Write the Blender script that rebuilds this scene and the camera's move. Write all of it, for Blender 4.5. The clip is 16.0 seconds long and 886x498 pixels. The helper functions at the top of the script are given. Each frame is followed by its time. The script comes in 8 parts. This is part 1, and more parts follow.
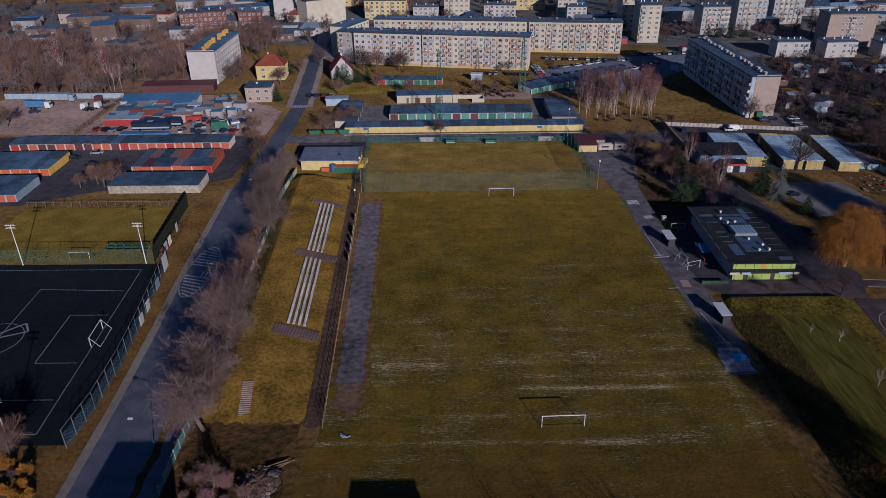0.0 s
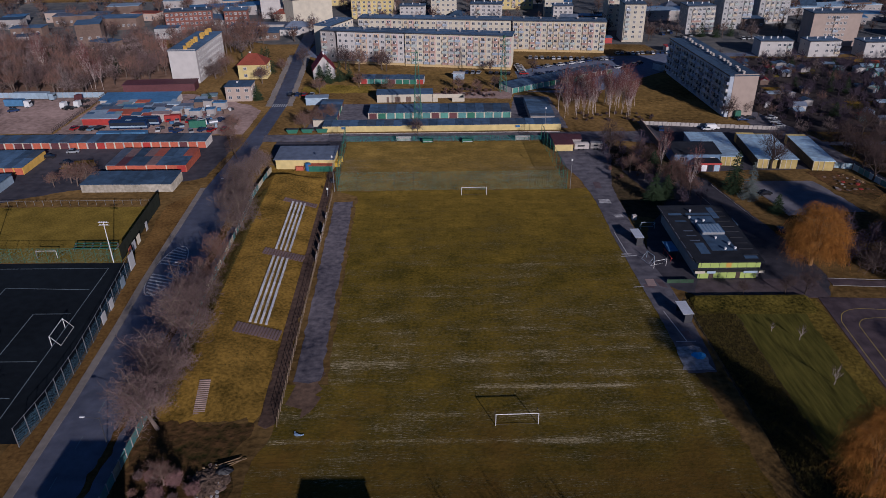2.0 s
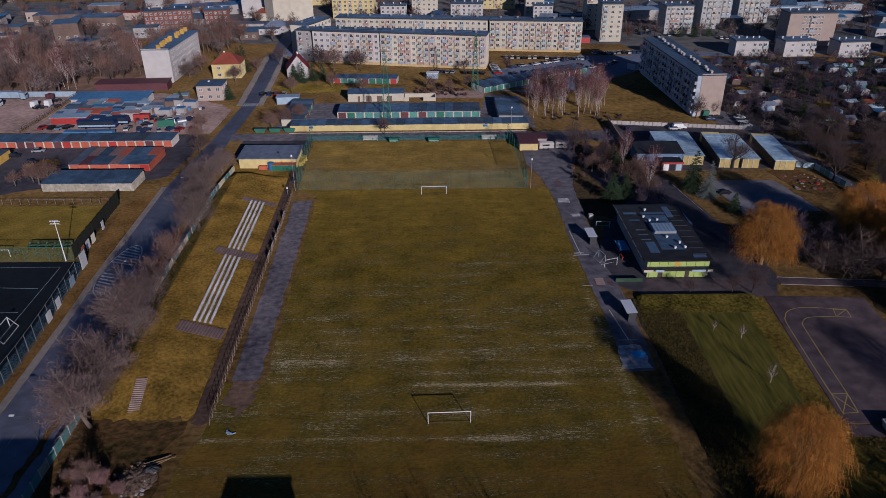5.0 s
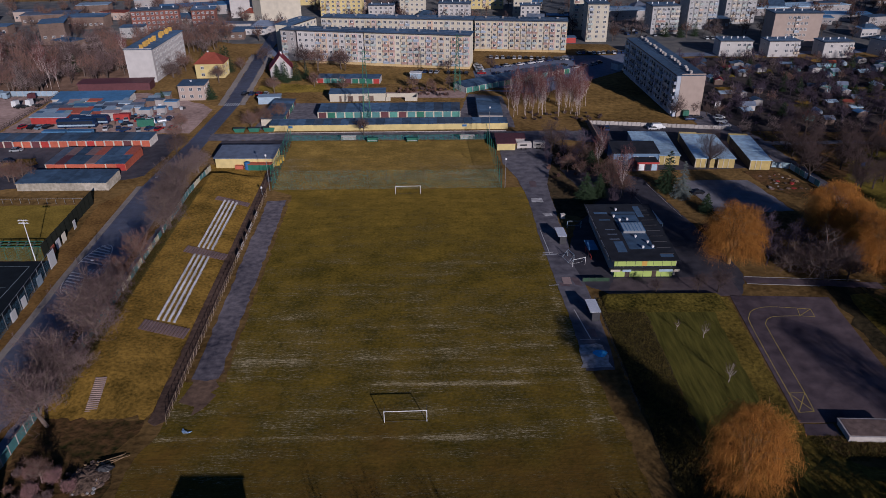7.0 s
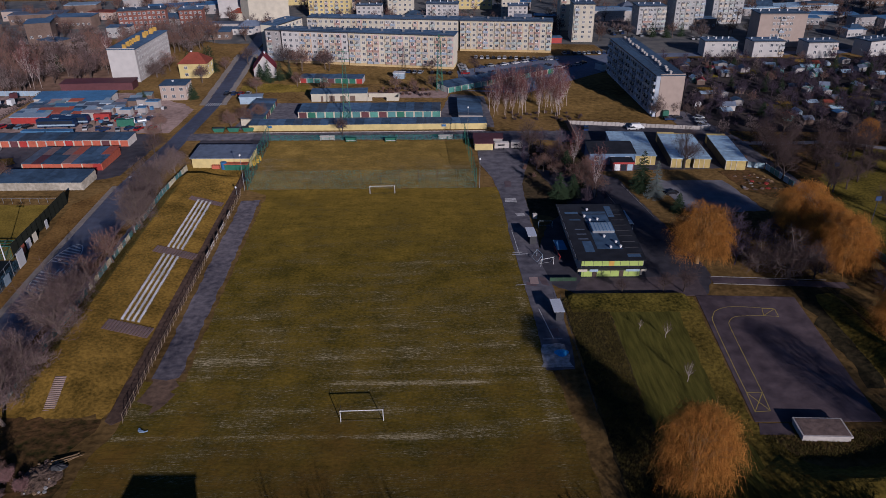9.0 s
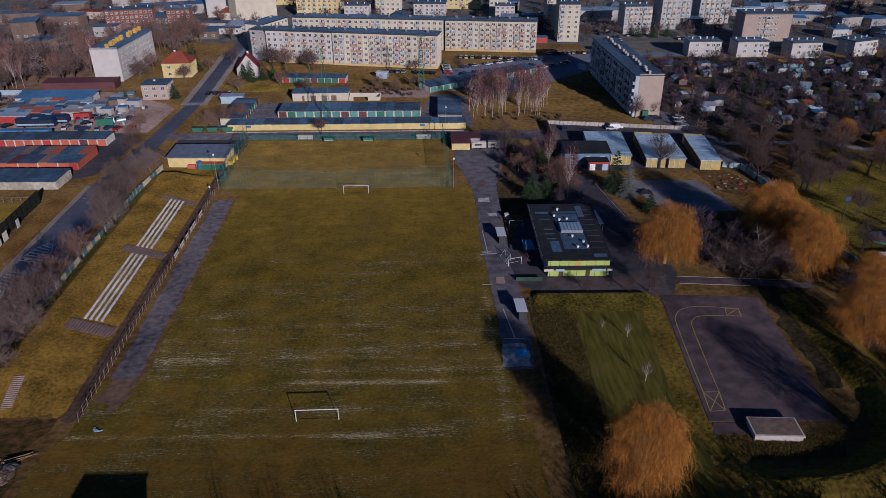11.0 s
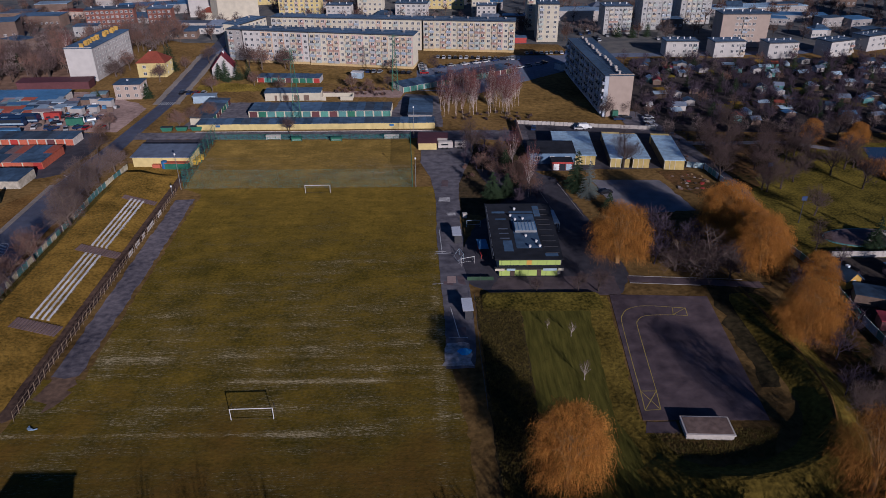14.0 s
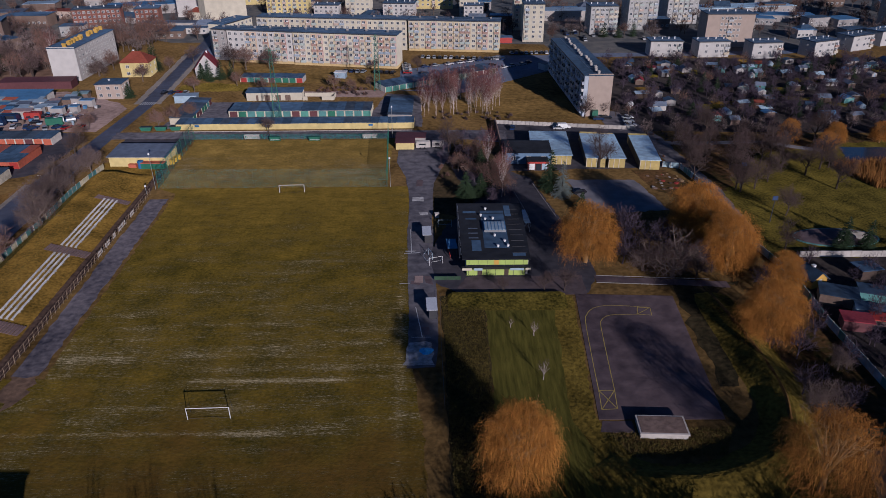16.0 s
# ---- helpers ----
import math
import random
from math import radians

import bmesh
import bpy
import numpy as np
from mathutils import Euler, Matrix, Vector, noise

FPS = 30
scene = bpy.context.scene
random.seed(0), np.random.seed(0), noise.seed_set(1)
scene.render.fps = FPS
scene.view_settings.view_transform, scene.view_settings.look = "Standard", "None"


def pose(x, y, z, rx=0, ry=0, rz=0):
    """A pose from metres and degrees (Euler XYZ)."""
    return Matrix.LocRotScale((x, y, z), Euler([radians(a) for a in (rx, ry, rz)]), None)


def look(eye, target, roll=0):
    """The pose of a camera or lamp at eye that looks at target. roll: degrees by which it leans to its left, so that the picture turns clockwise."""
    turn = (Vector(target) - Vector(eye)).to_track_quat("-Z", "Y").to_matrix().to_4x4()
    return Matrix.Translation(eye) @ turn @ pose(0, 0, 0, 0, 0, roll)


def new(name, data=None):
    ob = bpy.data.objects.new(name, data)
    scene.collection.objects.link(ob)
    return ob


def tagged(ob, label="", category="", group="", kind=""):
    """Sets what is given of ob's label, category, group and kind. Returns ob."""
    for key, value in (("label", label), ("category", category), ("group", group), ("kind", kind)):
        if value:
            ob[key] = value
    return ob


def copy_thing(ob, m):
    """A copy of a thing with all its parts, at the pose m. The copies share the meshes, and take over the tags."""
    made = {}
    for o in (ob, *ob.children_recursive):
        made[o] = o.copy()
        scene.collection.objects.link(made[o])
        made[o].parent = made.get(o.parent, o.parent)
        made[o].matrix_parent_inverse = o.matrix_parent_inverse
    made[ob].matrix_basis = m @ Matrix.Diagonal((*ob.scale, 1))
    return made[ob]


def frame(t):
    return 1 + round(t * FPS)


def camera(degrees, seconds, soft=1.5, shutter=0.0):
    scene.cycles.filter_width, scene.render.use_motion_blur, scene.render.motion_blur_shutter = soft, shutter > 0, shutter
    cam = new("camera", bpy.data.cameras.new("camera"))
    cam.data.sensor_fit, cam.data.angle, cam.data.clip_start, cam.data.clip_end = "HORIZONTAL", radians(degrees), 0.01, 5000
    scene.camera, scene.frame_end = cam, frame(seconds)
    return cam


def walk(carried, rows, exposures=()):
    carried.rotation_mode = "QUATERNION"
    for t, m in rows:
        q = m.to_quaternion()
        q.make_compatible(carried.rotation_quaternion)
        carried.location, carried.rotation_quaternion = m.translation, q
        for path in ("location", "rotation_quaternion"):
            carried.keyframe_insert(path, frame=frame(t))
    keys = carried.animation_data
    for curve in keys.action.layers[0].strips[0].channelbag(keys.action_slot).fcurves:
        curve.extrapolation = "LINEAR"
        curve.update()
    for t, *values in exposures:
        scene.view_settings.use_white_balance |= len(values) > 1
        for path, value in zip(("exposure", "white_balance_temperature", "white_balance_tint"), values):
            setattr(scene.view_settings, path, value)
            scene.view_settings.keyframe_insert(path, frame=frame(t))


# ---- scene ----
cam = camera(64.5, 16.0, soft=0.8)
METRES, EYE, TILT, LEAN, TURN = 59.911, 83.856, -28.087, 0.599, 0.0
ROWS = [
    (0.0, 0.0000, 0.0000, 0.0000, 0.000, 0.000, -0.000),
    (0.5, 0.0322, -0.0000, -0.0009, -0.029, -0.010, 0.010),
    (1.0, 0.0643, -0.0000, -0.0019, -0.057, -0.021, 0.019),
    (1.5, 0.0960, -0.0004, -0.0028, -0.086, -0.031, 0.019),
    (2.0, 0.1276, -0.0006, -0.0033, -0.114, -0.031, 0.008),
    (2.5, 0.1592, -0.0011, -0.0046, -0.142, -0.021, 0.008),
    (3.0, 0.1906, -0.0017, -0.0055, -0.161, -0.032, 0.008),
    (3.5, 0.2224, -0.0025, -0.0060, -0.189, -0.032, 0.007),
    (4.0, 0.2540, -0.0034, -0.0057, -0.208, -0.052, 0.007),
    (6.5, 0.4085, -0.0079, -0.0089, -0.309, -0.043, -0.015),
    (7.0, 0.4394, -0.0090, -0.0093, -0.317, -0.034, -0.025),
    (7.5, 0.4701, -0.0101, -0.0094, -0.325, -0.044, -0.046),
    (8.0, 0.5009, -0.0111, -0.0104, -0.343, -0.024, -0.046),
    (8.5, 0.5317, -0.0124, -0.0104, -0.351, -0.024, -0.046),
    (9.0, 0.5630, -0.0135, -0.0106, -0.370, -0.025, -0.047),
    (11.5, 0.7211, -0.0193, -0.0100, -0.432, -0.066, -0.099),
    (12.0, 0.7523, -0.0199, -0.0104, -0.440, -0.066, -0.099),
    (12.5, 0.7832, -0.0207, -0.0108, -0.468, -0.056, -0.109),
    (13.0, 0.8141, -0.0215, -0.0111, -0.477, -0.057, -0.110),
    (13.5, 0.8447, -0.0225, -0.0118, -0.485, -0.047, -0.110),
    (14.0, 0.8757, -0.0234, -0.0124, -0.493, -0.047, -0.121),
    (14.5, 0.9069, -0.0242, -0.0132, -0.521, -0.057, -0.131),
    (15.0, 0.9382, -0.0251, -0.0130, -0.540, -0.068, -0.131),
    (15.5, 0.9690, -0.0261, -0.0132, -0.558, -0.068, -0.122),
    (16.0, 0.9996, -0.0268, -0.0136, -0.556, -0.048, -0.122),]
walk(cam, [(t, pose(0, 0, EYE, TILT, LEAN, TURN) @ pose(METRES * x, METRES * y, METRES * z, 90 + pitch, roll, yaw)) for t, x, y, z, yaw, pitch, roll in ROWS],
     exposures=[(0.0, -0.55, 5330, 21), (16.0, -0.45, 5330, 21)])

# ---- light: low winter sun from behind and to the right, clear sky ----
SUN_EL, SUN_AZ = 16.5, 157.7
sky_world = bpy.data.worlds.new("sky")
scene.world = sky_world
sky_world.use_nodes = True
sky_nodes = sky_world.node_tree.nodes
sky_tex = sky_nodes.new("ShaderNodeTexSky")
sky_tex.sky_type, sky_tex.sun_disc = "NISHITA", False
sky_tex.air_density, sky_tex.dust_density, sky_tex.ozone_density = 1.0, 0.1, 6.5
sky_tex.sun_elevation, sky_tex.sun_rotation = radians(SUN_EL), radians(SUN_AZ)
sky_nodes["Background"].inputs["Strength"].default_value = 0.046
sky_world.node_tree.links.new(sky_tex.outputs["Color"], sky_nodes["Background"].inputs["Color"])
sun_data = bpy.data.lights.new("sun", "SUN")
sun_data.energy, sun_data.angle, sun_data.color = 4.4, radians(0.5), (1.0, 0.86, 0.70)
sun = new("sun", sun_data)
to_sun = Vector((math.sin(radians(SUN_AZ)) * math.cos(radians(SUN_EL)), math.cos(radians(SUN_AZ)) * math.cos(radians(SUN_EL)), math.sin(radians(SUN_EL))))
sun.matrix_world = look(to_sun * 400, (0, 0, 0))


# ---- materials ----
def mat(name, col, rough=0.85, var=0.3, scale=1.0, bump=0.3, rand=0.0, metal=0.0, col2=None, stretch=(1, 1, 1), island=0.0):
    """A procedural surface: base colour that varies at two scales, with fine relief. scale: grains to the metre."""
    m = bpy.data.materials.new(name)
    m.use_nodes = True
    n, l = m.node_tree.nodes, m.node_tree.links
    bsdf = n["Principled BSDF"]
    bsdf.inputs["Roughness"].default_value, bsdf.inputs["Metallic"].default_value = rough, metal
    bsdf.inputs["Specular IOR Level"].default_value = 0.08 if rough > 0.92 else 0.25 if rough > 0.7 else 0.5
    bsdf.inputs["Diffuse Roughness"].default_value = 1.0 if rough > 0.92 else 0.5 if rough > 0.84 else 0.0
    geo, mp = n.new("ShaderNodeNewGeometry"), n.new("ShaderNodeMapping")
    mp.inputs["Scale"].default_value = stretch
    l.new(geo.outputs["Position"], mp.inputs["Vector"])
    fine, broad, mix, col_mix = n.new("ShaderNodeTexNoise"), n.new("ShaderNodeTexNoise"), n.new("ShaderNodeMath"), n.new("ShaderNodeMix")
    fine.inputs["Scale"].default_value, fine.inputs["Detail"].default_value = scale, 4
    broad.inputs["Scale"].default_value, broad.inputs["Detail"].default_value = scale * 0.09, 3
    for t in (fine, broad):
        l.new(mp.outputs["Vector"], t.inputs["Vector"])
    mix.operation = "ADD"
    l.new(fine.outputs["Fac"], mix.inputs[0])
    l.new(broad.outputs["Fac"], mix.inputs[1])
    rng = n.new("ShaderNodeMapRange")
    rng.inputs["From Min"].default_value, rng.inputs["From Max"].default_value = 0.7, 1.3
    l.new(mix.outputs[0], rng.inputs["Value"])
    col_mix.data_type = "RGBA"
    col_mix.inputs["A"].default_value = (*[c * (1 - var) for c in col], 1)
    col_mix.inputs["B"].default_value = (*(col2 or [min(1, c * (1 + var)) for c in col]), 1)
    l.new(rng.outputs["Result"], col_mix.inputs["Factor"])
    out = col_mix.outputs["Result"]
    if rand or island:
        hsv, mr = n.new("ShaderNodeHueSaturation"), n.new("ShaderNodeMapRange")
        src = geo.outputs["Random Per Island"] if island else n.new("ShaderNodeObjectInfo").outputs["Random"]
        mr.inputs["To Min"].default_value, mr.inputs["To Max"].default_value = 1 - (rand or island), 1 + (rand or island)
        l.new(src, mr.inputs["Value"])
        l.new(mr.outputs["Result"], hsv.inputs["Value"])
        l.new(out, hsv.inputs["Color"])
        out = hsv.outputs["Color"]
    l.new(out, bsdf.inputs["Base Color"])
    if bump:
        bp = n.new("ShaderNodeBump")
        bp.inputs["Strength"].default_value, bp.inputs["Distance"].default_value = bump, 0.3 / scale
        l.new(fine.outputs["Fac"], bp.inputs["Height"])
        l.new(bp.outputs["Normal"], bsdf.inputs["Normal"])
    return m


def turf(name, col, col2, worn, worn_amount, y_mid, y_span, far=None, near=None, marks=()):
    """Winter turf: mown across in fine bands, with short pale dry streaks that lie thickest round y_mid. far: y and a yellower tone beyond it; near: y and a browner one before it; marks: worn cross lines (y, middle x, half length, strength)."""
    m = mat(name, col, 0.95, 0.5, 1.5, 0.4, col2=col2)
    n, l = m.node_tree.nodes, m.node_tree.links
    bsdf = n["Principled BSDF"]
    base = bsdf.inputs["Base Color"].links[0].from_socket
    geo, sep = n.new("ShaderNodeNewGeometry"), n.new("ShaderNodeSeparateXYZ")
    l.new(geo.outputs["Position"], sep.inputs[0])

    def noise(sx, sy, detail, rough=0.5):
        mp, t = n.new("ShaderNodeMapping"), n.new("ShaderNodeTexNoise")
        mp.inputs["Scale"].default_value, mp.inputs["Rotation"].default_value = (sx, sy, 1), (0, 0, radians(-2.1))
        l.new(geo.outputs["Position"], mp.inputs["Vector"])
        l.new(mp.outputs["Vector"], t.inputs["Vector"])
        t.inputs["Scale"].default_value, t.inputs["Detail"].default_value, t.inputs["Roughness"].default_value = 1.0, detail, rough
        return t.outputs["Fac"]

    def calc(op, a, b):
        q = n.new("ShaderNodeMath")
        q.operation = op
        for i, v in enumerate((a, b)):
            if isinstance(v, (int, float)):
                q.inputs[i].default_value = v
            else:
                l.new(v, q.inputs[i])
        return q.outputs[0]

    def ramp(v, a, b, c, d):
        q = n.new("ShaderNodeMapRange")
        for key, x in zip(("From Min", "From Max", "To Min", "To Max"), (a, b, c, d)):
            q.inputs[key].default_value = x
        l.new(v, q.inputs["Value"])
        return q.outputs["Result"]

    def blend(fac, a, tone):
        q = n.new("ShaderNodeMix")
        q.data_type = "RGBA"
        q.inputs["B"].default_value = (*tone, 1)
        l.new(fac, q.inputs["Factor"])
        l.new(a, q.inputs["A"])
        return q.outputs["Result"]

    patch, streak, cross, mown, fleck, clump = noise(0.085, 0.085, 6), noise(0.42, 4.2, 6, 0.74), noise(0.9, 0.09, 4), noise(0.035, 0.30, 5, 0.6), noise(1.5, 3.0, 5, 0.8), noise(0.33, 0.45, 6, 0.66)
    # the edge between two tones wanders by some metres
    wander = calc("ADD", sep.outputs["Y"], calc("MULTIPLY", calc("SUBTRACT", patch, 0.5), 60.0))
    if far:
        base = blend(ramp(wander, far[0] - 35, far[0] + 35, 0.0, 0.8), base, far[1])
    if near:
        base = blend(ramp(wander, near[0] + 12, near[0] - 10, 0.0, 0.85), base, near[1])
    dark = [c * 0.42 for c in col]
    base = blend(ramp(patch, 0.44, 0.64, 0.0, 0.42), base, dark)
    base = blend(ramp(mown, 0.42, 0.66, 0.0, 0.36), base, dark)
    base = blend(ramp(streak, 0.46, 0.66, 0.0, 0.62), base, dark)
    base = blend(ramp(cross, 0.52, 0.72, 0.0, 0.22), base, dark)
    base = blend(ramp(clump, 0.50, 0.70, 0.0, 0.50), base, dark)
    base = blend(ramp(clump, 0.46, 0.30, 0.0, 0.45), base, [c * 0.75 for c in col2])
    off = calc("ABSOLUTE", calc("SUBTRACT", sep.outputs["Y"], float(y_mid)), 0.0)
    where = calc("ADD", ramp(off, 0.0, y_span, 0.14, 0.0), calc("ADD", calc("MULTIPLY", patch, 0.20), 0.064))
    wear = calc("ADD", calc("ADD", calc("MULTIPLY", streak, 0.56), calc("MULTIPLY", fleck, 0.55)), where)
    wear = calc("ADD", wear, calc("MULTIPLY", calc("SUBTRACT", mown, 0.5), 0.35))
    # the side line is worn pale
    side = calc("ABSOLUTE", calc("SUBTRACT", calc("ADD", sep.outputs["X"], calc("MULTIPLY", sep.outputs["Y"], 0.03)), 55.2), 0.0)
    wear = calc("ADD", wear, ramp(side, 0.0, 1.8, 0.045, 0.0))
    # worn remains of the old lines across the near end
    for y_line, x_mid, half, amount in marks:
        row = ramp(calc("ABSOLUTE", calc("SUBTRACT", sep.outputs["Y"], y_line), 0.0), 0.1, 1.1, amount, 0.0)
        reach = ramp(calc("ABSOLUTE", calc("SUBTRACT", sep.outputs["X"], x_mid), 0.0), half - 5.0, half, 1.0, 0.0)
        wear = calc("ADD", wear, calc("MULTIPLY", row, reach))
    base = blend(ramp(wear, 0.82, 0.98, 0.0, 0.26), base, [c * 0.62 for c in worn])
    base = blend(ramp(wear, 0.905, 1.04, 0.0, worn_amount), base, worn)
    l.new(base, bsdf.inputs["Base Color"])
    return m


GRASS = mat("rough_grass", (0.115, 0.070, 0.023), 0.95, 0.5, 0.7, 0.6, col2=(0.186, 0.115, 0.041))
PITCH = turf("pitch_turf", (0.103, 0.084, 0.011), (0.208, 0.138, 0.018), (0.56, 0.47, 0.29), 0.78, 112, 90, (178, (0.276, 0.176, 0.030)), (82, (0.140, 0.075, 0.016)), ((102.2, 27.0, 17.0, 0.11), (88.3, 5.0, 30.0, 0.085), (95.0, 8.0, 28.0, 0.035), (110.0, 8.0, 34.0, 0.03)))
PITCH2 = turf("training_turf", (0.211, 0.147, 0.032), (0.305, 0.198, 0.048), (0.46, 0.39, 0.29), 0.6, 205, 26)
LAWN = mat("lawn", (0.070, 0.069, 0.012), 0.95, 0.75, 1.6, 0.7, col2=(0.178, 0.136, 0.023))
DRYGRASS = mat("dry_grass", (0.152, 0.098, 0.018), 0.95, 0.55, 1.6, 0.8, col2=(0.285, 0.170, 0.032))
GREENISH = mat("yellow_green_grass", (0.118, 0.090, 0.015), 0.95, 0.65, 1.2, 0.8, col2=(0.225, 0.158, 0.028))
EARTH = mat("dark_soil", (0.030, 0.026, 0.034), 0.95, 0.4, 0.4, 0.6, col2=(0.058, 0.048, 0.042))
GRAVEL = mat("gravel_yard", (0.185, 0.130, 0.115), 0.95, 0.4, 0.5, 0.4, col2=(0.275, 0.200, 0.180))
ASPHALT = mat("asphalt", (0.120, 0.142, 0.200), 0.9, 0.25, 0.6, 0.15)
ASPHALT_OLD = mat("worn_asphalt", (0.082, 0.080, 0.104), 0.9, 0.5, 0.45, 0.2, col2=(0.172, 0.160, 0.178))
VERGE = mat("leafy_brown_verge", (0.118, 0.063, 0.020), 0.95, 0.5, 1.4, 0.4, col2=(0.186, 0.106, 0.033))
BROWNLAWN = mat("brown_winter_lawn", (0.112, 0.072, 0.022), 0.95, 0.5, 0.5, 0.5, col2=(0.205, 0.128, 0.040))
LITTER = mat("reddish_leaf_litter", (0.038, 0.046, 0.011), 0.95, 0.6, 0.7, 0.9, col2=(0.135, 0.070, 0.030))
COURT = mat("court_asphalt", (0.108, 0.078, 0.090), 0.9, 0.45, 0.3, 0.2, col2=(0.172, 0.126, 0.132))
PAVING = mat("concrete_paving", (0.21, 0.185, 0.165), 0.9, 0.2, 0.8, 0.2)
BLACKTURF = mat("dark_artificial_turf", (0.008, 0.011, 0.015), 0.95, 0.3, 0.5, 0.2)
LINE = mat("white_line_paint", (0.62, 0.62, 0.60), 0.8, 0.2, 2.0, 0)
FAINT = mat("worn_line_paint", (0.20, 0.245, 0.27), 0.9, 0.3, 1.0, 0)
YLINE = mat("yellow_line_paint", (0.55, 0.42, 0.10), 0.8, 0.25, 1.5, 0)
CONCRETE = mat("weathered_concrete", (0.36, 0.34, 0.32), 0.9, 0.25, 1.2, 0.3)
PALECONC = mat("pale_concrete", (0.50, 0.46, 0.42), 0.9, 0.2, 1.0, 0.2)
CREAM = mat("cream_render", (0.61, 0.555, 0.435), 0.9, 0.12, 0.4, 0.05)
BEIGE = mat("beige_render", (0.47, 0.375, 0.31), 0.9, 0.1, 0.4, 0.05)
WHITE = mat("white_render", (0.57, 0.54, 0.505), 0.9, 0.1, 0.4, 0.05)
GREYWALL = mat("grey_render", (0.40, 0.37, 0.35), 0.9, 0.15, 0.5, 0.1)
YELLOW = mat("yellow_render", (0.66, 0.54, 0.24), 0.9, 0.15, 0.5, 0.1)
OCHRE = mat("ochre_paint", (0.58, 0.36, 0.08), 0.85, 0.2, 0.6, 0.1)
BRICK = mat("red_brick", (0.24, 0.10, 0.075), 0.9, 0.25, 1.5, 0.2)
BROWNBRICK = mat("brown_brick", (0.20, 0.14, 0.11), 0.9, 0.25, 1.5, 0.2)
FELT = mat("roofing_felt", (0.046, 0.082, 0.138), 0.85, 0.4, 0.5, 0.2, rand=0.3)
BLACKFELT = mat("black_roofing_felt", (0.016, 0.018, 0.024), 0.9, 0.5, 0.35, 0.3)
ROOFSHEET = mat("pale_blue_corrugated_sheet", (0.48, 0.65, 0.79), 0.45, 0.35, 0.6, 0.1, rand=0.12)
BLUEWALL = mat("blue_grey_rendered_wall", (0.15, 0.23, 0.34), 0.85, 0.15, 0.5, 0.1)
SLABICE = mat("frosted_pale_concrete", (0.34, 0.33, 0.33), 0.85, 0.7, 0.9, 0.2)
FELT2 = mat("pale_roofing_felt", (0.15, 0.18, 0.235), 0.75, 0.3, 0.5, 0.2, rand=0.2)
BLUESHEET = mat("blue_grey_sheet_metal", (0.36, 0.46, 0.54), 0.5, 0.2, 0.8, 0.1)
BLUEROOF = mat("blue_sheet_metal", (0.10, 0.24, 0.42), 0.5, 0.25, 0.8, 0.1)
REDTILE = mat("red_roof_tiles", (0.30, 0.075, 0.045), 0.8, 0.25, 2.0, 0.3)
CRIMSON = mat("crimson_roof_tiles", (0.30, 0.045, 0.060), 0.75, 0.2, 2.0, 0.3)
GLASS = mat("dark_window_glass", (0.03, 0.035, 0.045), 0.08, 0.2, 0.3, 0, rand=0.4)


def curtained(name):
    """Window glass with curtains or blinds behind it: dark in one window, pale in the next."""
    m = mat(name, (0.07, 0.08, 0.10), 0.12, 0.3, 0.5, 0)
    n, l = m.node_tree.nodes, m.node_tree.links
    base = n["Principled BSDF"].inputs["Base Color"].links[0].from_socket
    info, mr, q = n.new("ShaderNodeObjectInfo"), n.new("ShaderNodeMapRange"), n.new("ShaderNodeMix")
    mr.inputs["From Min"].default_value, mr.inputs["From Max"].default_value, mr.inputs["To Max"].default_value = 0.35, 1.0, 0.75
    q.data_type = "RGBA"
    q.inputs["B"].default_value = (0.34, 0.33, 0.31, 1)
    l.new(info.outputs["Random"], mr.inputs["Value"])
    l.new(mr.outputs["Result"], q.inputs["Factor"])
    l.new(base, q.inputs["A"])
    l.new(q.outputs["Result"], n["Principled BSDF"].inputs["Base Color"])
    return m


PANE = curtained("curtained_window_glass")
FRAME = mat("white_window_frame", (0.70, 0.68, 0.64), 0.6, 0.08, 1.0, 0)
STEEL = mat("galvanised_steel", (0.42, 0.43, 0.44), 0.45, 0.15, 3.0, 0.05, metal=0.6)
WHITEPAINT = mat("white_paint", (0.80, 0.80, 0.78), 0.5, 0.08, 2.0, 0.05)
DARKMETAL = mat("dark_metal", (0.05, 0.05, 0.055), 0.6, 0.2, 2.0, 0.05)
GREENPAINT = mat("green_paint", (0.03, 0.16, 0.10), 0.6, 0.2, 1.0, 0.1)
TEAL = mat("teal_paint", (0.10, 0.26, 0.25), 0.7, 0.25, 0.7, 0.1)
TEALNET = mat("teal_net", (0.05, 0.26, 0.25), 0.8, 0.2, 1.0, 0)
REDPAINT = mat("red_paint", (0.42, 0.045, 0.035), 0.6, 0.2, 1.0, 0.1)
ORANGERED = mat("faded_red_paint", (0.52, 0.13, 0.07), 0.7, 0.2, 1.0, 0.1)
MAROON = mat("maroon_paint", (0.13, 0.045, 0.05), 0.7, 0.2, 1.0, 0.1)
BLUEPAINT = mat("blue_paint", (0.04, 0.16, 0.36), 0.5, 0.2, 1.0, 0.1)
LIME = mat("lime_render", (0.42, 0.52, 0.14), 0.85, 0.1, 0.6, 0.05)
WOOD = mat("weathered_planks", (0.62, 0.60, 0.58), 0.85, 0.3, 2.0, 0.2, rand=0.15)
DARKWOOD = mat("dark_timber", (0.085, 0.060, 0.048), 0.9, 0.3, 2.0, 0.2)
RUBBER = mat("tyre_rubber", (0.02, 0.02, 0.02), 0.9, 0.2, 3.0, 0)
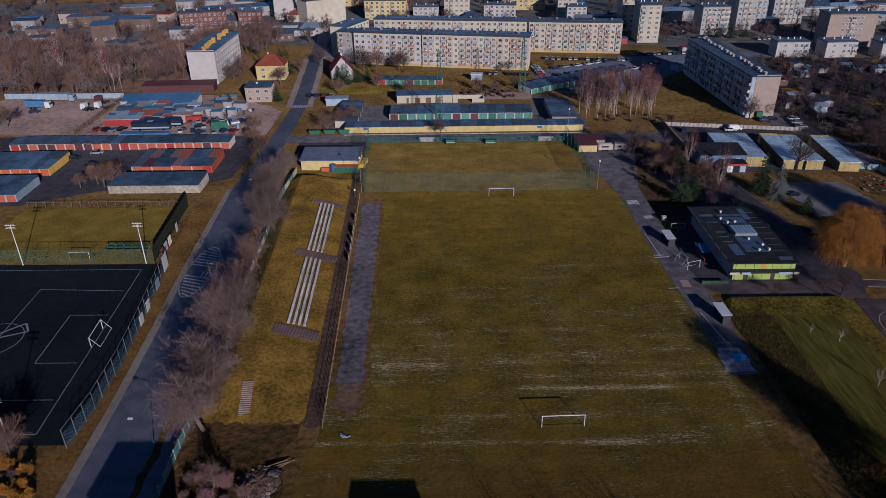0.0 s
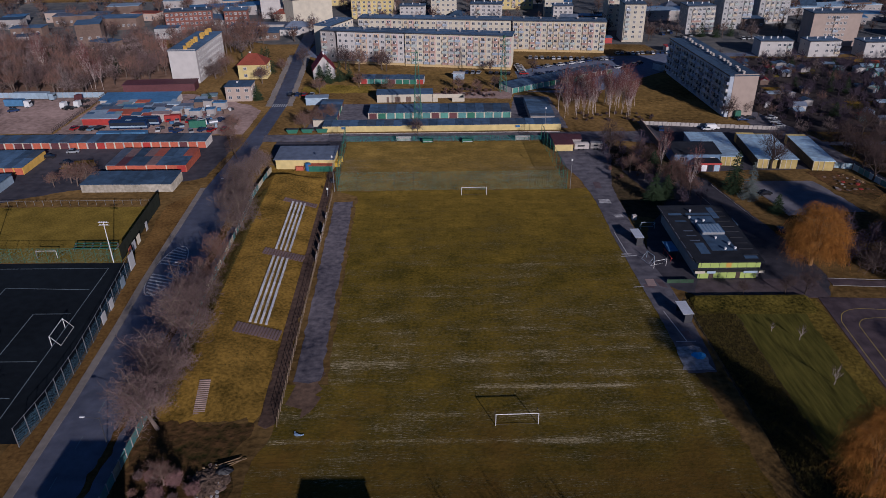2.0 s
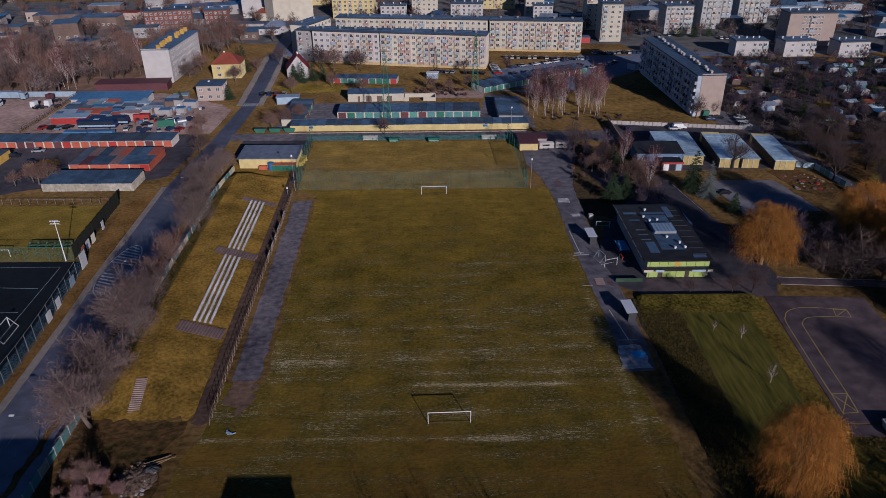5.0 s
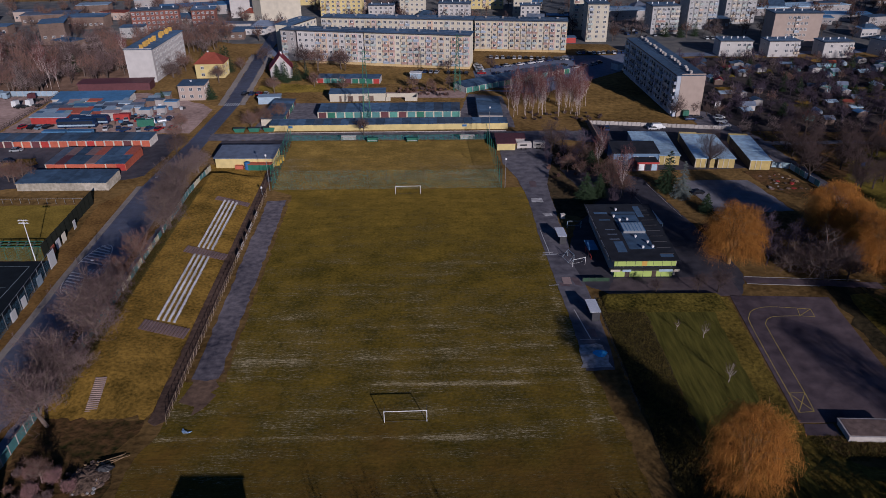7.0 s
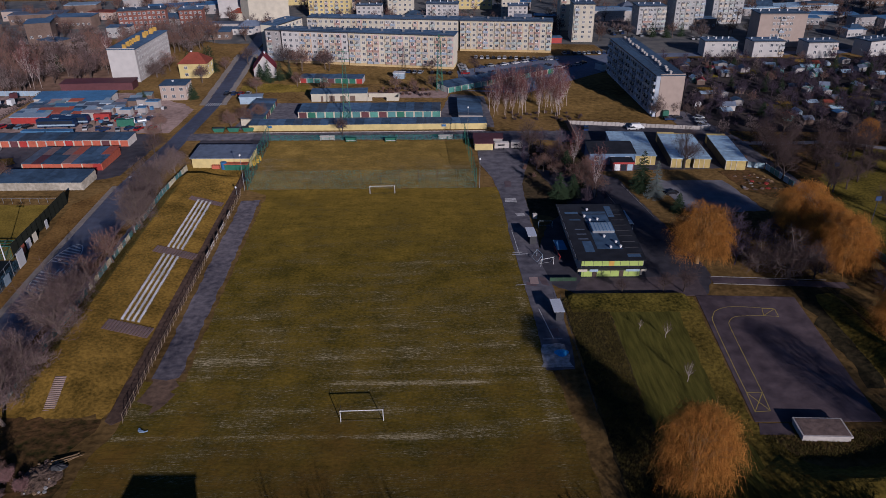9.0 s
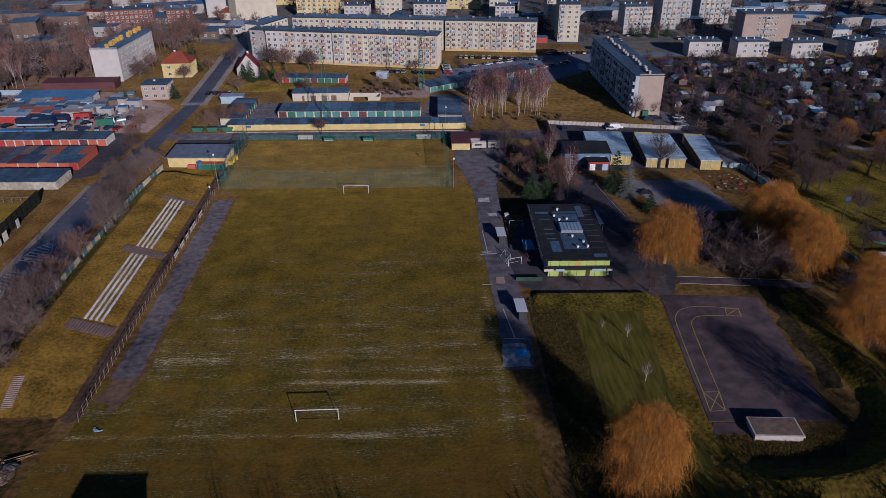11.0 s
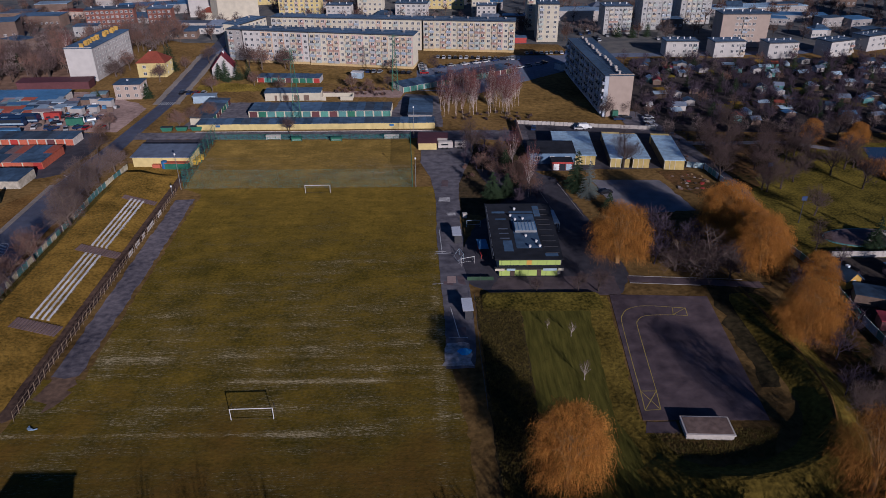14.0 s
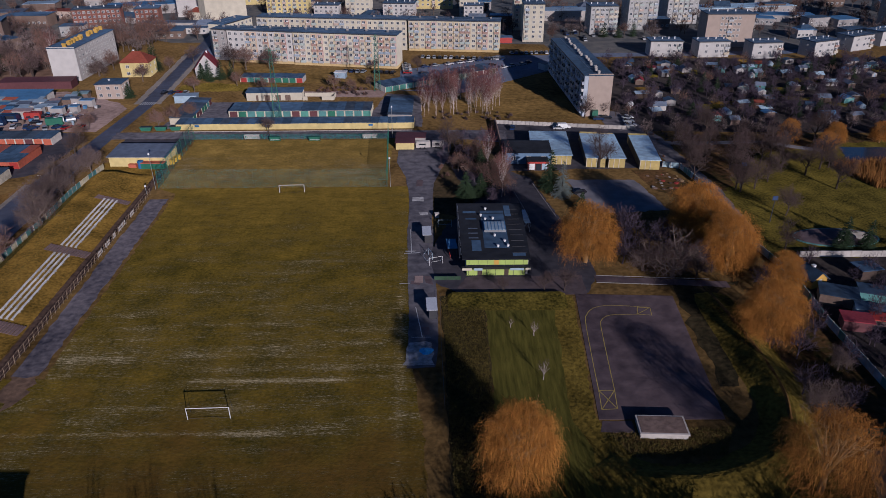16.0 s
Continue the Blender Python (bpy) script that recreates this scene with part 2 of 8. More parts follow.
BARK = mat("grey_brown_bark", (0.17, 0.13, 0.105), 0.95, 0.3, 2.0, 0.3, rand=0.15)
DARKBARK = mat("dark_brown_bark", (0.085, 0.064, 0.054), 0.95, 0.3, 2.0, 0.3)
NAVY = mat("navy_coach_paint", (0.012, 0.030, 0.085), 0.3, 0.1, 1.0, 0)
BLUENET = mat("faded_blue_net", (0.10, 0.20, 0.28), 0.8, 0.3, 0.5, 0)
WOODFLOOR = mat("brown_woodland_floor", (0.093, 0.056, 0.041), 0.95, 0.5, 0.25, 0.5, col2=(0.155, 0.099, 0.070))
# Darker, bluer twigs: shade and far haze of dense planting put into the colour.
SHADETWIG = mat("shade_darkened_twigs", (0.092, 0.070, 0.092), 0.95, 0.3, 0.7, 0)
TUSSOCK = mat("rough_tussock_blades", (0.090, 0.075, 0.020), 0.95, 0.4, 0.8, 0, col2=(0.160, 0.120, 0.034), island=0.25)
# Darker asphalt; on the club yard its tone includes the tree shade.
DARKASPHALT = mat("dark_asphalt", (0.046, 0.046, 0.060), 0.85, 0.4, 0.4, 0.15, col2=(0.074, 0.068, 0.080))
ROADGREY = mat("road_asphalt", (0.122, 0.128, 0.165), 0.6, 0.35, 0.4, 0.15)
TRACK = mat("cracked_purple_asphalt", (0.078, 0.074, 0.104), 0.9, 0.5, 0.7, 0.4, col2=(0.215, 0.188, 0.200))
TWIG = mat("bare_twigs", (0.205, 0.158, 0.148), 0.95, 0.25, 0.7, 0, rand=0.22)
ROADTWIG = mat("purple_brown_twigs", (0.178, 0.122, 0.116), 0.95, 0.3, 0.7, 0, rand=0.2)
REDTWIG = mat("reddish_twigs", (0.182, 0.106, 0.084), 0.95, 0.25, 0.7, 0, rand=0.2)
BIRCHTWIG = mat("red_birch_twigs", (0.185, 0.080, 0.072), 0.95, 0.25, 0.7, 0, rand=0.2)
PARKTWIG = mat("dark_brown_twigs", (0.118, 0.080, 0.076), 0.95, 0.3, 0.7, 0, rand=0.25)
PALEBARK = mat("pale_grey_bark", (0.15, 0.115, 0.095), 0.95, 0.3, 2.0, 0.3)
BIRCHBARK = mat("white_birch_bark", (0.48, 0.40, 0.36), 0.9, 0.3, 1.5, 0.1)
WILLOWBARK = mat("pale_ochre_willow_bark", (0.36, 0.22, 0.10), 0.95, 0.3, 2.0, 0.3)
WILLOW = mat("golden_willow_twigs", (0.425, 0.183, 0.032), 0.9, 0.3, 0.5, 0, island=0.45)
NEEDLE = mat("dark_spruce_needles", (0.030, 0.048, 0.024), 0.95, 0.35, 0.8, 0, rand=0.2)
BLUENEEDLE = mat("blue_spruce_needles", (0.115, 0.135, 0.125), 0.95, 0.3, 0.8, 0)
REED = mat("dry_reeds", (0.40, 0.19, 0.055), 0.95, 0.3, 0.8, 0, island=0.3)
# The blue base colour stands in for reflected sky.
WATER = mat("sky_tinted_pond_water", (0.035, 0.060, 0.100), 0.12, 0.1, 0.2, 0.02)


# ---- tools for meshes ----
class Shape:
    """Collects faces with their material numbers and turns them into one mesh."""

    def __init__(self):
        self.v, self.f, self.m = [], [], []

    def add(self, verts, faces, m=0):
        o = len(self.v)
        self.v += [tuple(p) for p in verts]
        self.f += [tuple(i + o for i in q) for q in faces]
        self.m += [m] * len(faces)
        return self

    def box(self, x0, x1, y0, y1, z0, z1, m=0, top=None):
        v = [(x, y, z) for z in (z0, z1) for x, y in ((x0, y0), (x1, y0), (x1, y1), (x0, y1))]
        self.add(v, [(0, 3, 2, 1), (0, 1, 5, 4), (1, 2, 6, 5), (2, 3, 7, 6), (3, 0, 4, 7)], m)
        return self.add(v[4:], [(0, 1, 2, 3)], m if top is None else top)

    def prism(self, pts, z0, z1, m=0, top=None):
        n = len(pts)
        v = [(x, y, z0) for x, y in pts] + [(x, y, z1) for x, y in pts]
        self.add(v, [(i, (i + 1) % n, (i + 1) % n + n, i + n) for i in range(n)], m)
        return self.add(v, [tuple(range(n, 2 * n))], m if top is None else top)

    def tube(self, a, b, ra, rb=None, n=6, m=0, cap=True):
        a, b, rb = Vector(a), Vector(b), ra if rb is None else rb
        d = (b - a).normalized()
        u = d.orthogonal().normalized()
        w = d.cross(u)
        ring = [u * math.cos(2 * math.pi * i / n) + w * math.sin(2 * math.pi * i / n) for i in range(n)]
        v = [a + r * ra for r in ring] + [b + r * rb for r in ring]
        fs = [(i, (i + 1) % n, (i + 1) % n + n, i + n) for i in range(n)]
        if cap:
            fs += [tuple(range(n, 2 * n)), tuple(range(n - 1, -1, -1))]
        return self.add(v, fs, m)

    def gable(self, x0, x1, y0, y1, z0, z1, m=0, over=0.4, thick=0.2):
        """A saddle roof with its ridge along x."""
        ym = (y0 + y1) / 2
        s = (z1 - z0) / (ym - y0)
        for y, o in ((y0, -over), (y1, over)):
            a = [(x0 - over, y + o, z0 - s * over), (x1 + over, y + o, z0 - s * over), (x1 + over, ym, z1), (x0 - over, ym, z1)]
            if o > 0:
                a.reverse()
            v = a + [(p[0], p[1], p[2] + thick) for p in a]
            self.add(v, [(3, 2, 1, 0), (4, 5, 6, 7), (0, 1, 5, 4), (1, 2, 6, 5), (2, 3, 7, 6), (3, 0, 4, 7)], m)
        return self

    def mesh(self, name, *mats):
        me = bpy.data.meshes.new(name)
        me.from_pydata(self.v, [], self.f)
        for q in mats:
            me.materials.append(q)
        me.polygons.foreach_set("material_index", self.m)
        me.update()
        return me


def thing(name, label, category, m=None, group="", kind=""):
    ob = tagged(new(name), label, category, group, kind)
    ob.empty_display_size = 0.2
    if m is not None:
        ob.matrix_basis = m
    return ob


def part(name, shape, material, parent, label="", m=None):
    """Links a Shape, or a mesh that is shared, as one mesh object under a thing or a part."""
    mats = material if isinstance(material, (tuple, list)) else (material,)
    me = shape if isinstance(shape, bpy.types.Mesh) else shape.mesh(name, *mats)
    ob = new(name, me)
    ob.parent = parent
    if m is not None:
        ob.matrix_basis = m
    return tagged(ob, label)


def whole(name, shape, material, label, category, m=None, group="", kind=""):
    """A thing that is one mesh."""
    ob = part(name, shape, material, None, label, m)
    return tagged(ob, "", category, group, kind)


def sheet(name, pts, z, material, label, category, depth=0.3, side=None, ragged=0.18):
    """A flat piece of ground, with an edge that goes down into the earth."""
    a = sum(p[0] * q[1] - q[0] * p[1] for p, q in zip(pts, pts[1:] + pts[:1]))
    pts = list(pts if a > 0 else pts[::-1])
    if ragged:
        fray = random.Random(len(pts) + int(abs(pts[0][0]) * 10))
        line = []
        for (x0, y0), (x1, y1) in zip(pts, pts[1:] + pts[:1]):
            k = max(1, min(80, int(math.hypot(x1 - x0, y1 - y0) / 1.6)))
            line += [(x0 + (x1 - x0) * i / k + fray.gauss(0, ragged), y0 + (y1 - y0) * i / k + fray.gauss(0, ragged)) for i in range(k)]
        pts = line
    s = Shape().prism(pts, z - depth, z, 1 if side else 0, 0)
    return whole(name, s, (material, side) if side else material, label, category, kind="structure")


def ribbon(pts, w, z, s, m=0):
    """A strip of paint of width w along a line of points."""
    for (x0, y0), (x1, y1) in zip(pts, pts[1:]):
        L = math.hypot(x1 - x0, y1 - y0)
        nx, ny = -(y1 - y0) / L * w / 2, (x1 - x0) / L * w / 2
        s.add([(x0 + nx, y0 + ny, z), (x0 - nx, y0 - ny, z), (x1 - nx, y1 - ny, z), (x1 + nx, y1 + ny, z)], [(0, 1, 2, 3)], m)
    return s


def at(x, y, z=0, rz=0, s=1.0):
    return pose(x, y, z, 0, 0, rz) @ Matrix.Diagonal((s, s, s, 1))


# ---- ground, roads and courts ----
PALEASPHALT = mat("pale_asphalt", (0.165, 0.160, 0.180), 0.85, 0.3, 0.3, 0.2)
whole("ground", Shape().add([(-2500, -2500, 0), (2500, -2500, 0), (2500, 2500, 0), (-2500, 2500, 0)], [(0, 1, 2, 3)]), GRASS,
      "rough brownish winter grass over flat land", "ground", kind="structure")
sheet("pitch", [(-25, 40), (-24, 84), (-22, 90), (-22, 103), (-14.6, 103), (-18, 190), (-24.5, 193.5), (44, 194), (50.5, 194), (52.5, 175), (53, 150), (54.5, 128), (54.5, 106), (57, 88), (59, 40)], 0.02, PITCH,
      "worn olive football pitch with pale dry patches", "pitch")
sheet("training_pitch", [(-24.5, 193.6), (44, 194.1), (44, 236.5), (-26.5, 237)], 0.03, PITCH2, "yellowish training pitch behind the main goal", "pitch")
sheet("worn_soil", [(-20.6, 98), (-17.5, 94.5), (-15.6, 99), (-15.4, 108), (-20.9, 108)], 0.034, mat("trodden_purple_soil", (0.075, 0.052, 0.044), 0.95, 0.5, 0.9, 0.4, col2=(0.165, 0.108, 0.075)), "trodden bare soil at the end of the strip", "soil", ragged=0.5)
sheet("run_up_track", [(-20.9, 104.2), (-18, 103.4), (-15.9, 104.4), (-18.9, 186), (-24.2, 185.5)], 0.05, TRACK, "cracked purplish asphalt strip beside the pitch", "track", ragged=0.14)
sheet("side_path", [(53.4, 105.6), (59, 106), (59.5, 113), (59.4, 124), (59, 138), (57.7, 147), (58.5, 159), (57.8, 170), (58.2, 196), (60.5, 208), (62.5, 216), (64, 226), (64, 238.2), (46, 238.2), (46.2, 214), (49.6, 201), (51, 188), (51.5, 174), (51.5, 160), (52.4, 140), (53.3, 124)], 0.05, ASPHALT_OLD,
      "worn asphalt path along the pitch", "path", ragged=0.08)
sheet("cross_street", [(-57, 238.6), (64, 238.3), (84, 232), (84, 246), (50, 246.5), (-58, 246)], 0.045, ASPHALT_OLD, "narrow asphalt street behind the sports ground", "road")
sheet("cross_kerb", [(-37, 246), (50, 246.6), (50, 247), (-37, 246.4)], 0.15, PALECONC, "pale concrete kerb of the street", "kerb", ragged=0.0)
ROAD_L = [(-58.3, 30), (-58.9, 78), (-59.5, 99), (-60.9, 124), (-62.2, 140), (-63.5, 165), (-65, 197), (-63.5, 235), (-63, 282), (-67, 330), (-71, 374), (-76, 440), (-84, 560)]
ROAD_R = [(-49, 30), (-49, 94), (-50.5, 135), (-53, 180), (-56.5, 213), (-57, 247), (-57, 282), (-60.5, 330), (-64.5, 374), (-68, 440), (-75, 560)]
sheet("road", ROAD_L + ROAD_R[::-1], 0.04, ROADGREY, "grey asphalt town road with worn surface", "road", ragged=0.0)
sheet("pavement", [(x - 1.5, y) for x, y in ROAD_L[:7]] + [(x, y) for x, y in ROAD_L[:7]][::-1], 0.14, PAVING, "concrete slab pavement along the road", "pavement", ragged=0.0)
sheet("footpath", [(-48, 30), (-45.3, 30), (-45.6, 94), (-46.9, 130), (-47.9, 170), (-50, 170), (-49, 130), (-47.8, 94)], 0.1, ROADGREY, "narrow footpath beside a fence", "pavement")
sheet("road_verge", [(-49, 30), (-48, 30), (-47.8, 94), (-49, 130), (-50, 170), (-52, 170), (-50.3, 130), (-49, 94)], 0.09, VERGE, "narrow strip of brown grass beside the road", "verge", ragged=0.25)
sheet("far_pavement_a", [(-63, 282), (-65.5, 282), (-73.5, 374), (-71, 374)], 0.14, PAVING, "concrete pavement by the road", "pavement")
sheet("far_pavement_b", [(-57, 282), (-54.5, 282), (-62, 374), (-64.5, 374)], 0.14, PAVING, "concrete pavement by the road", "pavement")
sheet("dark_pitch", [(-190, 88.4), (-64.3, 88.4), (-63.7, 97), (-64.2, 110), (-65.3, 121), (-67.2, 136), (-69.2, 150.6), (-190, 151)], 0.037, BLACKTURF, "dark artificial turf pitch with faint lines", "pitch", ragged=0.0)
sheet("small_field", [(-121, 151.4), (-72, 151), (-74.5, 184), (-121, 184)], 0.03, mat("mown_field_grass", (0.128, 0.092, 0.016), 0.95, 0.35, 1.8, 0.5, col2=(0.200, 0.140, 0.025)), "fenced yellow-green grass field", "field")
sheet("verge", [(-69.5, 150), (-67.5, 136), (-65.6, 121), (-64.5, 110), (-64, 97), (-65.6, 86), (-67, 70), (-59.6, 70), (-60, 99), (-61.4, 124), (-64, 165), (-65.6, 197), (-72.5, 184)], 0.03, VERGE, "brown grass verge with leaves", "verge")
sheet("garage_yard", [(-190, 186), (-125, 186), (-106, 196), (-72, 203), (-67.5, 206), (-66, 230), (-72, 246), (-190, 248)], 0.035, DARKASPHALT, "dark asphalt yard between garages", "yard")
sheet("yard_island", [(-118, 214), (-110, 213), (-107, 217), (-110, 222), (-118, 221)], 0.1, DRYGRASS, "dry grass island in the yard", "verge")
sheet("truck_yard", [(-190, 250), (-138, 250), (-138.5, 297), (-190, 299)], 0.035, GRAVEL, "bare gravel lorry yard", "yard")
sheet("works_yard", [(-137, 248.2), (-66, 247), (-66, 276), (-72, 284), (-102, 302), (-137.5, 297)], 0.035, GRAVEL, "gravel yard with sheds and scrap", "yard")
# The yard's dark colour stands in for shade from the tall trees.
sheet("club_yard", [(56, 148), (55.8, 141), (64, 132.5), (93, 132.5), (97, 141), (94, 165), (88, 200), (82, 206), (64, 208), (70, 180), (62, 168)], 0.04, DARKASPHALT, "asphalt yard round the clubhouse, tree shade in its tone", "yard")
# Brownish paving, darkened so that its colour carries part of the terrace's shade.
sheet("terrace", [(63, 132), (93, 131.8), (93, 140), (66, 140)], 0.06, mat("shade_toned_brown_paving", (0.078, 0.058, 0.064), 0.9, 0.4, 0.5, 0.2, col2=(0.125, 0.096, 0.100)), "brownish shade-toned paved terrace before the clubhouse", "pavement")
sheet("depot_yard", [(81, 258), (131, 249.5), (133, 208.4), (82, 206)], 0.035, DARKASPHALT, "dark asphalt depot yard", "yard")
sheet("old_court", [(99, 198.5), (120, 198), (124, 176), (102, 174)], 0.05, PALEASPHALT, "old grey asphalt court", "court")
sheet("handball_court", [(90.2, 132), (87.2, 91), (109, 90.8), (111.7, 130.9)], 0.06, COURT, "purplish asphalt handball court with yellow lines", "court", ragged=0.0)
sheet("court_path", [(96, 137.2), (126, 134.5), (126, 137), (96, 140)], 0.07, COURT, "asphalt path above the court", "path")
sheet("car_park", [(42, 308), (42, 336), (90, 366), (122, 366), (104, 334), (96, 322), (70, 301)], 0.035, ASPHALT, "asphalt car park before the flats", "car park")
sheet("back_street", [(42, 301), (70, 296), (112, 333), (122, 360), (240, 366), (330, 400), (330, 406), (240, 373), (118, 369), (100, 338), (68, 303)], 0.04, ASPHALT, "narrow asphalt street", "road")
sheet("side_street", [(122, 270), (130, 268), (139, 238), (140.6, 219), (142.4, 204), (143.8, 190), (143, 162), (139.4, 162), (140.2, 190), (138.2, 207), (134, 213), (132.5, 236), (122, 252)], 0.045, ASPHALT_OLD, "asphalt lane with parked cars", "road")
sheet("garden_street", [(138, 229.6), (152, 229), (170, 230.4), (181, 225), (190, 221), (191, 224), (182, 228.4), (171, 233.6), (152, 232.4), (138, 233)], 0.05, PALEASPHALT, "pale asphalt lane between park and gardens", "road")
sheet("park_lawn", [(141, 128), (240, 120), (250, 236), (145, 240)], 0.02, LAWN, "yellow-green park lawn under bare trees", "lawn")
sheet("block_lawn", [(66, 262), (114, 258), (112, 329), (100, 331), (70, 296), (60, 280)], 0.025, BROWNLAWN, "dry lawn beside the block of flats", "lawn")
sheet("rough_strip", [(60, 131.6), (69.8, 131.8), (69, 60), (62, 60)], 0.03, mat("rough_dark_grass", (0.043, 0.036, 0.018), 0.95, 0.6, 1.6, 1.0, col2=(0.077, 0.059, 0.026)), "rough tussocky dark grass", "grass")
# Long stripes in the lawn colour stand for tree shadows.
sheet("court_lawn", [(69.8, 131.8), (86, 131.8), (84, 60), (69, 60)], 0.025, mat("tree_shade_striped_lawn", (0.050, 0.055, 0.010), 0.95, 0.6, 1.3, 0.6, col2=(0.118, 0.104, 0.020), stretch=(1, 0.12, 1)), "green lawn with painted tree-shade stripes below the terrace", "lawn")
sheet("lawn_edge", [(84.8, 131.6), (89.6, 131.6), (86.8, 91), (90, 84), (86, 80), (82.6, 92)], 0.03, GREENISH, "yellowed grass strip beside the court", "grass")
sheet("bank_foot", [(84, 92), (87.5, 87), (92, 80.5), (104, 79), (112, 84), (116, 92), (122, 90), (120, 60), (78, 60), (80, 80)], 0.022, GREENISH, "yellowed rough grass round the bank", "grass", ragged=0.6)
sheet("park_leaf_floor", [(141, 188), (147, 192), (152, 202), (160, 214), (170, 221), (200, 230), (250, 236), (145, 241)], 0.03, LITTER, "brown fallen leaves under the park trees", "leaf litter", ragged=0.8)
sheet("tree_floor", [(126, 60), (141, 60), (140, 134), (131, 134), (127, 110)], 0.03, LITTER, "reddish leaf litter under bare trees", "leaf litter", ragged=0.5)
# Blue-dark ground: street shade and far haze are put into the colour.
TOWN = mat("paving_in_shade_and_haze_tone", (0.074, 0.090, 0.115), 0.9, 0.5, 0.16, 0.1, col2=(0.150, 0.140, 0.125))
sheet("town_ground", [(122, 368), (240, 374), (345, 408), (420, 560), (-360, 560), (-360, 408), (-205, 402), (-125, 425), (-90, 402), (60, 398), (118, 392)], 0.016, TOWN, "town streets, paving and lawns toned for shade and haze", "paving", ragged=0.0)
sheet("court_apron", [(87.3, 90.6), (92.8, 90.6), (92.8, 87.6), (87, 87.9)], 0.05, COURT, "brown stained apron below the court", "paving")
# Leaf-strewn floor; its dark tone includes the shade under the lane trees.
sheet("grove_floor", [(58, 176), (66, 172), (80, 181), (81.5, 200), (80, 222), (66, 232), (60, 215), (57, 198)], 0.026, mat("shaded_grove_floor", (0.034, 0.032, 0.014), 0.95, 0.5, 0.6, 0.8, col2=(0.085, 0.058, 0.032)), "leaf-strewn grass toned dark for the shade of lane trees", "soil", ragged=0.5)
sheet("garden_soil", [(134, 244), (330, 236), (345, 356), (150, 358), (128, 300), (130, 262)], 0.02, EARTH, "dark soil of allotment gardens", "soil")
sheet("wood_floor_b", [(-260, 300), (-140, 300), (-120, 318), (-118, 372), (-150, 400), (-260, 400)], 0.02, WOODFLOOR, "leaf litter under bare trees", "soil")
sheet("garage_lawn", [(-55, 302), (-8, 303), (-6, 312), (36, 318), (38, 333), (-8, 341), (-44, 348), (-56, 330)], 0.024, BROWNLAWN, "trodden brown lawn before the flats", "lawn", ragged=0.5)
sheet("yellow_lawn", [(-54, 301), (-24, 301), (-25, 312), (-46, 315), (-55, 312)], 0.028, GREENISH, "yellow-green lawn by the garages", "lawn", ragged=0.5)
sheet("sand_track", [(0, 292), (36, 290), (38, 302), (10, 300), (-20, 300)], 0.03, GRAVEL, "sandy track behind the garages", "track")
sheet("garage_lane", [(-44, 250.5), (-22, 250.5), (-22, 284), (-42, 284)], 0.03, ASPHALT_OLD, "asphalt lane between garages", "yard")
sheet("garage_lane_b", [(-22, 250.2), (54, 251), (52, 292), (38, 296), (34, 272), (-22, 271)], 0.032, ASPHALT_OLD, "asphalt lane between garages", "yard")
sheet("far_street", [(-66, 374), (-56, 366), (-47, 371), (-50, 420), (-62, 420)], 0.043, ASPHALT, "shaded side street by the flats", "road")
sheet("litter_patch", [(-44.2, 60), (-44.6, 96), (-40, 96), (-37, 93), (-27, 92.5), (-25, 90), (-28, 84), (-24, 70)], 0.028, LITTER, "reddish leaf litter and trodden soil", "soil", ragged=0.6)
sheet("pond", [(193, 212), (240, 200), (240, 224), (197, 226)], 0.03, WATER, "still pond with sky blue in its colour", "water")


def bank(name, path, half, h, material, label, steps=6):
    """A grassed earth bank along a line of points."""
    s, n = Shape(), len(path)
    ring = []
    for i, (x, y) in enumerate(path):
        (xa, ya), (xb, yb) = path[max(0, i - 1)], path[min(n - 1, i + 1)]
        L = math.hypot(xb - xa, yb - ya)
        nx, ny = -(yb - ya) / L, (xb - xa) / L
        e = min(1, i / 9, (n - 1 - i) / 9)
        for k in range(-steps, steps + 1):
            u = k / steps
            z = h * e * 0.5 * (1 + math.cos(math.pi * u)) - 0.05 + 0.12 * noise.noise((x * 0.3 + k, y * 0.3, 0))
            ring.append((x + nx * u * half, y + ny * u * half, z))
    w = 2 * steps + 1
    s.add(ring, [(i * w + k, i * w + k + 1, (i + 1) * w + k + 1, (i + 1) * w + k) for i in range(n - 1) for k in range(w - 1)])
    return whole(name, s, material, label, "bank", kind="structure")


def smooth_line(pts, per=5):
    """A rounded line through points."""
    out = []
    q = [pts[0]] + pts + [pts[-1]]
    for a, b, c, d in zip(q, q[1:], q[2:], q[3:]):
        for i in range(per):
            t = i / per
            out.append(tuple(0.5 * (2 * b[k] + (c[k] - a[k]) * t + (2 * a[k] - 5 * b[k] + 4 * c[k] - d[k]) * t * t + (3 * b[k] - a[k] - 3 * c[k] + d[k]) * t ** 3) for k in (0, 1)))
    return out + [pts[-1]]


bank("curved_bank", smooth_line([(120, 133), (120.5, 116), (121, 104), (121, 95), (118.5, 86), (112, 79.5), (104, 76), (96, 75), (90, 77), (86, 82)]), 5.5, 2.6, GREENISH, "curved grass bank round the sunken court")
s = Shape()
crest = smooth_line([(118.6, 131), (119.6, 122), (120.3, 115), (121, 104), (120.6, 95), (118.5, 88)], 8)
s.add([(x + k * 0.42, y, 2.60 if abs(k) < 1 else 2.42) for x, y in crest for k in (-1, 0, 1)], [(i * 3 + k, i * 3 + k + 1, i * 3 + k + 4, i * 3 + k + 3) for i in range(len(crest) - 1) for k in (0, 1)])
whole("bank_path", s, VERGE, "trodden bare line along the crest of the bank", "path", kind="structure")

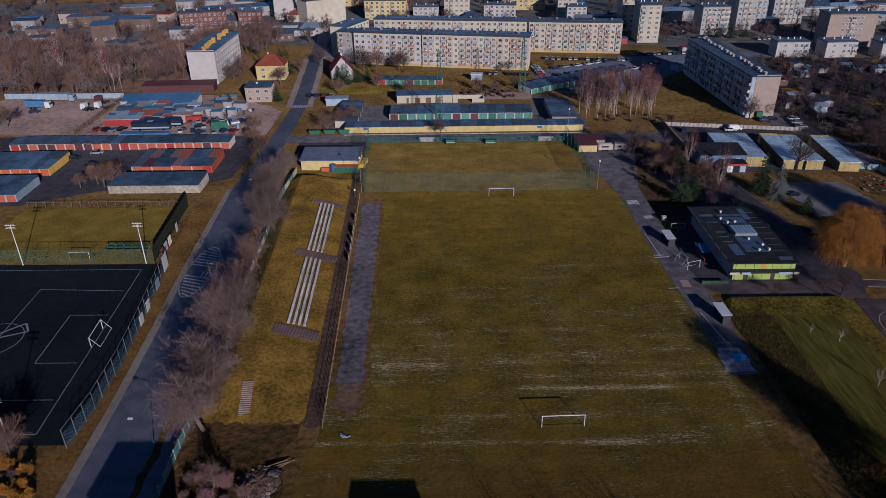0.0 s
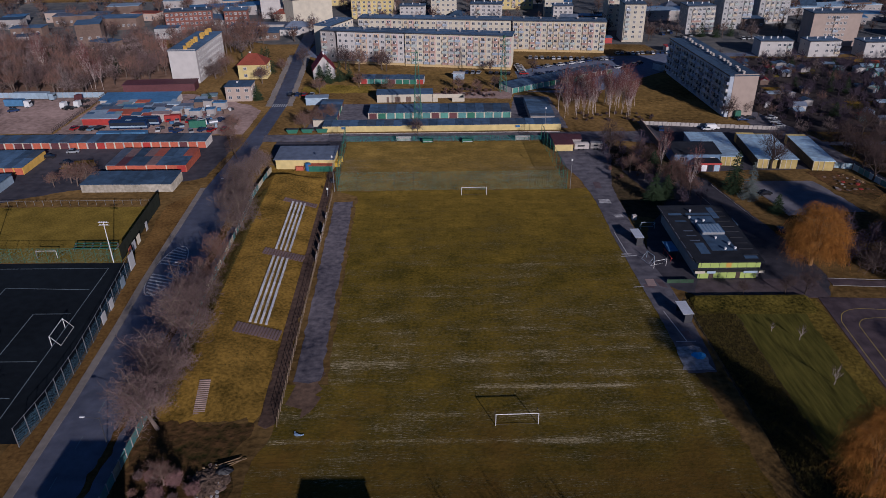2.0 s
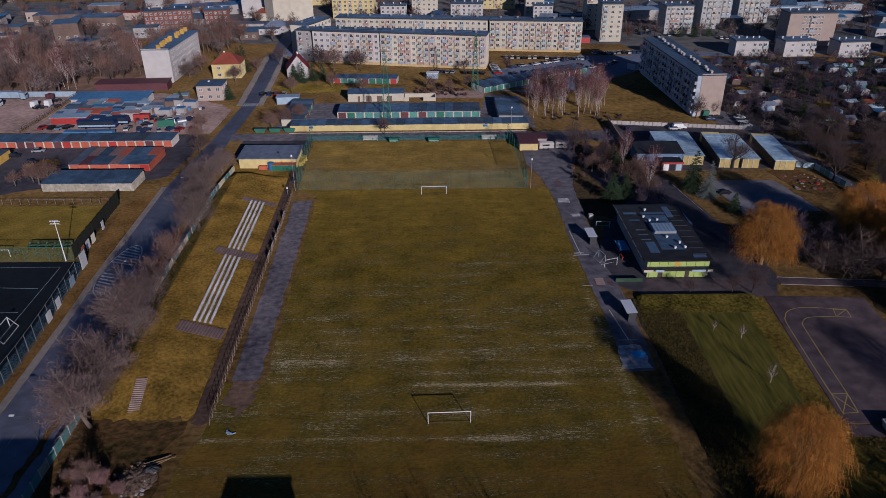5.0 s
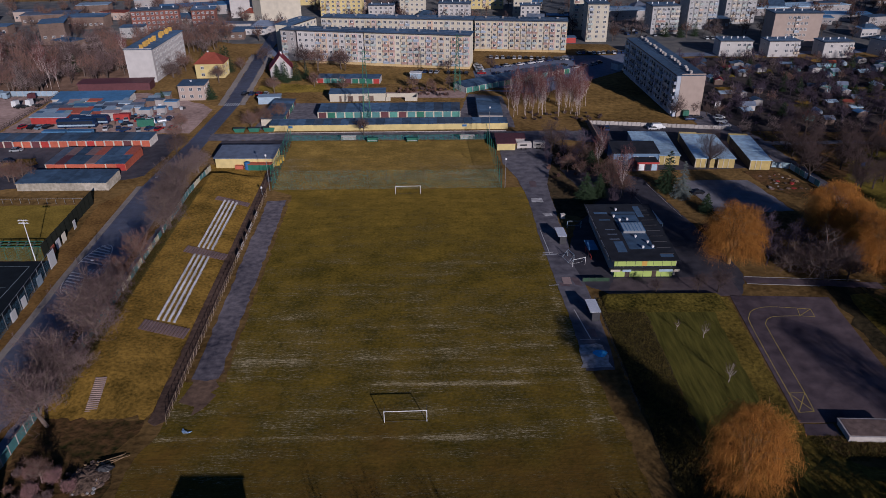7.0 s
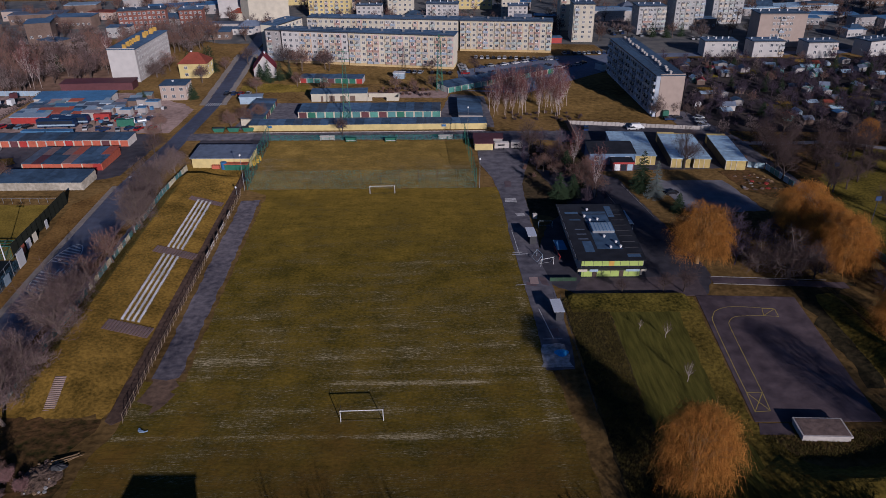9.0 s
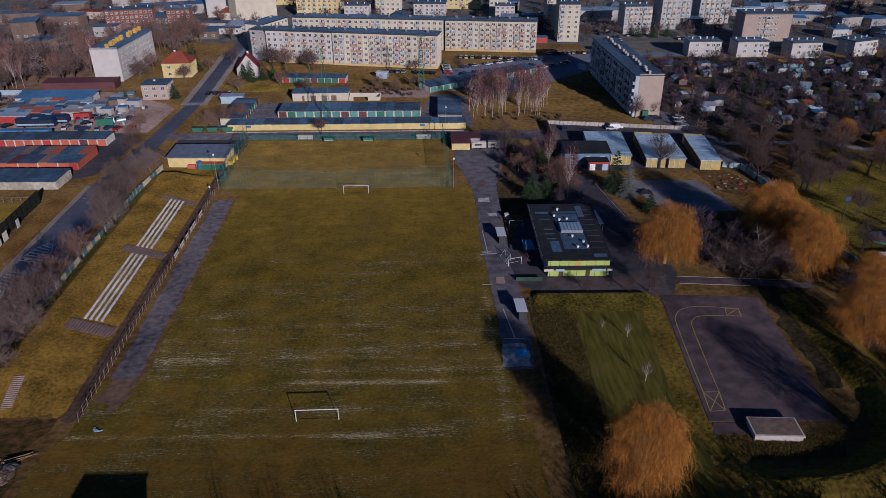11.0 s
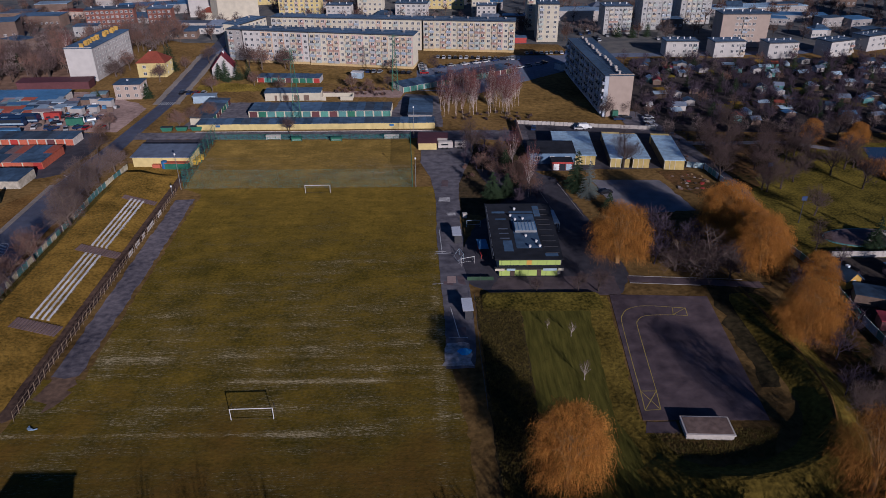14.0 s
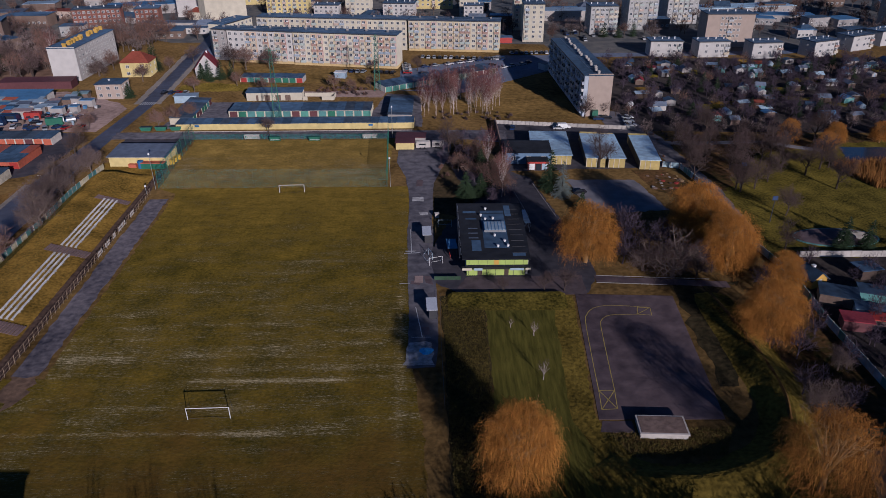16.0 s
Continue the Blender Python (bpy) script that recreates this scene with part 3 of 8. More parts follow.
# Added rim that throws the shadow band of a sunken terrace's edge.
s = Shape()
cols = 26
s.add([(61.6 + 26.2 * i / cols, y, z * (1 - 0.6 * (i in (0, cols))) + 0.05 * noise.noise((i * 0.7, y, 1))) for y, z in ((125.0, -0.05), (128.5, 0.42), (131.2, 0.92), (131.75, 0.9), (131.95, -0.1)) for i in range(cols + 1)],
      [(r * (cols + 1) + i, r * (cols + 1) + i + 1, (r + 1) * (cols + 1) + i + 1, (r + 1) * (cols + 1) + i) for r in range(4) for i in range(cols)])
whole("lawn_rim", s, LAWN, "grass rim added to cast shadow on the terrace", "bank", kind="structure")
# Soil and leaves; the dark colour also paints in the shade of big trees.
sheet("grove_soil", [(112.2, 131.5), (111.6, 100), (115.5, 99), (117, 118), (119, 131), (129, 136.5), (114, 138)], 0.028, mat("shade_darkened_litter", (0.030, 0.028, 0.014), 0.95, 0.5, 0.6, 0.8, col2=(0.070, 0.052, 0.026)), "soil and leaves beside the court, tree shade in the colour", "soil", ragged=0.6)

# the terraced grass bank of the stand: high beside the road, falling to the fence, with sloping ends
BANK_H = 2.6


def bank_height(x, y):
    lean = -0.037 * (y - 120)
    across = (x - lean + 26.5) / -10.0          # 0 at the fence, 1 at the upper edge
    if across > 1.0:
        up = max(0.0, 1 - max(0.0, across - 1.5) / 0.45)
    else:
        up = 0.12 + 0.88 * max(0.0, across)
    return BANK_H * up * min(1, max(0, (y - 95) / 8.5)) * min(1, max(0, (205 - y) / 3.2))


s = Shape()
NX, NY = 24, 62
s.add([(x, y, bank_height(x, y) + 0.06 * noise.noise((x * 0.6, y * 0.6, 3)) - (0.05 if i in (0, NX) or j in (0, NY) else -0.03))
       for j in range(NY + 1) for i in range(NX + 1) for y in [94 + j * 123 / NY - (1.0 + 1.6 * noise.noise((i * 0.55, 4, 2)) if j == 0 else 0)] for x in [-46.5 + i * 20.5 / NX - 0.037 * (y - 120)]],
      [(j * (NX + 1) + i, j * (NX + 1) + i + 1, (j + 1) * (NX + 1) + i + 1, (j + 1) * (NX + 1) + i) for j in range(NY) for i in range(NX)])
whole("stand_bank", s, DRYGRASS, "sloping dry grass bank that carries the terraces", "bank", kind="structure")

# ---- painted lines ----
s = Shape()
for i in range(17):
    y = 136 + i * 1.35
    if abs(y - 147) < 1.6:
        continue
    half = 2.7 * math.sqrt(max(0.05, 1 - ((y - 147) / 11.8) ** 2)) + 0.3
    ribbon([(-59.4 - half, y + 0.9), (-59.4 + half, y - 0.9)], 0.5, 0.055, s)
ring = [(-59.4 + 3.4 * math.cos(a), 147 + 12 * math.sin(a)) for a in [i * math.pi / 12 for i in range(25)]]
ribbon(ring, 0.25, 0.056, s)
for i in range(6):
    ribbon([(-58.4 + i * 0.95, 144), (-58.4 + i * 0.95, 146.4)], 0.45, 0.057, s)
whole("road_hatching", s, LINE, "white painted hatched island and crossing", "road marking", kind="structure")
s = Shape()
for i in range(7):
    ribbon([(-62.6 + i * 0.9, 281), (-62.6 + i * 0.9, 285)], 0.5, 0.055, s)
whole("zebra_crossing", s, LINE, "white zebra crossing on the road", "road marking", kind="structure")
s = Shape()
for y0 in range(60, 360, 9):
    if not 132 < y0 < 162:
        x = -54 - max(0, y0 - 120) * 0.035
        ribbon([(x, y0), (x - 0.1, y0 + 3)], 0.14, 0.056, s)
whole("centre_line", s, FAINT, "faded dashed centre line", "road marking", kind="structure")
s = Shape()
for box in ([(-117, 91), (-70.5, 91), (-74, 148), (-117, 148)], ):
    ribbon(box + box[:1], 0.14, 0.045, s)
ribbon([(-72, 100), (-92, 100), (-94, 139), (-74.3, 138)], 0.16, 0.045, s)
ribbon([(-72.6, 111), (-81, 111), (-82, 128), (-73.7, 128)], 0.16, 0.045, s)
ribbon([(-94 + 6 * math.cos(a), 119 + 6 * math.sin(a)) for a in [i * math.pi / 12 for i in range(25)]], 0.16, 0.045, s)
ribbon([(-97, 118), (-88, 122), (-90, 125), (-97, 118)], 0.4, 0.046, s)
whole("turf_lines", s, FAINT, "faint white lines on dark turf", "line marking", kind="structure")
s = Shape()
ribbon([(88.2, 93.5), (88.7, 98.7)] + smooth_line([(89.2, 106), (90.4, 120.5), (91.2, 123.6), (93, 126), (97, 127.2), (105.4, 126.2)], 4), 0.13, 0.07, s)
ribbon([(91, 93.7), (91.6, 98.7)] + smooth_line([(92.1, 105), (93.3, 119), (93.9, 121.4), (95.2, 122.9), (97.2, 123.5), (102, 123.6)], 4), 0.13, 0.07, s)
ribbon([(91.6, 98.7), (88.7, 98.7), (91, 93.7), (88.2, 93.5), (91.6, 98.7)], 0.13, 0.071, s)
ribbon([(102, 123.6), (105, 123.2), (105.4, 126.2), (102.7, 126.3), (102, 123.6), (105.4, 126.2)], 0.13, 0.071, s)
whole("court_lines", s, YLINE, "thin yellow lines on the court", "line marking", kind="structure")
s = Shape()
ribbon([(56.2, 116), (54.6, 127)], 0.16, 0.06, s)
ribbon([(52.9, 152), (52.2, 165)], 0.16, 0.06, s)
ribbon([(54, 115.8), (58, 115.8)], 0.12, 0.06, s)
ribbon([(51, 151.5), (55, 152)], 0.3, 0.06, s)
ribbon([(50.6, 137), (53, 137.2)], 0.25, 0.06, s)
whole("path_lines", s, LINE, "worn white lines on the path", "line marking", kind="structure")

# ---- windows, doors and balconies shared by the buildings ----
def window_mesh(w, h, name="window"):
    """A two-light window in one piece: a frame that stands proud, and the panes set back in it."""
    f, q = 0.1, Shape()
    xs, zs = (-w / 2, -w / 2 + f, -f / 2, f / 2, w / 2 - f, w / 2), (0, f, h - f, h)
    v = [(x, -0.1, z) for z in zs for x in xs] + [(x, -0.02, z) for z in (zs[1], zs[2]) for x in xs[1:5]] + [(x, 0.1, z) for z in (0, h) for x in (xs[0], xs[5])]
    frame_faces = [(r * 6 + c, r * 6 + c + 1, r * 6 + c + 7, r * 6 + c + 6) for r in range(3) for c in range(5) if not (r == 1 and c in (1, 3))]
    for c in (1, 3):
        o, i = (6 + c, 7 + c, 13 + c, 12 + c), (24 + c - 1, 24 + c, 28 + c, 28 + c - 1)
        frame_faces += [(o[k], o[(k + 1) % 4], i[(k + 1) % 4], i[k]) for k in range(4)]
    frame_faces += [(32, 33, 5, 4, 3, 2, 1, 0), (34, 18, 19, 20, 21, 22, 23, 35), (32, 0, 6, 12, 18, 34), (33, 35, 23, 17, 11, 5)]
    q.add(v, frame_faces)
    q.f += [(24, 25, 29, 28), (26, 27, 31, 30)]
    q.m += [1, 1]
    return q.mesh(name, FRAME, PANE)


def balcony_mesh(w, colour, clutter=0):
    """A balcony in one piece: a tub open above, a slab, one side screen and things stored on it."""
    t, q = 0.09, Shape()
    o = [(-w / 2, 0.02), (-w / 2, -0.8), (w / 2, -0.8), (w / 2, 0.02)]
    i = [(-w / 2 + t, 0.02), (-w / 2 + t, -0.8 + t), (w / 2 - t, -0.8 + t), (w / 2 - t, 0.02)]
    v = [(*p, -0.12) for p in o] + [(*p, 0.95) for p in o] + [(*p, 0.95) for p in i] + [(*p, 0.02) for p in i]
    q.add(v, [(k, k + 1, k + 5, k + 4) for k in range(3)] + [(k + 4, k + 5, k + 9, k + 8) for k in range(3)] + [(k + 8, k + 9, k + 13, k + 12) for k in range(3)] + [(12, 13, 14, 15), (3, 2, 1, 0)])
    q.box(-w / 2 - 0.03, w / 2 + 0.03, -0.84, 0.02, -0.2, -0.12, 1)
    q.box(-w / 2, -w / 2 + 0.07, -0.35, 0.02, 0.95, 2.2, 1)
    if clutter % 2:
        q.box(0.2, 0.9, -0.75, -0.25, 0.03, 1.45, 2)
    else:
        q.box(-0.95, -0.15, -0.7, -0.3, 0.9, 1.2, 2)
    return q.mesh("balcony", colour, CREAM, (WHITEPAINT, DARKMETAL, BROWNBRICK)[clutter % 3])


BALCONY_DOOR = Shape().box(-0.95, 0.75, -0.02, 0.05, 0.02, 2.2).add([(x, -0.03, z) for z in (0.12, 2.1) for x in (-0.85, -0.1)], [(0, 1, 3, 2)], 1).add([(x, -0.03, z) for z in (0.95, 2.1) for x in (0.0, 0.65)], [(0, 1, 3, 2)], 1).mesh("balcony_door", FRAME, PANE)
WIN = window_mesh(1.55, 1.4)
WIN_S = window_mesh(0.9, 1.0)
WIN_W = window_mesh(2.3, 1.5)
BALCONY_COLOURS = [mat("salmon_panel", (0.56, 0.42, 0.34), 0.8, 0.15), mat("grey_panel", (0.46, 0.46, 0.46), 0.8, 0.2), mat("cream_panel", (0.60, 0.53, 0.42), 0.8, 0.15),
                   mat("brick_red_panel", (0.42, 0.27, 0.22), 0.8, 0.2), mat("faded_mint_panel", (0.45, 0.50, 0.46), 0.8, 0.15), mat("sand_panel", (0.56, 0.47, 0.35), 0.8, 0.2), mat("lead_blue_panel", (0.36, 0.41, 0.47), 0.8, 0.2)]
BALC = [balcony_mesh(2.6, c, i) for i, c in enumerate(BALCONY_COLOURS)]
BALC_DARK = [balcony_mesh(2.9, c, i) for i, c in enumerate((mat("blue_grey_panel", (0.52, 0.57, 0.64), 0.8, 0.25), mat("dull_cream_panel", (0.60, 0.58, 0.55), 0.8, 0.2), mat("slate_panel", (0.30, 0.33, 0.39), 0.8, 0.25)))]
ROOFGREY = mat("sooty_grey_render", (0.22, 0.22, 0.23), 0.9, 0.25, 1.0, 0.2)
CHIMNEY = Shape().box(-0.5, 0.5, -0.35, 0.35, 0, 0.75).box(-0.6, 0.6, -0.45, 0.45, 0.75, 0.87, 1).mesh("chimney", ROOFGREY, PALECONC)
PALEVENT = Shape().box(-0.8, 0.8, -0.4, 0.4, 0, 0.8).box(-0.9, 0.9, -0.5, 0.5, 0.8, 0.92).mesh("chimney", PALECONC)
YCHIMNEY = Shape().box(-0.38, 0.38, -0.8, 0.8, 0, 1.7).box(-0.46, 0.46, -0.9, 0.9, 1.7, 1.82).mesh("chimney", OCHRE)
STACK = Shape().box(-0.25, 0.25, -0.25, 0.25, 0, 0.9).box(-0.33, 0.33, -0.33, 0.33, 0.9, 1.0).mesh("chimney", WHITEPAINT)


def slab_block(label, m, L, D, H, storeys, bays, wall, faces="front", balconies=(), plinth=None, roof=FELT, chimney=CHIMNEY, chimneys=6, balc=BALC, seed=1, stripes=None, plain=()):
    """A slab of flats: front wall on local y = 0 facing -y, L long in x, D deep. balconies: the bays that have them."""
    rnd = random.Random(seed)
    b = thing("apartment_building", label, "building", m)
    part("wall", Shape().box(0, L, 0, D, 0, H - 0.01), wall, b)
    if plinth:
        part("plinth", Shape().box(-0.03, L + 0.03, -0.04, D + 0.03, 0, 1.3), plinth, b, "pale ochre plinth band")
    part("roof", Shape().box(-0.35, L + 0.35, -0.45, D + 0.35, H, H + 0.35, 0).box(-0.36, L + 0.36, -0.46, -0.36, H - 0.05, H + 0.42, 1), (roof, DARKMETAL), b)
    part("roof_seams", Shape().box(0.5, L - 0.5, D * 0.35, D * 0.35 + 0.16, H + 0.352, H + 0.43).box(0.5, L - 0.5, D * 0.7, D * 0.7 + 0.16, H + 0.352, H + 0.43), FELT2, b)
    for i in range(chimneys):
        part("chimney", chimney, None, b, m=at(L * (i + 0.5) / chimneys + rnd.uniform(-1, 1), D * (0.52 + 0.12 * rnd.random()), H + 0.35))
    pitch, bay = (H - 1.9) / storeys, L / bays
    for i in range(bays):
        for k in range(storeys):
            z = 1.9 + k * pitch
            x = (i + 0.5) * bay
            if i in balconies:
                part("balcony", rnd.choice(balc), None, b, m=at(x, 0, z - 0.4))
                part("balcony_door", BALCONY_DOOR, None, b, m=at(x + rnd.uniform(-0.15, 0.15), 0, z - 0.4))
            elif i not in plain:
                part("window", WIN, None, b, m=at(x, -0.015, z + 0.35))
    if stripes:
        for i in balconies:
            part("facade_panel", Shape().box(i * bay + 0.1, (i + 1) * bay - 0.1, -0.012, 0.01, 1.6, H - 0.6), rnd.choice(stripes), b)
    if "end" in faces:
        for k in range(storeys):
            for y in (D * 0.3, D * 0.7):
                part("window", WIN_S, None, b, m=pose(0 if "left" in faces else L, y, 2.2 + k * pitch, 0, 0, -90 if "left" in faces else 90))
    return b


PLINTH = mat("pale_ochre_plinth", (0.60, 0.45, 0.22), 0.9, 0.15, 0.6, 0.1)
STRIPES = [mat("peach_facade", (0.62, 0.44, 0.30), 0.9, 0.1), mat("pale_grey_facade", (0.52, 0.50, 0.47), 0.9, 0.1), mat("pink_facade", (0.60, 0.42, 0.38), 0.9, 0.1), mat("sand_facade", (0.60, 0.50, 0.33), 0.9, 0.1)]
ang1 = math.degrees(math.atan2(338.5 - 348.5, 40 + 11))
slab_block("cream five-storey slab of flats with balconies", at(-11, 349, 0, ang1), 52, 11, 15.6, 5, 17, CREAM, balconies=(0, 1, 3, 4, 6, 7, 8, 10, 11, 12, 14, 15, 16), plinth=PLINTH, seed=3, stripes=STRIPES, chimneys=5)
slab_block("pale five-storey slab of flats behind bare trees", at(-45, 356.5, 0, -11.5), 34.2, 11, 15.4, 5, 11, WHITE, balconies=(3, 4, 6, 8, 9), plinth=PLINTH, seed=4, stripes=STRIPES, chimneys=4)
slab_block("five-storey wing of flats with brown balconies", at(-54, 361, 0, -14), 8, 9, 15, 5, 2, GREYWALL, balconies=(0,), seed=5, chimneys=1)
slab_block("cream five-storey slab of flats above the car park", at(44.2, 379, 0, -7.3), 48, 11, 15.5, 5, 16, CREAM, balconies=(0, 1, 3, 4, 6, 7, 8, 9, 10, 12, 13, 15), plinth=PLINTH, seed=6, stripes=STRIPES, chimneys=5)
slab_block("long cream slab of flats behind another block", at(-38, 391, 0, -7.8), 82, 11, 15.5, 5, 27, CREAM, balconies=(0, 1, 5, 8, 9, 10, 14, 15, 19, 22), seed=7, stripes=STRIPES, chimneys=7)
slab_block("cream side wing of flats joining two blocks", at(-50, 371, 0, 68), 24, 10, 15.2, 5, 7, CREAM, balconies=(2, 4), seed=8, chimneys=2)

# the block with the plain gable: its long balcony side looks to the shade, its gable to the pitch
blk = slab_block("long five-storey block with shaded balconies and plain gable", at(112.3, 330, 0, -87.6), 68, 10.8, 15.7, 5, 22, mat("pale_blue_grey_panel_wall", (0.50, 0.54, 0.59), 0.9, 0.15, 0.5, 0.05),
                 balconies=(0, 1, 3, 4, 6, 7, 9, 10, 12, 13, 15, 16, 18, 19, 21), balc=BALC_DARK, seed=9, chimney=PALEVENT, chimneys=16)
part("gable_panel", Shape().box(67.6, 68.15, 1.6, 10.9, 0, 16.3), BEIGE, blk, "pale beige windowless gable")
lblk = slab_block("white-gabled block of flats with yellow chimneys", at(-116, 363, 0, -90), 43, 12.2, 14.6, 5, 12, GREYWALL, balconies=(2, 5, 8), seed=10, chimney=YCHIMNEY, chimneys=13)
part("gable_panel", Shape().box(42.8, 43.2, -0.1, 12.3, 0, 15.2), WHITE, lblk, "plain white gable wall")
for k in range(5):
    for i in range(12):
        part("window", WIN, None, lblk, m=pose(2 + i * 3.4, 12.22, 2.2 + k * 2.5, 0, 0, 180))


def far_block(label, x, y, L, D, H, storeys, bays, rz, wall, chimneys=3, balconies=(), side=0, plain=()):
    b = slab_block(label, at(x, y, 0, rz), L, D, H, storeys, bays, wall, balconies=balconies, chimneys=chimneys, seed=int(abs(x)) + 11, chimney=STACK, plain=plain)
    for k in range(storeys):
        for j in range(side):
            part("window", WIN_S, None, b, m=pose(-0.01, D * (j + 0.5) / side, 2.2 + k * (H - 1.9) / storeys, 0, 0, -90))
    return b


far_block("narrow cream tower of flats with roof vents", 107, 399, 11.5, 16, 20, 7, 3, -2, CREAM, 4, (0,), 3)
far_block("narrow cream tower of flats behind another", 105, 432, 12, 16, 22, 7, 3, -2, CREAM, 4, (0,), 3)
FARWALL = mat("weathered_grey_cream_render", (0.44, 0.43, 0.41), 0.9, 0.2, 0.4, 0.05)
far_block("cream five-storey flats with rows of balconies", 148, 418, 16, 13, 15.5, 5, 6, 3, FARWALL, 4, (1, 2, 4, 5), 2)
far_block("cream five-storey flats beside a street", 173, 431, 18, 13, 17.5, 5, 6, 6, FARWALL, 4, (1, 2, 4, 5), 2)
far_block("tall cream flats with dark end", 201, 447, 20, 13, 20, 6, 6, 8, FARWALL, 4, (1, 2, 3, 4), 2)
bb = far_block("wide beige block with small windows", 203, 383, 25, 13, 17, 5, 11, -1, BEIGE, 5, (5,), 0, (0, 1, 2, 8, 9, 10))
for q in ((168, 361, 16.2, -2), (192, 359, 16, 3), (218, 355.5, 15.5, 4), (250, 357, 16, 22), (276, 370, 16, 25), (298, 382, 16, 26)):
    far_block("white two-storey flats with dark flat roof", q[0], q[1], q[2], 10, 7.6, 2, 6, q[3], WHITE, 4, (5,), 1, (0, 2))
far_block("small white flats behind the long block", 76, 452, 12, 11, 11, 4, 4, -3, WHITE, 3, (), 2)
far_block("small cream flats behind the long block", 74, 478, 12, 11, 13, 4, 4, -3, CREAM, 3, (), 2)
far_block("white flats behind the long block", 25, 462, 20, 12, 11, 4, 6, -5, WHITE, 4, (1,), 2)
far_block("cream flats with dark roofs", 0, 474, 16, 12, 14, 4, 5, -4, CREAM, 4, (1,), 2)
far_block("yellow flats with red balconies", -52, 478, 27, 12, 12, 4, 8, -2, YELLOW, 4, (1, 3, 5), 2)
far_block("white flats with red trim", -20, 470, 16, 10, 9, 3, 5, -3, WHITE, 3, (), 2)
far_block("beige windowless industrial block", -86, 458, 26, 18, 15, 1, 1, 30, CREAM, 2)
far_block("white tower beside the yard", -112, 482, 14, 14, 19, 1, 1, 10, WHITE, 2)
far_block("yellow flats at the edge of view", 40, 510, 30, 12, 13, 4, 8, -3, YELLOW, 4, (1, 4), 2)
far_block("long red brick mill with rows of windows", -158, 434, 27, 12, 12.5, 4, 10, 15, BRICK, 4, (), 3)
far_block("brick building with a dark roof by the mill", -128, 452, 14, 12, 10, 3, 5, 10, BRICK, 2, (), 3)
far_block("tall beige flats at the edge of view", 330, 425, 22, 14, 22, 6, 6, 15, BEIGE, 3, (1, 4), 2)


def shed(label, x, y, L, D, H, rz, wall, roof, name="building", cat="building", over=0.3, windows=0, tilt=0.0):
    """A low flat-roofed building. tilt: how much its roof falls to the front."""
    b = thing(name, label, cat, at(x, y, 0, rz))
    part("wall", Shape().box(0, L, 0, D, 0, H - tilt), wall, b)
    part("roof", Shape().add([(-over, -over, H - tilt), (L + over, -over, H - tilt), (L + over, D + over, H), (-over, D + over, H), (-over, -over, H - tilt + 0.22), (L + over, -over, H - tilt + 0.22), (L + over, D + over, H + 0.22), (-over, D + over, H + 0.22)],
                         [(3, 2, 1, 0), (4, 5, 6, 7), (0, 1, 5, 4), (1, 2, 6, 5), (2, 3, 7, 6), (3, 0, 4, 7)]), roof, b)
    for i in range(windows):
        part("window", WIN, None, b, m=at(L * (i + 0.5) / windows, -0.015, max(0.9, H * 0.3)))
    return b


def house(label, x, y, L, D, H, ridge, rz, wall, roof, hip=False, windows=2, storeys=2):
    """A house with a tiled saddle or hipped roof."""
    b = thing("house", label, "house", at(x, y, 0, rz))
    part("wall", Shape().box(0, L, 0, D, 0, H), wall, b)
    if hip:
        o, k = 0.5, min(L, D) * 0.42
        v = [(-o, -o, H), (L + o, -o, H), (L + o, D + o, H), (-o, D + o, H), (L / 2 - max(0, L / 2 - k), D / 2, ridge), (L / 2 + max(0, L / 2 - k), D / 2, ridge)]
        part("roof", Shape().add(v, [(0, 1, 5, 4), (1, 2, 5), (2, 3, 4, 5), (3, 0, 4), (3, 2, 1, 0)]), roof, b)
    else:
        part("roof", Shape().gable(0, L, 0, D, H, ridge), roof, b)
        part("gable_wall", Shape().add([(0, 0, H), (0, D, H), (0, D / 2, ridge), (L, 0, H), (L, D, H), (L, D / 2, ridge)], [(0, 2, 1), (3, 4, 5)]), wall, b)
    part("chimney", STACK, None, b, m=at(L * 0.4, D * 0.55, ridge - 0.8, s=1.3))
    for k in range(storeys):
        for i in range(windows):
            part("window", WIN, None, b, m=at(L * (i + 0.5) / windows, -0.015, 1.0 + k * H / storeys * 0.95))
            part("window", WIN_S, None, b, m=pose(L + 0.01, D * (i + 0.5) / windows, 1.2 + k * H / storeys * 0.95, 0, 0, 90))
    return b


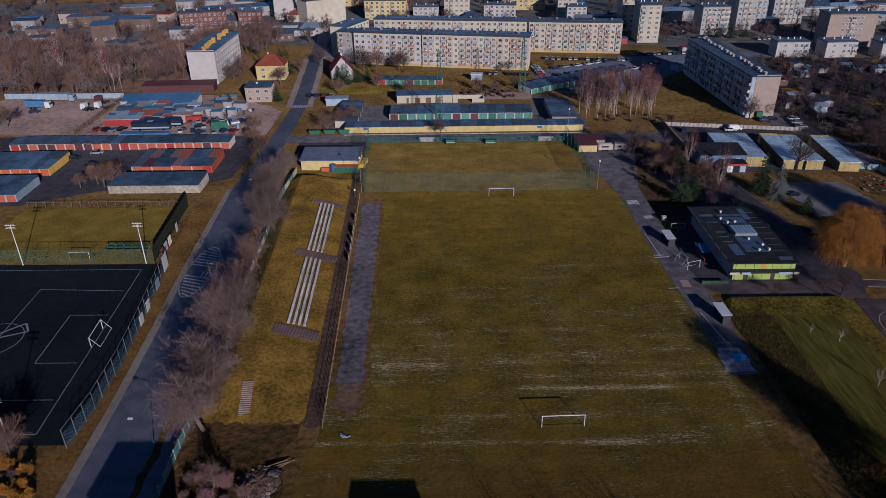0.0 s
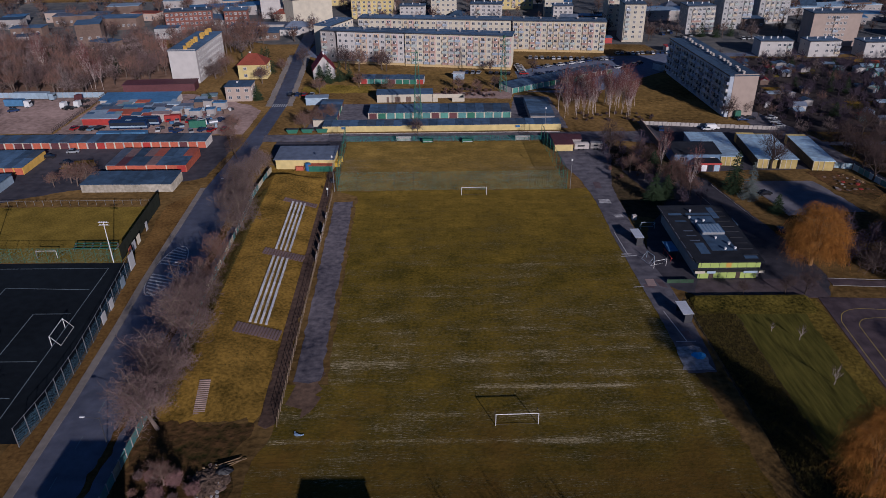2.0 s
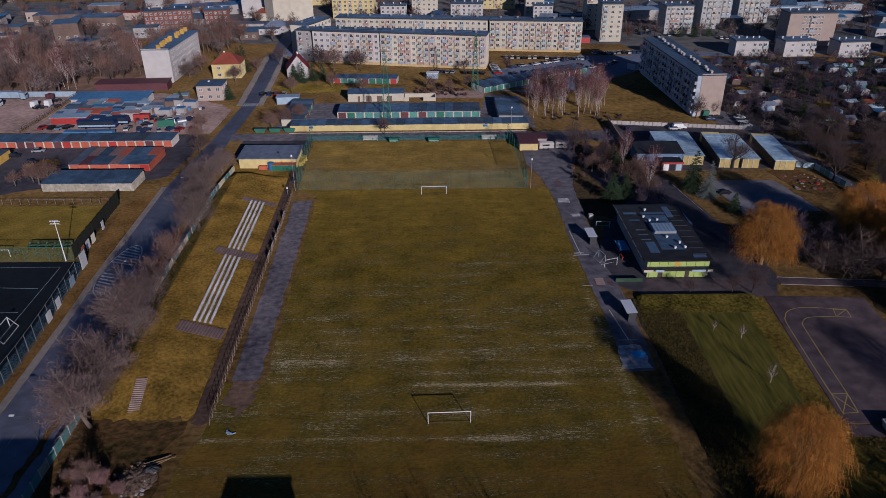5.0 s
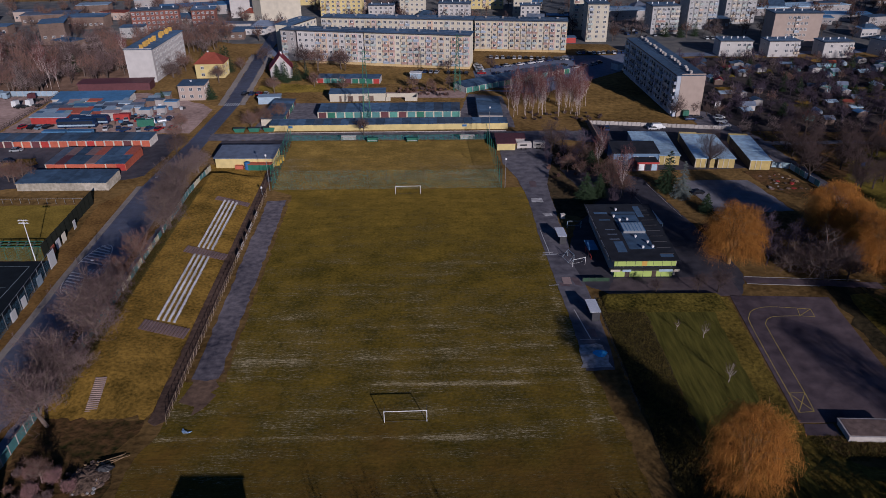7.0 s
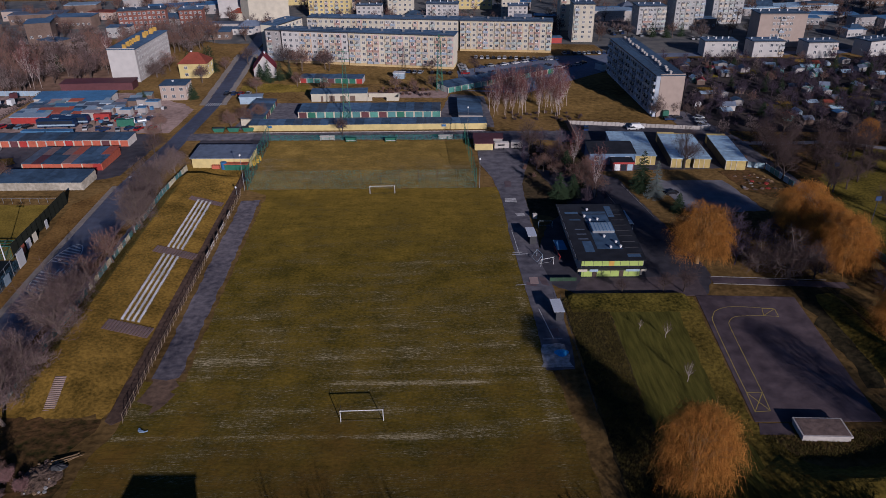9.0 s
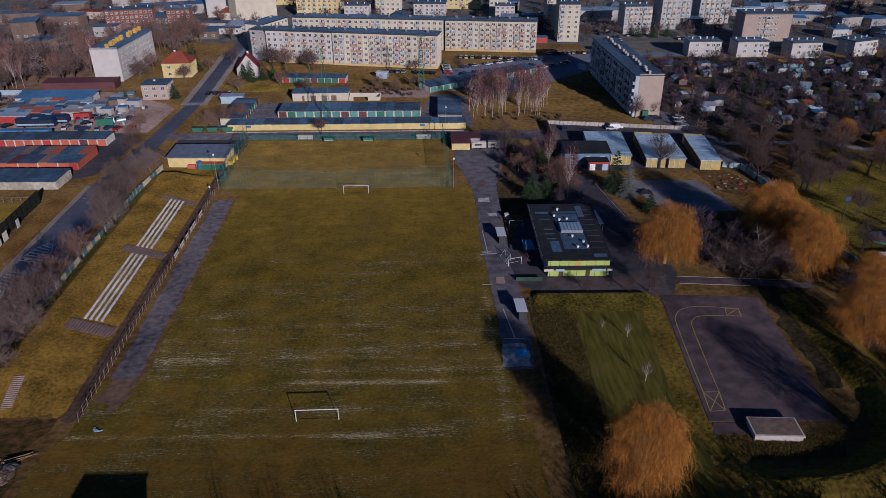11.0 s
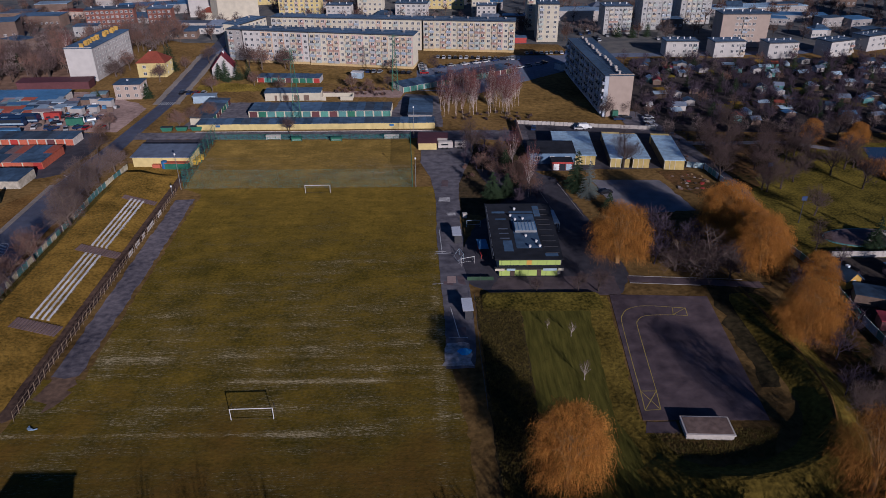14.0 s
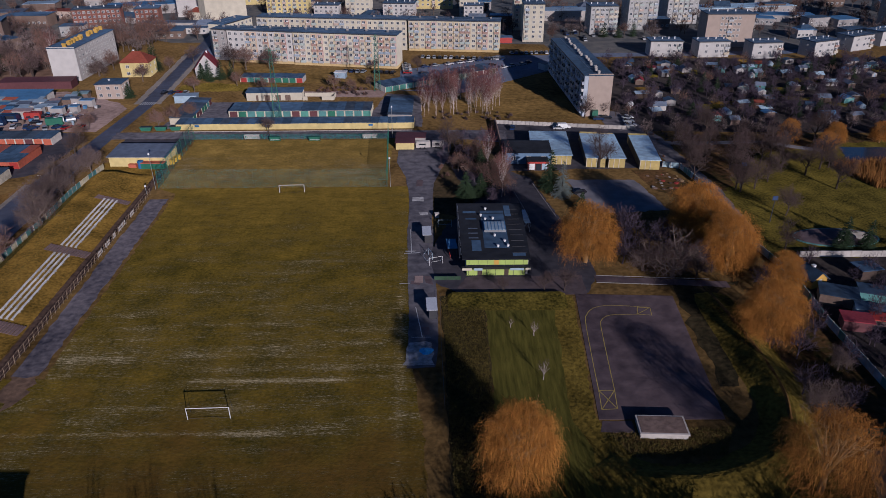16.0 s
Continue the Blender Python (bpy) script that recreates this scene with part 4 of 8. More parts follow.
house("yellow house with a hipped red tile roof", -87.5, 326, 13, 11, 6.6, 10.8, 2, YELLOW, REDTILE, True, 2)
house("grey house with a dark roof and white trim", -83.5, 289.5, 10.5, 10, 6.3, 6.6, 3, BEIGE, FELT, True, 3)
house("white house with a steep crimson roof", -54.5, 334, 11, 10, 4.5, 10.5, -78, WHITE, CRIMSON, False, 2)
shed("long red-roofed shed by the works yard", -133, 305, 31, 7, 3.6, 3, MAROON, MAROON, tilt=0.5)
for q in (("brown brick house with dark roof", -197, 402, 13, 16, 11.5, 18, BROWNBRICK, FELT, 3),
          ("low brown brick annex with dark roof", -183, 386, 14, 10, 6, -25, BROWNBRICK, FELT, 3), ("flat pale-edged office building", -240, 462, 34, 14, 6, 12, BROWNBRICK, FELT2, 8),
          ("low building with many roof vents", -208, 448, 26, 14, 7, 3, BROWNBRICK, FELT, 8), ("brick building beside bare trees", -215, 486, 20, 12, 8, 10, BROWNBRICK, BLUESHEET, 5),
          ("long low row of white-doored garages", -113, 427, 36, 7, 3.4, -1, WHITE, FELT, 12), ("long low flat-roofed workshop", -116, 441, 44, 8, 3.8, -1, PALECONC, FELT2, 12),
          ("long building with a blue metal roof", -160, 486, 60, 16, 6, 18, GREYWALL, BLUEROOF, 12), ("warehouse with blue-grey metal roof", -120, 520, 60, 24, 7, 14, YELLOW, BLUESHEET, 10),
          ("long factory hall with pale blue roof", 230, 474, 70, 16, 4.5, 10, GREYWALL, ROOFSHEET, 20), ("low factory hall with dark roof", 262, 456, 34, 12, 4, -8, GREYWALL, BLUEROOF, 8),
          ("low shop beside the street", 232, 425, 16, 8, 5, 4, PALECONC, FELT, 4), ("white house among trees", 262, 402, 9, 7, 5, 5, WHITE, BLUEROOF, 4),
          ("blue-grey hall behind the flats", 118, 462, 44, 14, 6, 0, PALECONC, BLUESHEET, 10), ("pale hall with a blue roof", 300, 432, 14, 12, 5, 12, GREYWALL, BLUEROOF, 4),
          ("grey shed with pale roof", -250, 430, 18, 10, 5, 5, BROWNBRICK, FELT, 4), ("pale house among bare trees", -270, 452, 14, 10, 6, 10, GREYWALL, FELT, 4),
          ("pale house with a blue-grey roof", -252, 476, 14, 10, 6, 8, BEIGE, FELT2, 4), ("house with a slate roof", -285, 430, 14, 10, 6, 8, GREYWALL, FELT, 4),
          ("low hall with a pale roof", -190, 520, 40, 14, 6, 10, GREYWALL, BLUESHEET, 8), ("red-roofed pavilion beside the flats", 124, 372, 9, 5, 3, 2, PALECONC, REDPAINT, 0),
          ("blue container by the car park", 108, 338, 5, 3, 3, -60, BLUESHEET, FELT2, 0), ("small red shop by the flats", 92, 396, 9, 5, 3, 0, REDPAINT, FELT, 0)):
    shed(q[0], *q[1:9], windows=q[9])


# ---- trees ----
def grow(s_wood, s_twig, rnd, p, d, L, r, level, last, kids, droop=0.0, spread=0.75, twig_w=0.05, sides=5):
    """One branch with its children: wood goes into s_wood, the finest shoots into s_twig."""
    q = p + d * L
    if level >= last:
        side = d.orthogonal().normalized()
        side = (side * math.cos(rnd.random() * 6.28) + d.cross(side) * math.sin(rnd.random() * 6.28)) * twig_w
        s_twig.add([p - side, p + side, q], [(0, 1, 2)])
        for k in range(4):
            a = p.lerp(q, 0.2 + 0.2 * k)
            e = (d + Vector((rnd.uniform(-1, 1), rnd.uniform(-1, 1), rnd.uniform(-0.5, 0.8))) * 0.9).normalized()
            s_twig.add([a - side * 0.7, a + side * 0.7, a + e * L * 0.6], [(0, 1, 2)])
        return
    mid = p.lerp(q, 0.5) + Vector((rnd.uniform(-1, 1), rnd.uniform(-1, 1), 0)) * L * 0.06
    n = sides if level < 2 else 3
    s_wood.tube(p, mid, r, r * 0.8, n, cap=False)
    s_wood.tube(mid, q, r * 0.8, r * 0.6, n, cap=False)
    turn = rnd.random() * 6.28
    for k in range(kids[level]):
        f = 1.0 if k == 0 else (rnd.uniform(0.45, 1.0) if level == 0 else rnd.uniform(0.25, 1.0))
        a = p.lerp(mid, f * 2) if f < 0.5 else mid.lerp(q, f * 2 - 1)
        ang = turn + k * 2.4
        side = d.orthogonal().normalized()
        out = side * math.cos(ang) + d.cross(side) * math.sin(ang)
        e = (d * (1.1 - spread * (0.35 if k == 0 else 1)) + out * spread * (0.3 if k == 0 else 1) + Vector((0, 0, 0.28 - droop * level))).normalized()
        grow(s_wood, s_twig, rnd, a, e, L * rnd.uniform(0.52, 0.78), r * (0.6 if k == 0 else 0.45), level + 1, last, kids, droop, spread, twig_w, sides)


def bare_tree(name, label, seed, H, kids, trunk, spread=0.75, wood=BARK, twig=TWIG, droop=0.0, twig_w=0.05, r=None):
    rnd = random.Random(seed)
    a, b = Shape(), Shape()
    grow(a, b, rnd, Vector((0, 0, -0.2)), Vector((rnd.uniform(-0.05, 0.05), rnd.uniform(-0.05, 0.05), 1)).normalized(), H * trunk, r or H * 0.02, 0, len(kids), kids, droop, spread, twig_w)
    t = thing(name, label, "tree", at(0, 0, -50))
    part("trunk", a, wood, t)
    part("crown", b, twig, t, "crown of fine leafless twigs")
    return t


BIG = [bare_tree("bare_tree", "large leafless street tree with spreading crown", 10 + i, 17, (7, 6, 6, 5, 4), 0.27, 0.85, twig=ROADTWIG, twig_w=0.022) for i in range(3)]
FULL = [bare_tree("bare_tree", "large leafless roadside tree with dense fine twigs", 15 + i, 17, (7, 6, 6, 5, 4), 0.28, 0.9, twig=mat("mauve_grey_twigs", (0.172, 0.122, 0.116), 0.95, 0.3, 0.7, 0, rand=0.2), twig_w=0.014) for i in range(2)]
MIDT = [bare_tree("bare_tree", "leafless tree with a rounded grey-brown crown", 20 + i, 13, (7, 6, 6, 6), 0.33, 0.68, wood=DARKBARK, twig=PARKTWIG, twig_w=0.014) for i in range(3)]
REDT = [bare_tree("bare_tree", "leafless tree with reddish-brown twigs", 30 + i, 12, (7, 6, 6, 6), 0.33, 0.72, twig=REDTWIG, twig_w=0.024) for i in range(2)]
FART = [bare_tree("bare_tree", "slender leafless tree in a thicket", 40 + i, 14, (6, 6, 6), 0.36, (0.75, 0.6, 0.7)[i], wood=(DARKBARK, PALEBARK, DARKBARK)[i], twig=(TWIG, REDTWIG, PARKTWIG)[i], twig_w=0.062) for i in range(3)]
BIRCH = [bare_tree("birch_tree", "tall leafless birch with white trunk", 50 + i, 10.5, (9, 5, 5), 0.70, 0.32, wood=BIRCHBARK, twig=BIRCHTWIG, twig_w=0.021, r=0.095) for i in range(3)]
FAN = bare_tree("bare_tree", "broad leafless tree with pale forking limbs", 58, 15, (8, 7, 6, 6), 0.22, 0.95, wood=PALEBARK, twig=PARKTWIG, twig_w=0.014, r=0.28)
SAPLING = bare_tree("young_tree", "slender young bare tree with a pale trunk", 59, 6, (7, 4, 4), 0.4, 0.5, wood=BIRCHBARK, twig=PARKTWIG, twig_w=0.012, r=0.09)
# Out-of-view trees with widened twigs, added to throw denser shade.
SHADE = [bare_tree("bare_tree", "unseen leafless tree added to cast shade", 90 + i, 17, (7, 7, 6, 5), 0.29, 0.9, twig_w=0.055) for i in range(2)]
LOWSHRUB = [bare_tree("shrub", "low dark garden shrub", 64 + i, 5, (8, 6, 4), 0.16, 1.0, twig=(REDTWIG, PARKTWIG)[i], twig_w=0.06, r=0.06) for i in range(2)]
SHRUB = [bare_tree("shrub", "tangled leafless reddish shrub", 60 + i, 5, (10, 7, 7), 0.16, 1.0, twig=(REDTWIG, PARKTWIG)[i], twig_w=0.035, r=0.06) for i in range(2)]


def thicket(name, label, category, protos, places, twig=None):
    """Many far trees or shrubs that nobody could count, as one mesh. places: x, y, size."""
    q, mats, r, cache = Shape(), [], random.Random(17), {}
    for i, (x, y, size) in enumerate(places):
        a = r.uniform(0, 6.28)
        turn = np.array([[math.cos(a), math.sin(a), 0], [-math.sin(a), math.cos(a), 0], [0, 0, 1]]) * size
        for ch in protos[i % len(protos)].children:
            me = ch.data
            if me.name not in cache:
                co = np.empty(len(me.vertices) * 3)
                me.vertices.foreach_get("co", co)
                cache[me.name] = co.reshape(-1, 3), [tuple(f.vertices) for f in me.polygons]
            mm = twig or me.materials[0]
            if mm not in mats:
                mats.append(mm)
            co, fs = cache[me.name]
            q.add((co @ turn + (x, y, 0)).tolist(), fs, mats.index(mm))
    return whole(name, q, mats, label, category, kind="stuff")


def willow(seed, R, H, dense=1.0):
    """A weeping willow: arching limbs inside a rounded crown of hanging golden shoots."""
    r = random.Random(seed)
    wood, hang = Shape(), Shape()
    wood.tube((0, 0, -0.3), (0.1, 0, H * 0.2), 0.55, 0.42, 8)
    for i in range(16):
        ang, reach, top = i * 2.4 + r.uniform(-0.3, 0.3), R * r.uniform(0.3, 0.85), H * r.uniform(0.68, 0.9)
        p = p0 = Vector((0.1, 0, H * 0.18))
        for k in range(1, 7):
            f = k / 6
            e = p0 + Vector((math.cos(ang) * reach * f ** 1.1 + r.uniform(-0.25, 0.25), math.sin(ang) * reach * f ** 1.1 + r.uniform(-0.25, 0.25), (top * math.sqrt(1 - (0.85 * reach / R) ** 2 * 0.75) - H * 0.18) * math.sin(f * 1.65)))
            wood.tube(p, e, 0.22 * (1.08 - f), 0.22 * (0.92 - f * 0.85), 5, cap=False)
            for j in range(3):
                wood.tube(e, e + Vector((r.uniform(-1, 1), r.uniform(-1, 1), r.uniform(0, 0.7))) * R * 0.25, 0.05, 0.015, 3, cap=False)
            p = e
    # clumps of shoots over the whole crown: each springs from a bough, arches out and hangs
    for i in range(92):
        az, up = i * 2.4 + r.uniform(-0.4, 0.4), 1 - (i + 0.5) / 92 * 1.5
        f = r.uniform(0.62, 0.98)
        out = math.sqrt(max(0.06, 1 - abs(up) ** 2.6)) * R * 0.86 * f
        c = Vector((out * math.cos(az), out * math.sin(az), H * (0.40 + 0.50 * up * (0.75 + 0.25 * f))))
        size = r.uniform(1.3, 2.5) * R / 7.6
        away = Vector((math.cos(az), math.sin(az), 0)) * (0.2 + 0.8 * out / R)
        for j in range(int(125 * dense * size)):
            a1, h1 = r.uniform(0, 6.28), r.random()
            d = Vector((math.cos(a1) * math.sqrt(1 - h1 * h1), math.sin(a1) * math.sqrt(1 - h1 * h1), h1))
            p = c + d * size * r.uniform(0.35, 1.0)
            L = r.uniform(0.45, 2.1) * (1.0 + 0.9 * (1 - max(0, up)))
            m1 = p + (Vector((d.x, d.y, 0.25)) + away * 0.5 + Vector((r.uniform(-1, 1), r.uniform(-1, 1), r.uniform(-0.5, 0.4))) * 0.6) * L * 0.34
            q = m1 + Vector((d.x * 0.22 + r.uniform(-0.35, 0.35), d.y * 0.22 + r.uniform(-0.35, 0.35), -1)) * L * 0.75
            q.z, m1.z = max(q.z, 0.25), max(m1.z, 0.3)
            w = (q - p).cross(Vector((r.uniform(-1, 1), r.uniform(-1, 1), r.uniform(-0.2, 0.5)))).normalized() * r.uniform(0.009, 0.021)
            hang.add([p - w, p + w, m1 + w, m1 - w, q], [(0, 1, 2, 3), (3, 2, 4)])
    t = thing("willow_tree", "weeping willow with golden leafless hanging shoots", "tree", at(0, 0, -60))
    part("trunk", wood, WILLOWBARK, t)
    part("crown", hang, WILLOW, t, "golden curtain of hanging shoots")
    return t


WIL = [willow(71, 7.0, 17.5), willow(72, 6.6, 16.5)]
TALLWIL = willow(73, 5.65, 17.0)
THINWIL = willow(74, 6.8, 16.5, 0.4)


def conifer(seed, H, R, needle, label):
    rnd = random.Random(seed)
    wood, leaf = Shape(), Shape()
    wood.tube((0, 0, -0.2), (0, 0, H * 0.97), 0.02 * H, 0.02, 6)
    tiers = 26
    for i in range(tiers):
        f = i / tiers
        z, reach = H * (0.06 + 0.92 * f), R * (1 - f) ** 0.85 + 0.12
        for k in range(max(6, int(16 * (1 - f)))):
            ang = rnd.random() * 6.28
            r = reach * rnd.uniform(0.75, 1.1)
            d = Vector((math.cos(ang), math.sin(ang), 0))
            tip = d * r + Vector((0, 0, z - 0.25 * r))
            side = Vector((-d.y, d.x, 0))
            for q in range(5):
                c = Vector((0, 0, z)).lerp(tip, 0.25 + 0.17 * q)
                for sgn in (-1, 1):
                    e = c + (side * sgn * 0.75 + d * 0.5) * r * 0.30 + Vector((0, 0, rnd.uniform(-0.18, 0.05)))
                    leaf.add([c - d * 0.09, c + d * 0.16, e], [(0, 1, 2) if sgn > 0 else (1, 0, 2)])
            leaf.add([Vector((0, 0, z)) - side * 0.1, Vector((0, 0, z)) + side * 0.1, tip], [(0, 1, 2)])
    t = thing("conifer_tree", label, "tree", at(0, 0, -40))
    part("trunk", wood, BARK, t)
    part("crown", leaf, needle, t, "dense needled crown")
    return t


SPRUCE = [conifer(81, 9, 2.6, NEEDLE, "dark green spruce with dense branches"), conifer(82, 7, 2.8, NEEDLE, "broad dark green conifer")]
BLUESPRUCE = conifer(83, 11, 3.0, BLUENEEDLE, "blue-grey spruce beside the lane")


def plant(proto, x, y, s=1.0, group="", z=0.0, rnd=random.Random(5)):
    o = copy_thing(proto, at(x, y, z, rnd.uniform(0, 360), s))
    if group:
        o["group"] = group
    return o


rnd = random.Random(99)
ROW = [(-42.0, 91.7, 1.08, 16), (-42.6, 98.3, 0.95, 14), (-42.9, 104.1, 1.12, 14), (-43.4, 117, 1.15, 13), (-44.2, 126, 1.1, 13), (-44.8, 136, 0.95, 12), (-45.6, 148, 0.95, 12), (-45.4, 166.5, 1.15, 11), (-49.5, 178, 1.1, 9), (-51, 189, 1.05, 7), (-52.5, 199, 0.95, 5), (-51, 208, 0.85, 4)]
for i, (x, y, s, lean) in enumerate(ROW):
    proto = REDT[i % 2] if i in (5, 6) else FULL[i % 2] if i > 6 else BIG[i % 3]
    o = copy_thing(proto, pose(x, y, 0, 0, -lean, 0) @ at(0, 0, 0, i * 77, s * (1.2 if i in (5, 6) else 1.08 if i < 5 else 0.98)))
    o["group"] = "trees along the road"
for x, y, s in ((95.2, 146.6, 1.0), (127.3, 141.5, 0.95), (127, 150.5, 0.9), (125.4, 113.8, 0.88), (124.8, 158.5, 0.95), (136.5, 132.5, 0.6)):
    plant(WIL[int(x) % 2], x, y, s, "golden willows")
plant(TALLWIL, 71.6, 76.3, 1.0, "golden willows")
plant(THINWIL, 117.5, 74.5, 1.0, "golden willows")
for x, y, s in ((196, 228, 0.5), (190, 222, 0.42), (182, 232, 0.5), (213, 230, 0.5), (222, 231, 0.5)):
    plant(WIL[int(x) % 2], x, y, s, "golden willows by the pond")
for x, y, s in ((114, 139, 1.75), (108, 142.5, 1.2), (-99, 328, 1.35)):
    plant(FAN, x, y, s, "bare trees between willows")
for x, y, s in ((119, 137.5, 0.8), (111, 208, 1.1), (63.2, 223.5, 0.95), (140, 208, 0.9), (142, 218, 0.8), (146, 152, 0.7),
                (155, 172, 0.7), (160, 196, 0.8), (152, 206, 0.8), (168, 205, 0.9), (150, 221, 0.9), (144, 228, 0.8), (163, 226, 0.9), (176, 222, 0.9), (184, 207, 0.7), (154, 236, 1.0), (148, 190, 0.8), (192, 233, 1.0), (137.6, 197.5, 0.95), (148.8, 188.5, 0.85), (153.8, 190.5, 0.8), (157.5, 213.5, 1.0), (163.8, 211, 0.95), (153.8, 201.5, 0.95), (173.9, 201, 0.9), (178, 190, 0.9), (180.6, 206, 1.0), (170, 218, 1.0), (146, 212, 0.9)):
    plant(MIDT[int(x + y) % 3], x, y, s * 1.3, "bare trees of the park")
for x, y, s in ((125.6, 91.5, 0.72), (135, 104, 0.5)):
    plant(FULL[0], x, y, s, "bare trees by the park fence")
for x, y, s in ((79, 116, 0.75), (79, 102, 0.9), (74.5, 119, 0.5)):
    plant(SAPLING, x, y, s, "saplings on the lawn")
for x, y, s in ((83.5, 133.3, 0.55), (88, 133.4, 0.7), (74, 133.4, 0.4), (116, 260, 0.95), (123.5, 263, 0.8), (128, 261, 0.6)):
    plant(MIDT[int(x + y) % 3], x, y, s, "young bare trees")
for x, y, s in ((74.5, 194, 1.0), (77, 190, 1.0), (79, 187, 0.85), (76.5, 197, 0.9), (71, 216, 0.8), (66, 206, 0.8), (78.5, 201, 0.9), (73, 210, 0.85), (69, 200, 0.75)):
    plant(REDT[int(x) % 2], x, y, s, "reddish bare trees by the lane")
for x, y, s in ((67.5, 184, 1.3), (71.9, 187.2, 1.05), (73.0, 206, 1.1), (74.8, 194, 0.85), (92.8, 191.0, 1.45), (99.5, 176, 0.85), (160.6, 152.4, 1.05), (166.6, 152.2, 0.95), (176, 150, 0.9)):
    plant(SPRUCE[int(x) % 2], x, y, s, "conifers")
for x, y, s in ((78.1, 185.8, 1.0), (75.1, 205, 0.95)):
    plant(BIRCH[int(x) % 3], x, y, s, "reddish birches by the lane")
plant(BLUESPRUCE, 95.6, 186.2, 1.05)
for i in range(58):
    plant(BIRCH[i % 3], rnd.uniform(53, 85), rnd.uniform(262, 290), rnd.uniform(0.65, 1.0), "birch grove")
for i in range(46):
    plant(SHRUB[i % 2], rnd.uniform(56, 90) if i % 2 else rnd.uniform(60, 77), rnd.uniform(258, 268) if i % 2 else rnd.uniform(200, 226), rnd.uniform(0.6, 1.0), "undergrowth shrubs")
# the wood behind the yards, the gardens and the town's trees
wood = [(rnd.uniform(-265, -118), rnd.uniform(302, 398), rnd.uniform(0.75, 1.15)) for i in range(420)]
wood = [p for p in wood if not (p[0] > -150 and p[1] < 316) and not (-200 < p[0] < -162 and 376 < p[1]) and not (-122 < p[0] < -100 and 315 < p[1] < 366)]
thicket("woodland", "leafless grey-brown woodland behind the yards", "woodland", FART, wood)
for x, y, s in ((-206, 330, 1.2), (-199, 336, 1.0), (-172, 352, 1.1), (-166, 346, 0.9), (-150, 340, 1.0), (-232, 322, 1.0)):
    plant(SPRUCE[int(abs(x)) % 2], x, y, s, "conifers in the wood")
for x, y, s in ((-147, 309, 1.0), (-149.5, 311, 1.1), (-144, 310, 0.9), (-176, 326, 1.1), (-214, 318, 1.1), (-186, 340, 1.2), (-160, 330, 1.1), (-130, 350, 1.1)):
    plant(BIRCH[int(abs(x)) % 3], x, y, s, "birches at the edge of the wood")
thicket("woodland", "slender leafless trees behind the flats", "woodland", FART, [(rnd.uniform(-132, -96), rnd.uniform(372, 424), rnd.uniform(0.8, 1.15)) for i in range(60)])
thicket("woodland", "trees between the houses of the town", "woodland", FART, [(rnd.uniform(-330, 350), rnd.uniform(400, 560), rnd.uniform(0.6, 1.0)) for i in range(460)])
gardens = [(rnd.uniform(131, 335), rnd.uniform(244, 353), rnd.uniform(0.3, 0.66)) for i in range(620)]
thicket("garden_trees", "leafless fruit trees of the allotments", "trees", FART, gardens[:90])
thicket("garden_trees", "leafless allotment fruit trees with shade-darkened twigs", "trees", FART, gardens[90:], SHADETWIG)
thicket("garden_shrubs", "dense allotment shrubs with shade-darkened twigs", "shrubs", LOWSHRUB, [(rnd.uniform(132, 335), rnd.uniform(243, 354), rnd.uniform(0.5, 1.1)) for i in range(420)], SHADETWIG)
for i in range(60):
    plant(SPRUCE[i % 2], rnd.uniform(155, 320), rnd.uniform(256, 353), rnd.uniform(0.45, 0.9), "allotment conifers")
thicket("roadside_shrubs", "bare shrubs and saplings under the park trees", "shrubs", SHRUB + FART[:1], [(rnd.uniform(133, 146), rnd.uniform(214, 243), rnd.uniform(0.35, 0.7)) for i in range(20)] + [(rnd.uniform(136, 250), rnd.uniform(238, 247), rnd.uniform(0.4, 0.7)) for i in range(36)])
for x, y, s, k in ((-62, 352, 1, 0), (-40, 342, 1.3, 0), (-33, 339, 1.35, 1), (-22, 341, 1.25, 1), (-20, 338, 1, 0), (-75, 318, 1, 1), (-70, 340, 0.8, 1), (-97, 340, 1.1, 1), (-44, 250, 0.9, 1), (-40, 256, 0.9, 1),
                   (-36, 262, 0.8, 1), (-2, 243.6, 0.7, 0), (-16, 300, 0.8, 1), (14, 303, 0.8, 1), (22, 300, 0.7, 1), (30, 304, 0.7, 0), (50, 334, 0.8, 0), (30, 333, 0.7, 0), (-62, 222, 0.9, 0), (-68, 238, 0.8, 1), (-70, 250, 0.8, 1), (-102, 200, 0.95, 1),
                   (-105, 199.5, 0.9, 1), (-108, 202, 0.8, 1), (-112, 199, 0.6, 1), (-46, 300, 0.9, 1), (-30, 310, 0.8, 1), (-150, 304, 1.0, 0), (-170, 250, 0.9, 0), (-168, 260, 1.0, 1), (-72, 86, 0.9, 1), (-36.5, 79, 0.6, 1), (-75, 80, 1.0, 1)):
    plant((MIDT if k == 0 else REDT)[int(abs(x)) % 2], x, y, s, "bare trees")
for x, y, s in ((-80, 344, 1.3), (-76, 338, 1.5), (-49, 322, 1.1), (-44.5, 318, 1.15), (-40, 321, 1.1), (-36, 324, 0.9), (-71, 292, 1.0), (-90, 288, 0.6), (-92, 352, 0.8), (155, 412, 1.2), (163, 410, 1.1), (172, 412, 1.0), (-200, 350, 0.9), (-190, 356, 0.9)):
    plant(SPRUCE[int(abs(x)) % 2], x, y, s, "garden conifers")
for i in range(40):
    plant(SHRUB[i % 2], rnd.uniform(8, 30), rnd.uniform(293, 304), rnd.uniform(0.7, 1.2), "thicket")
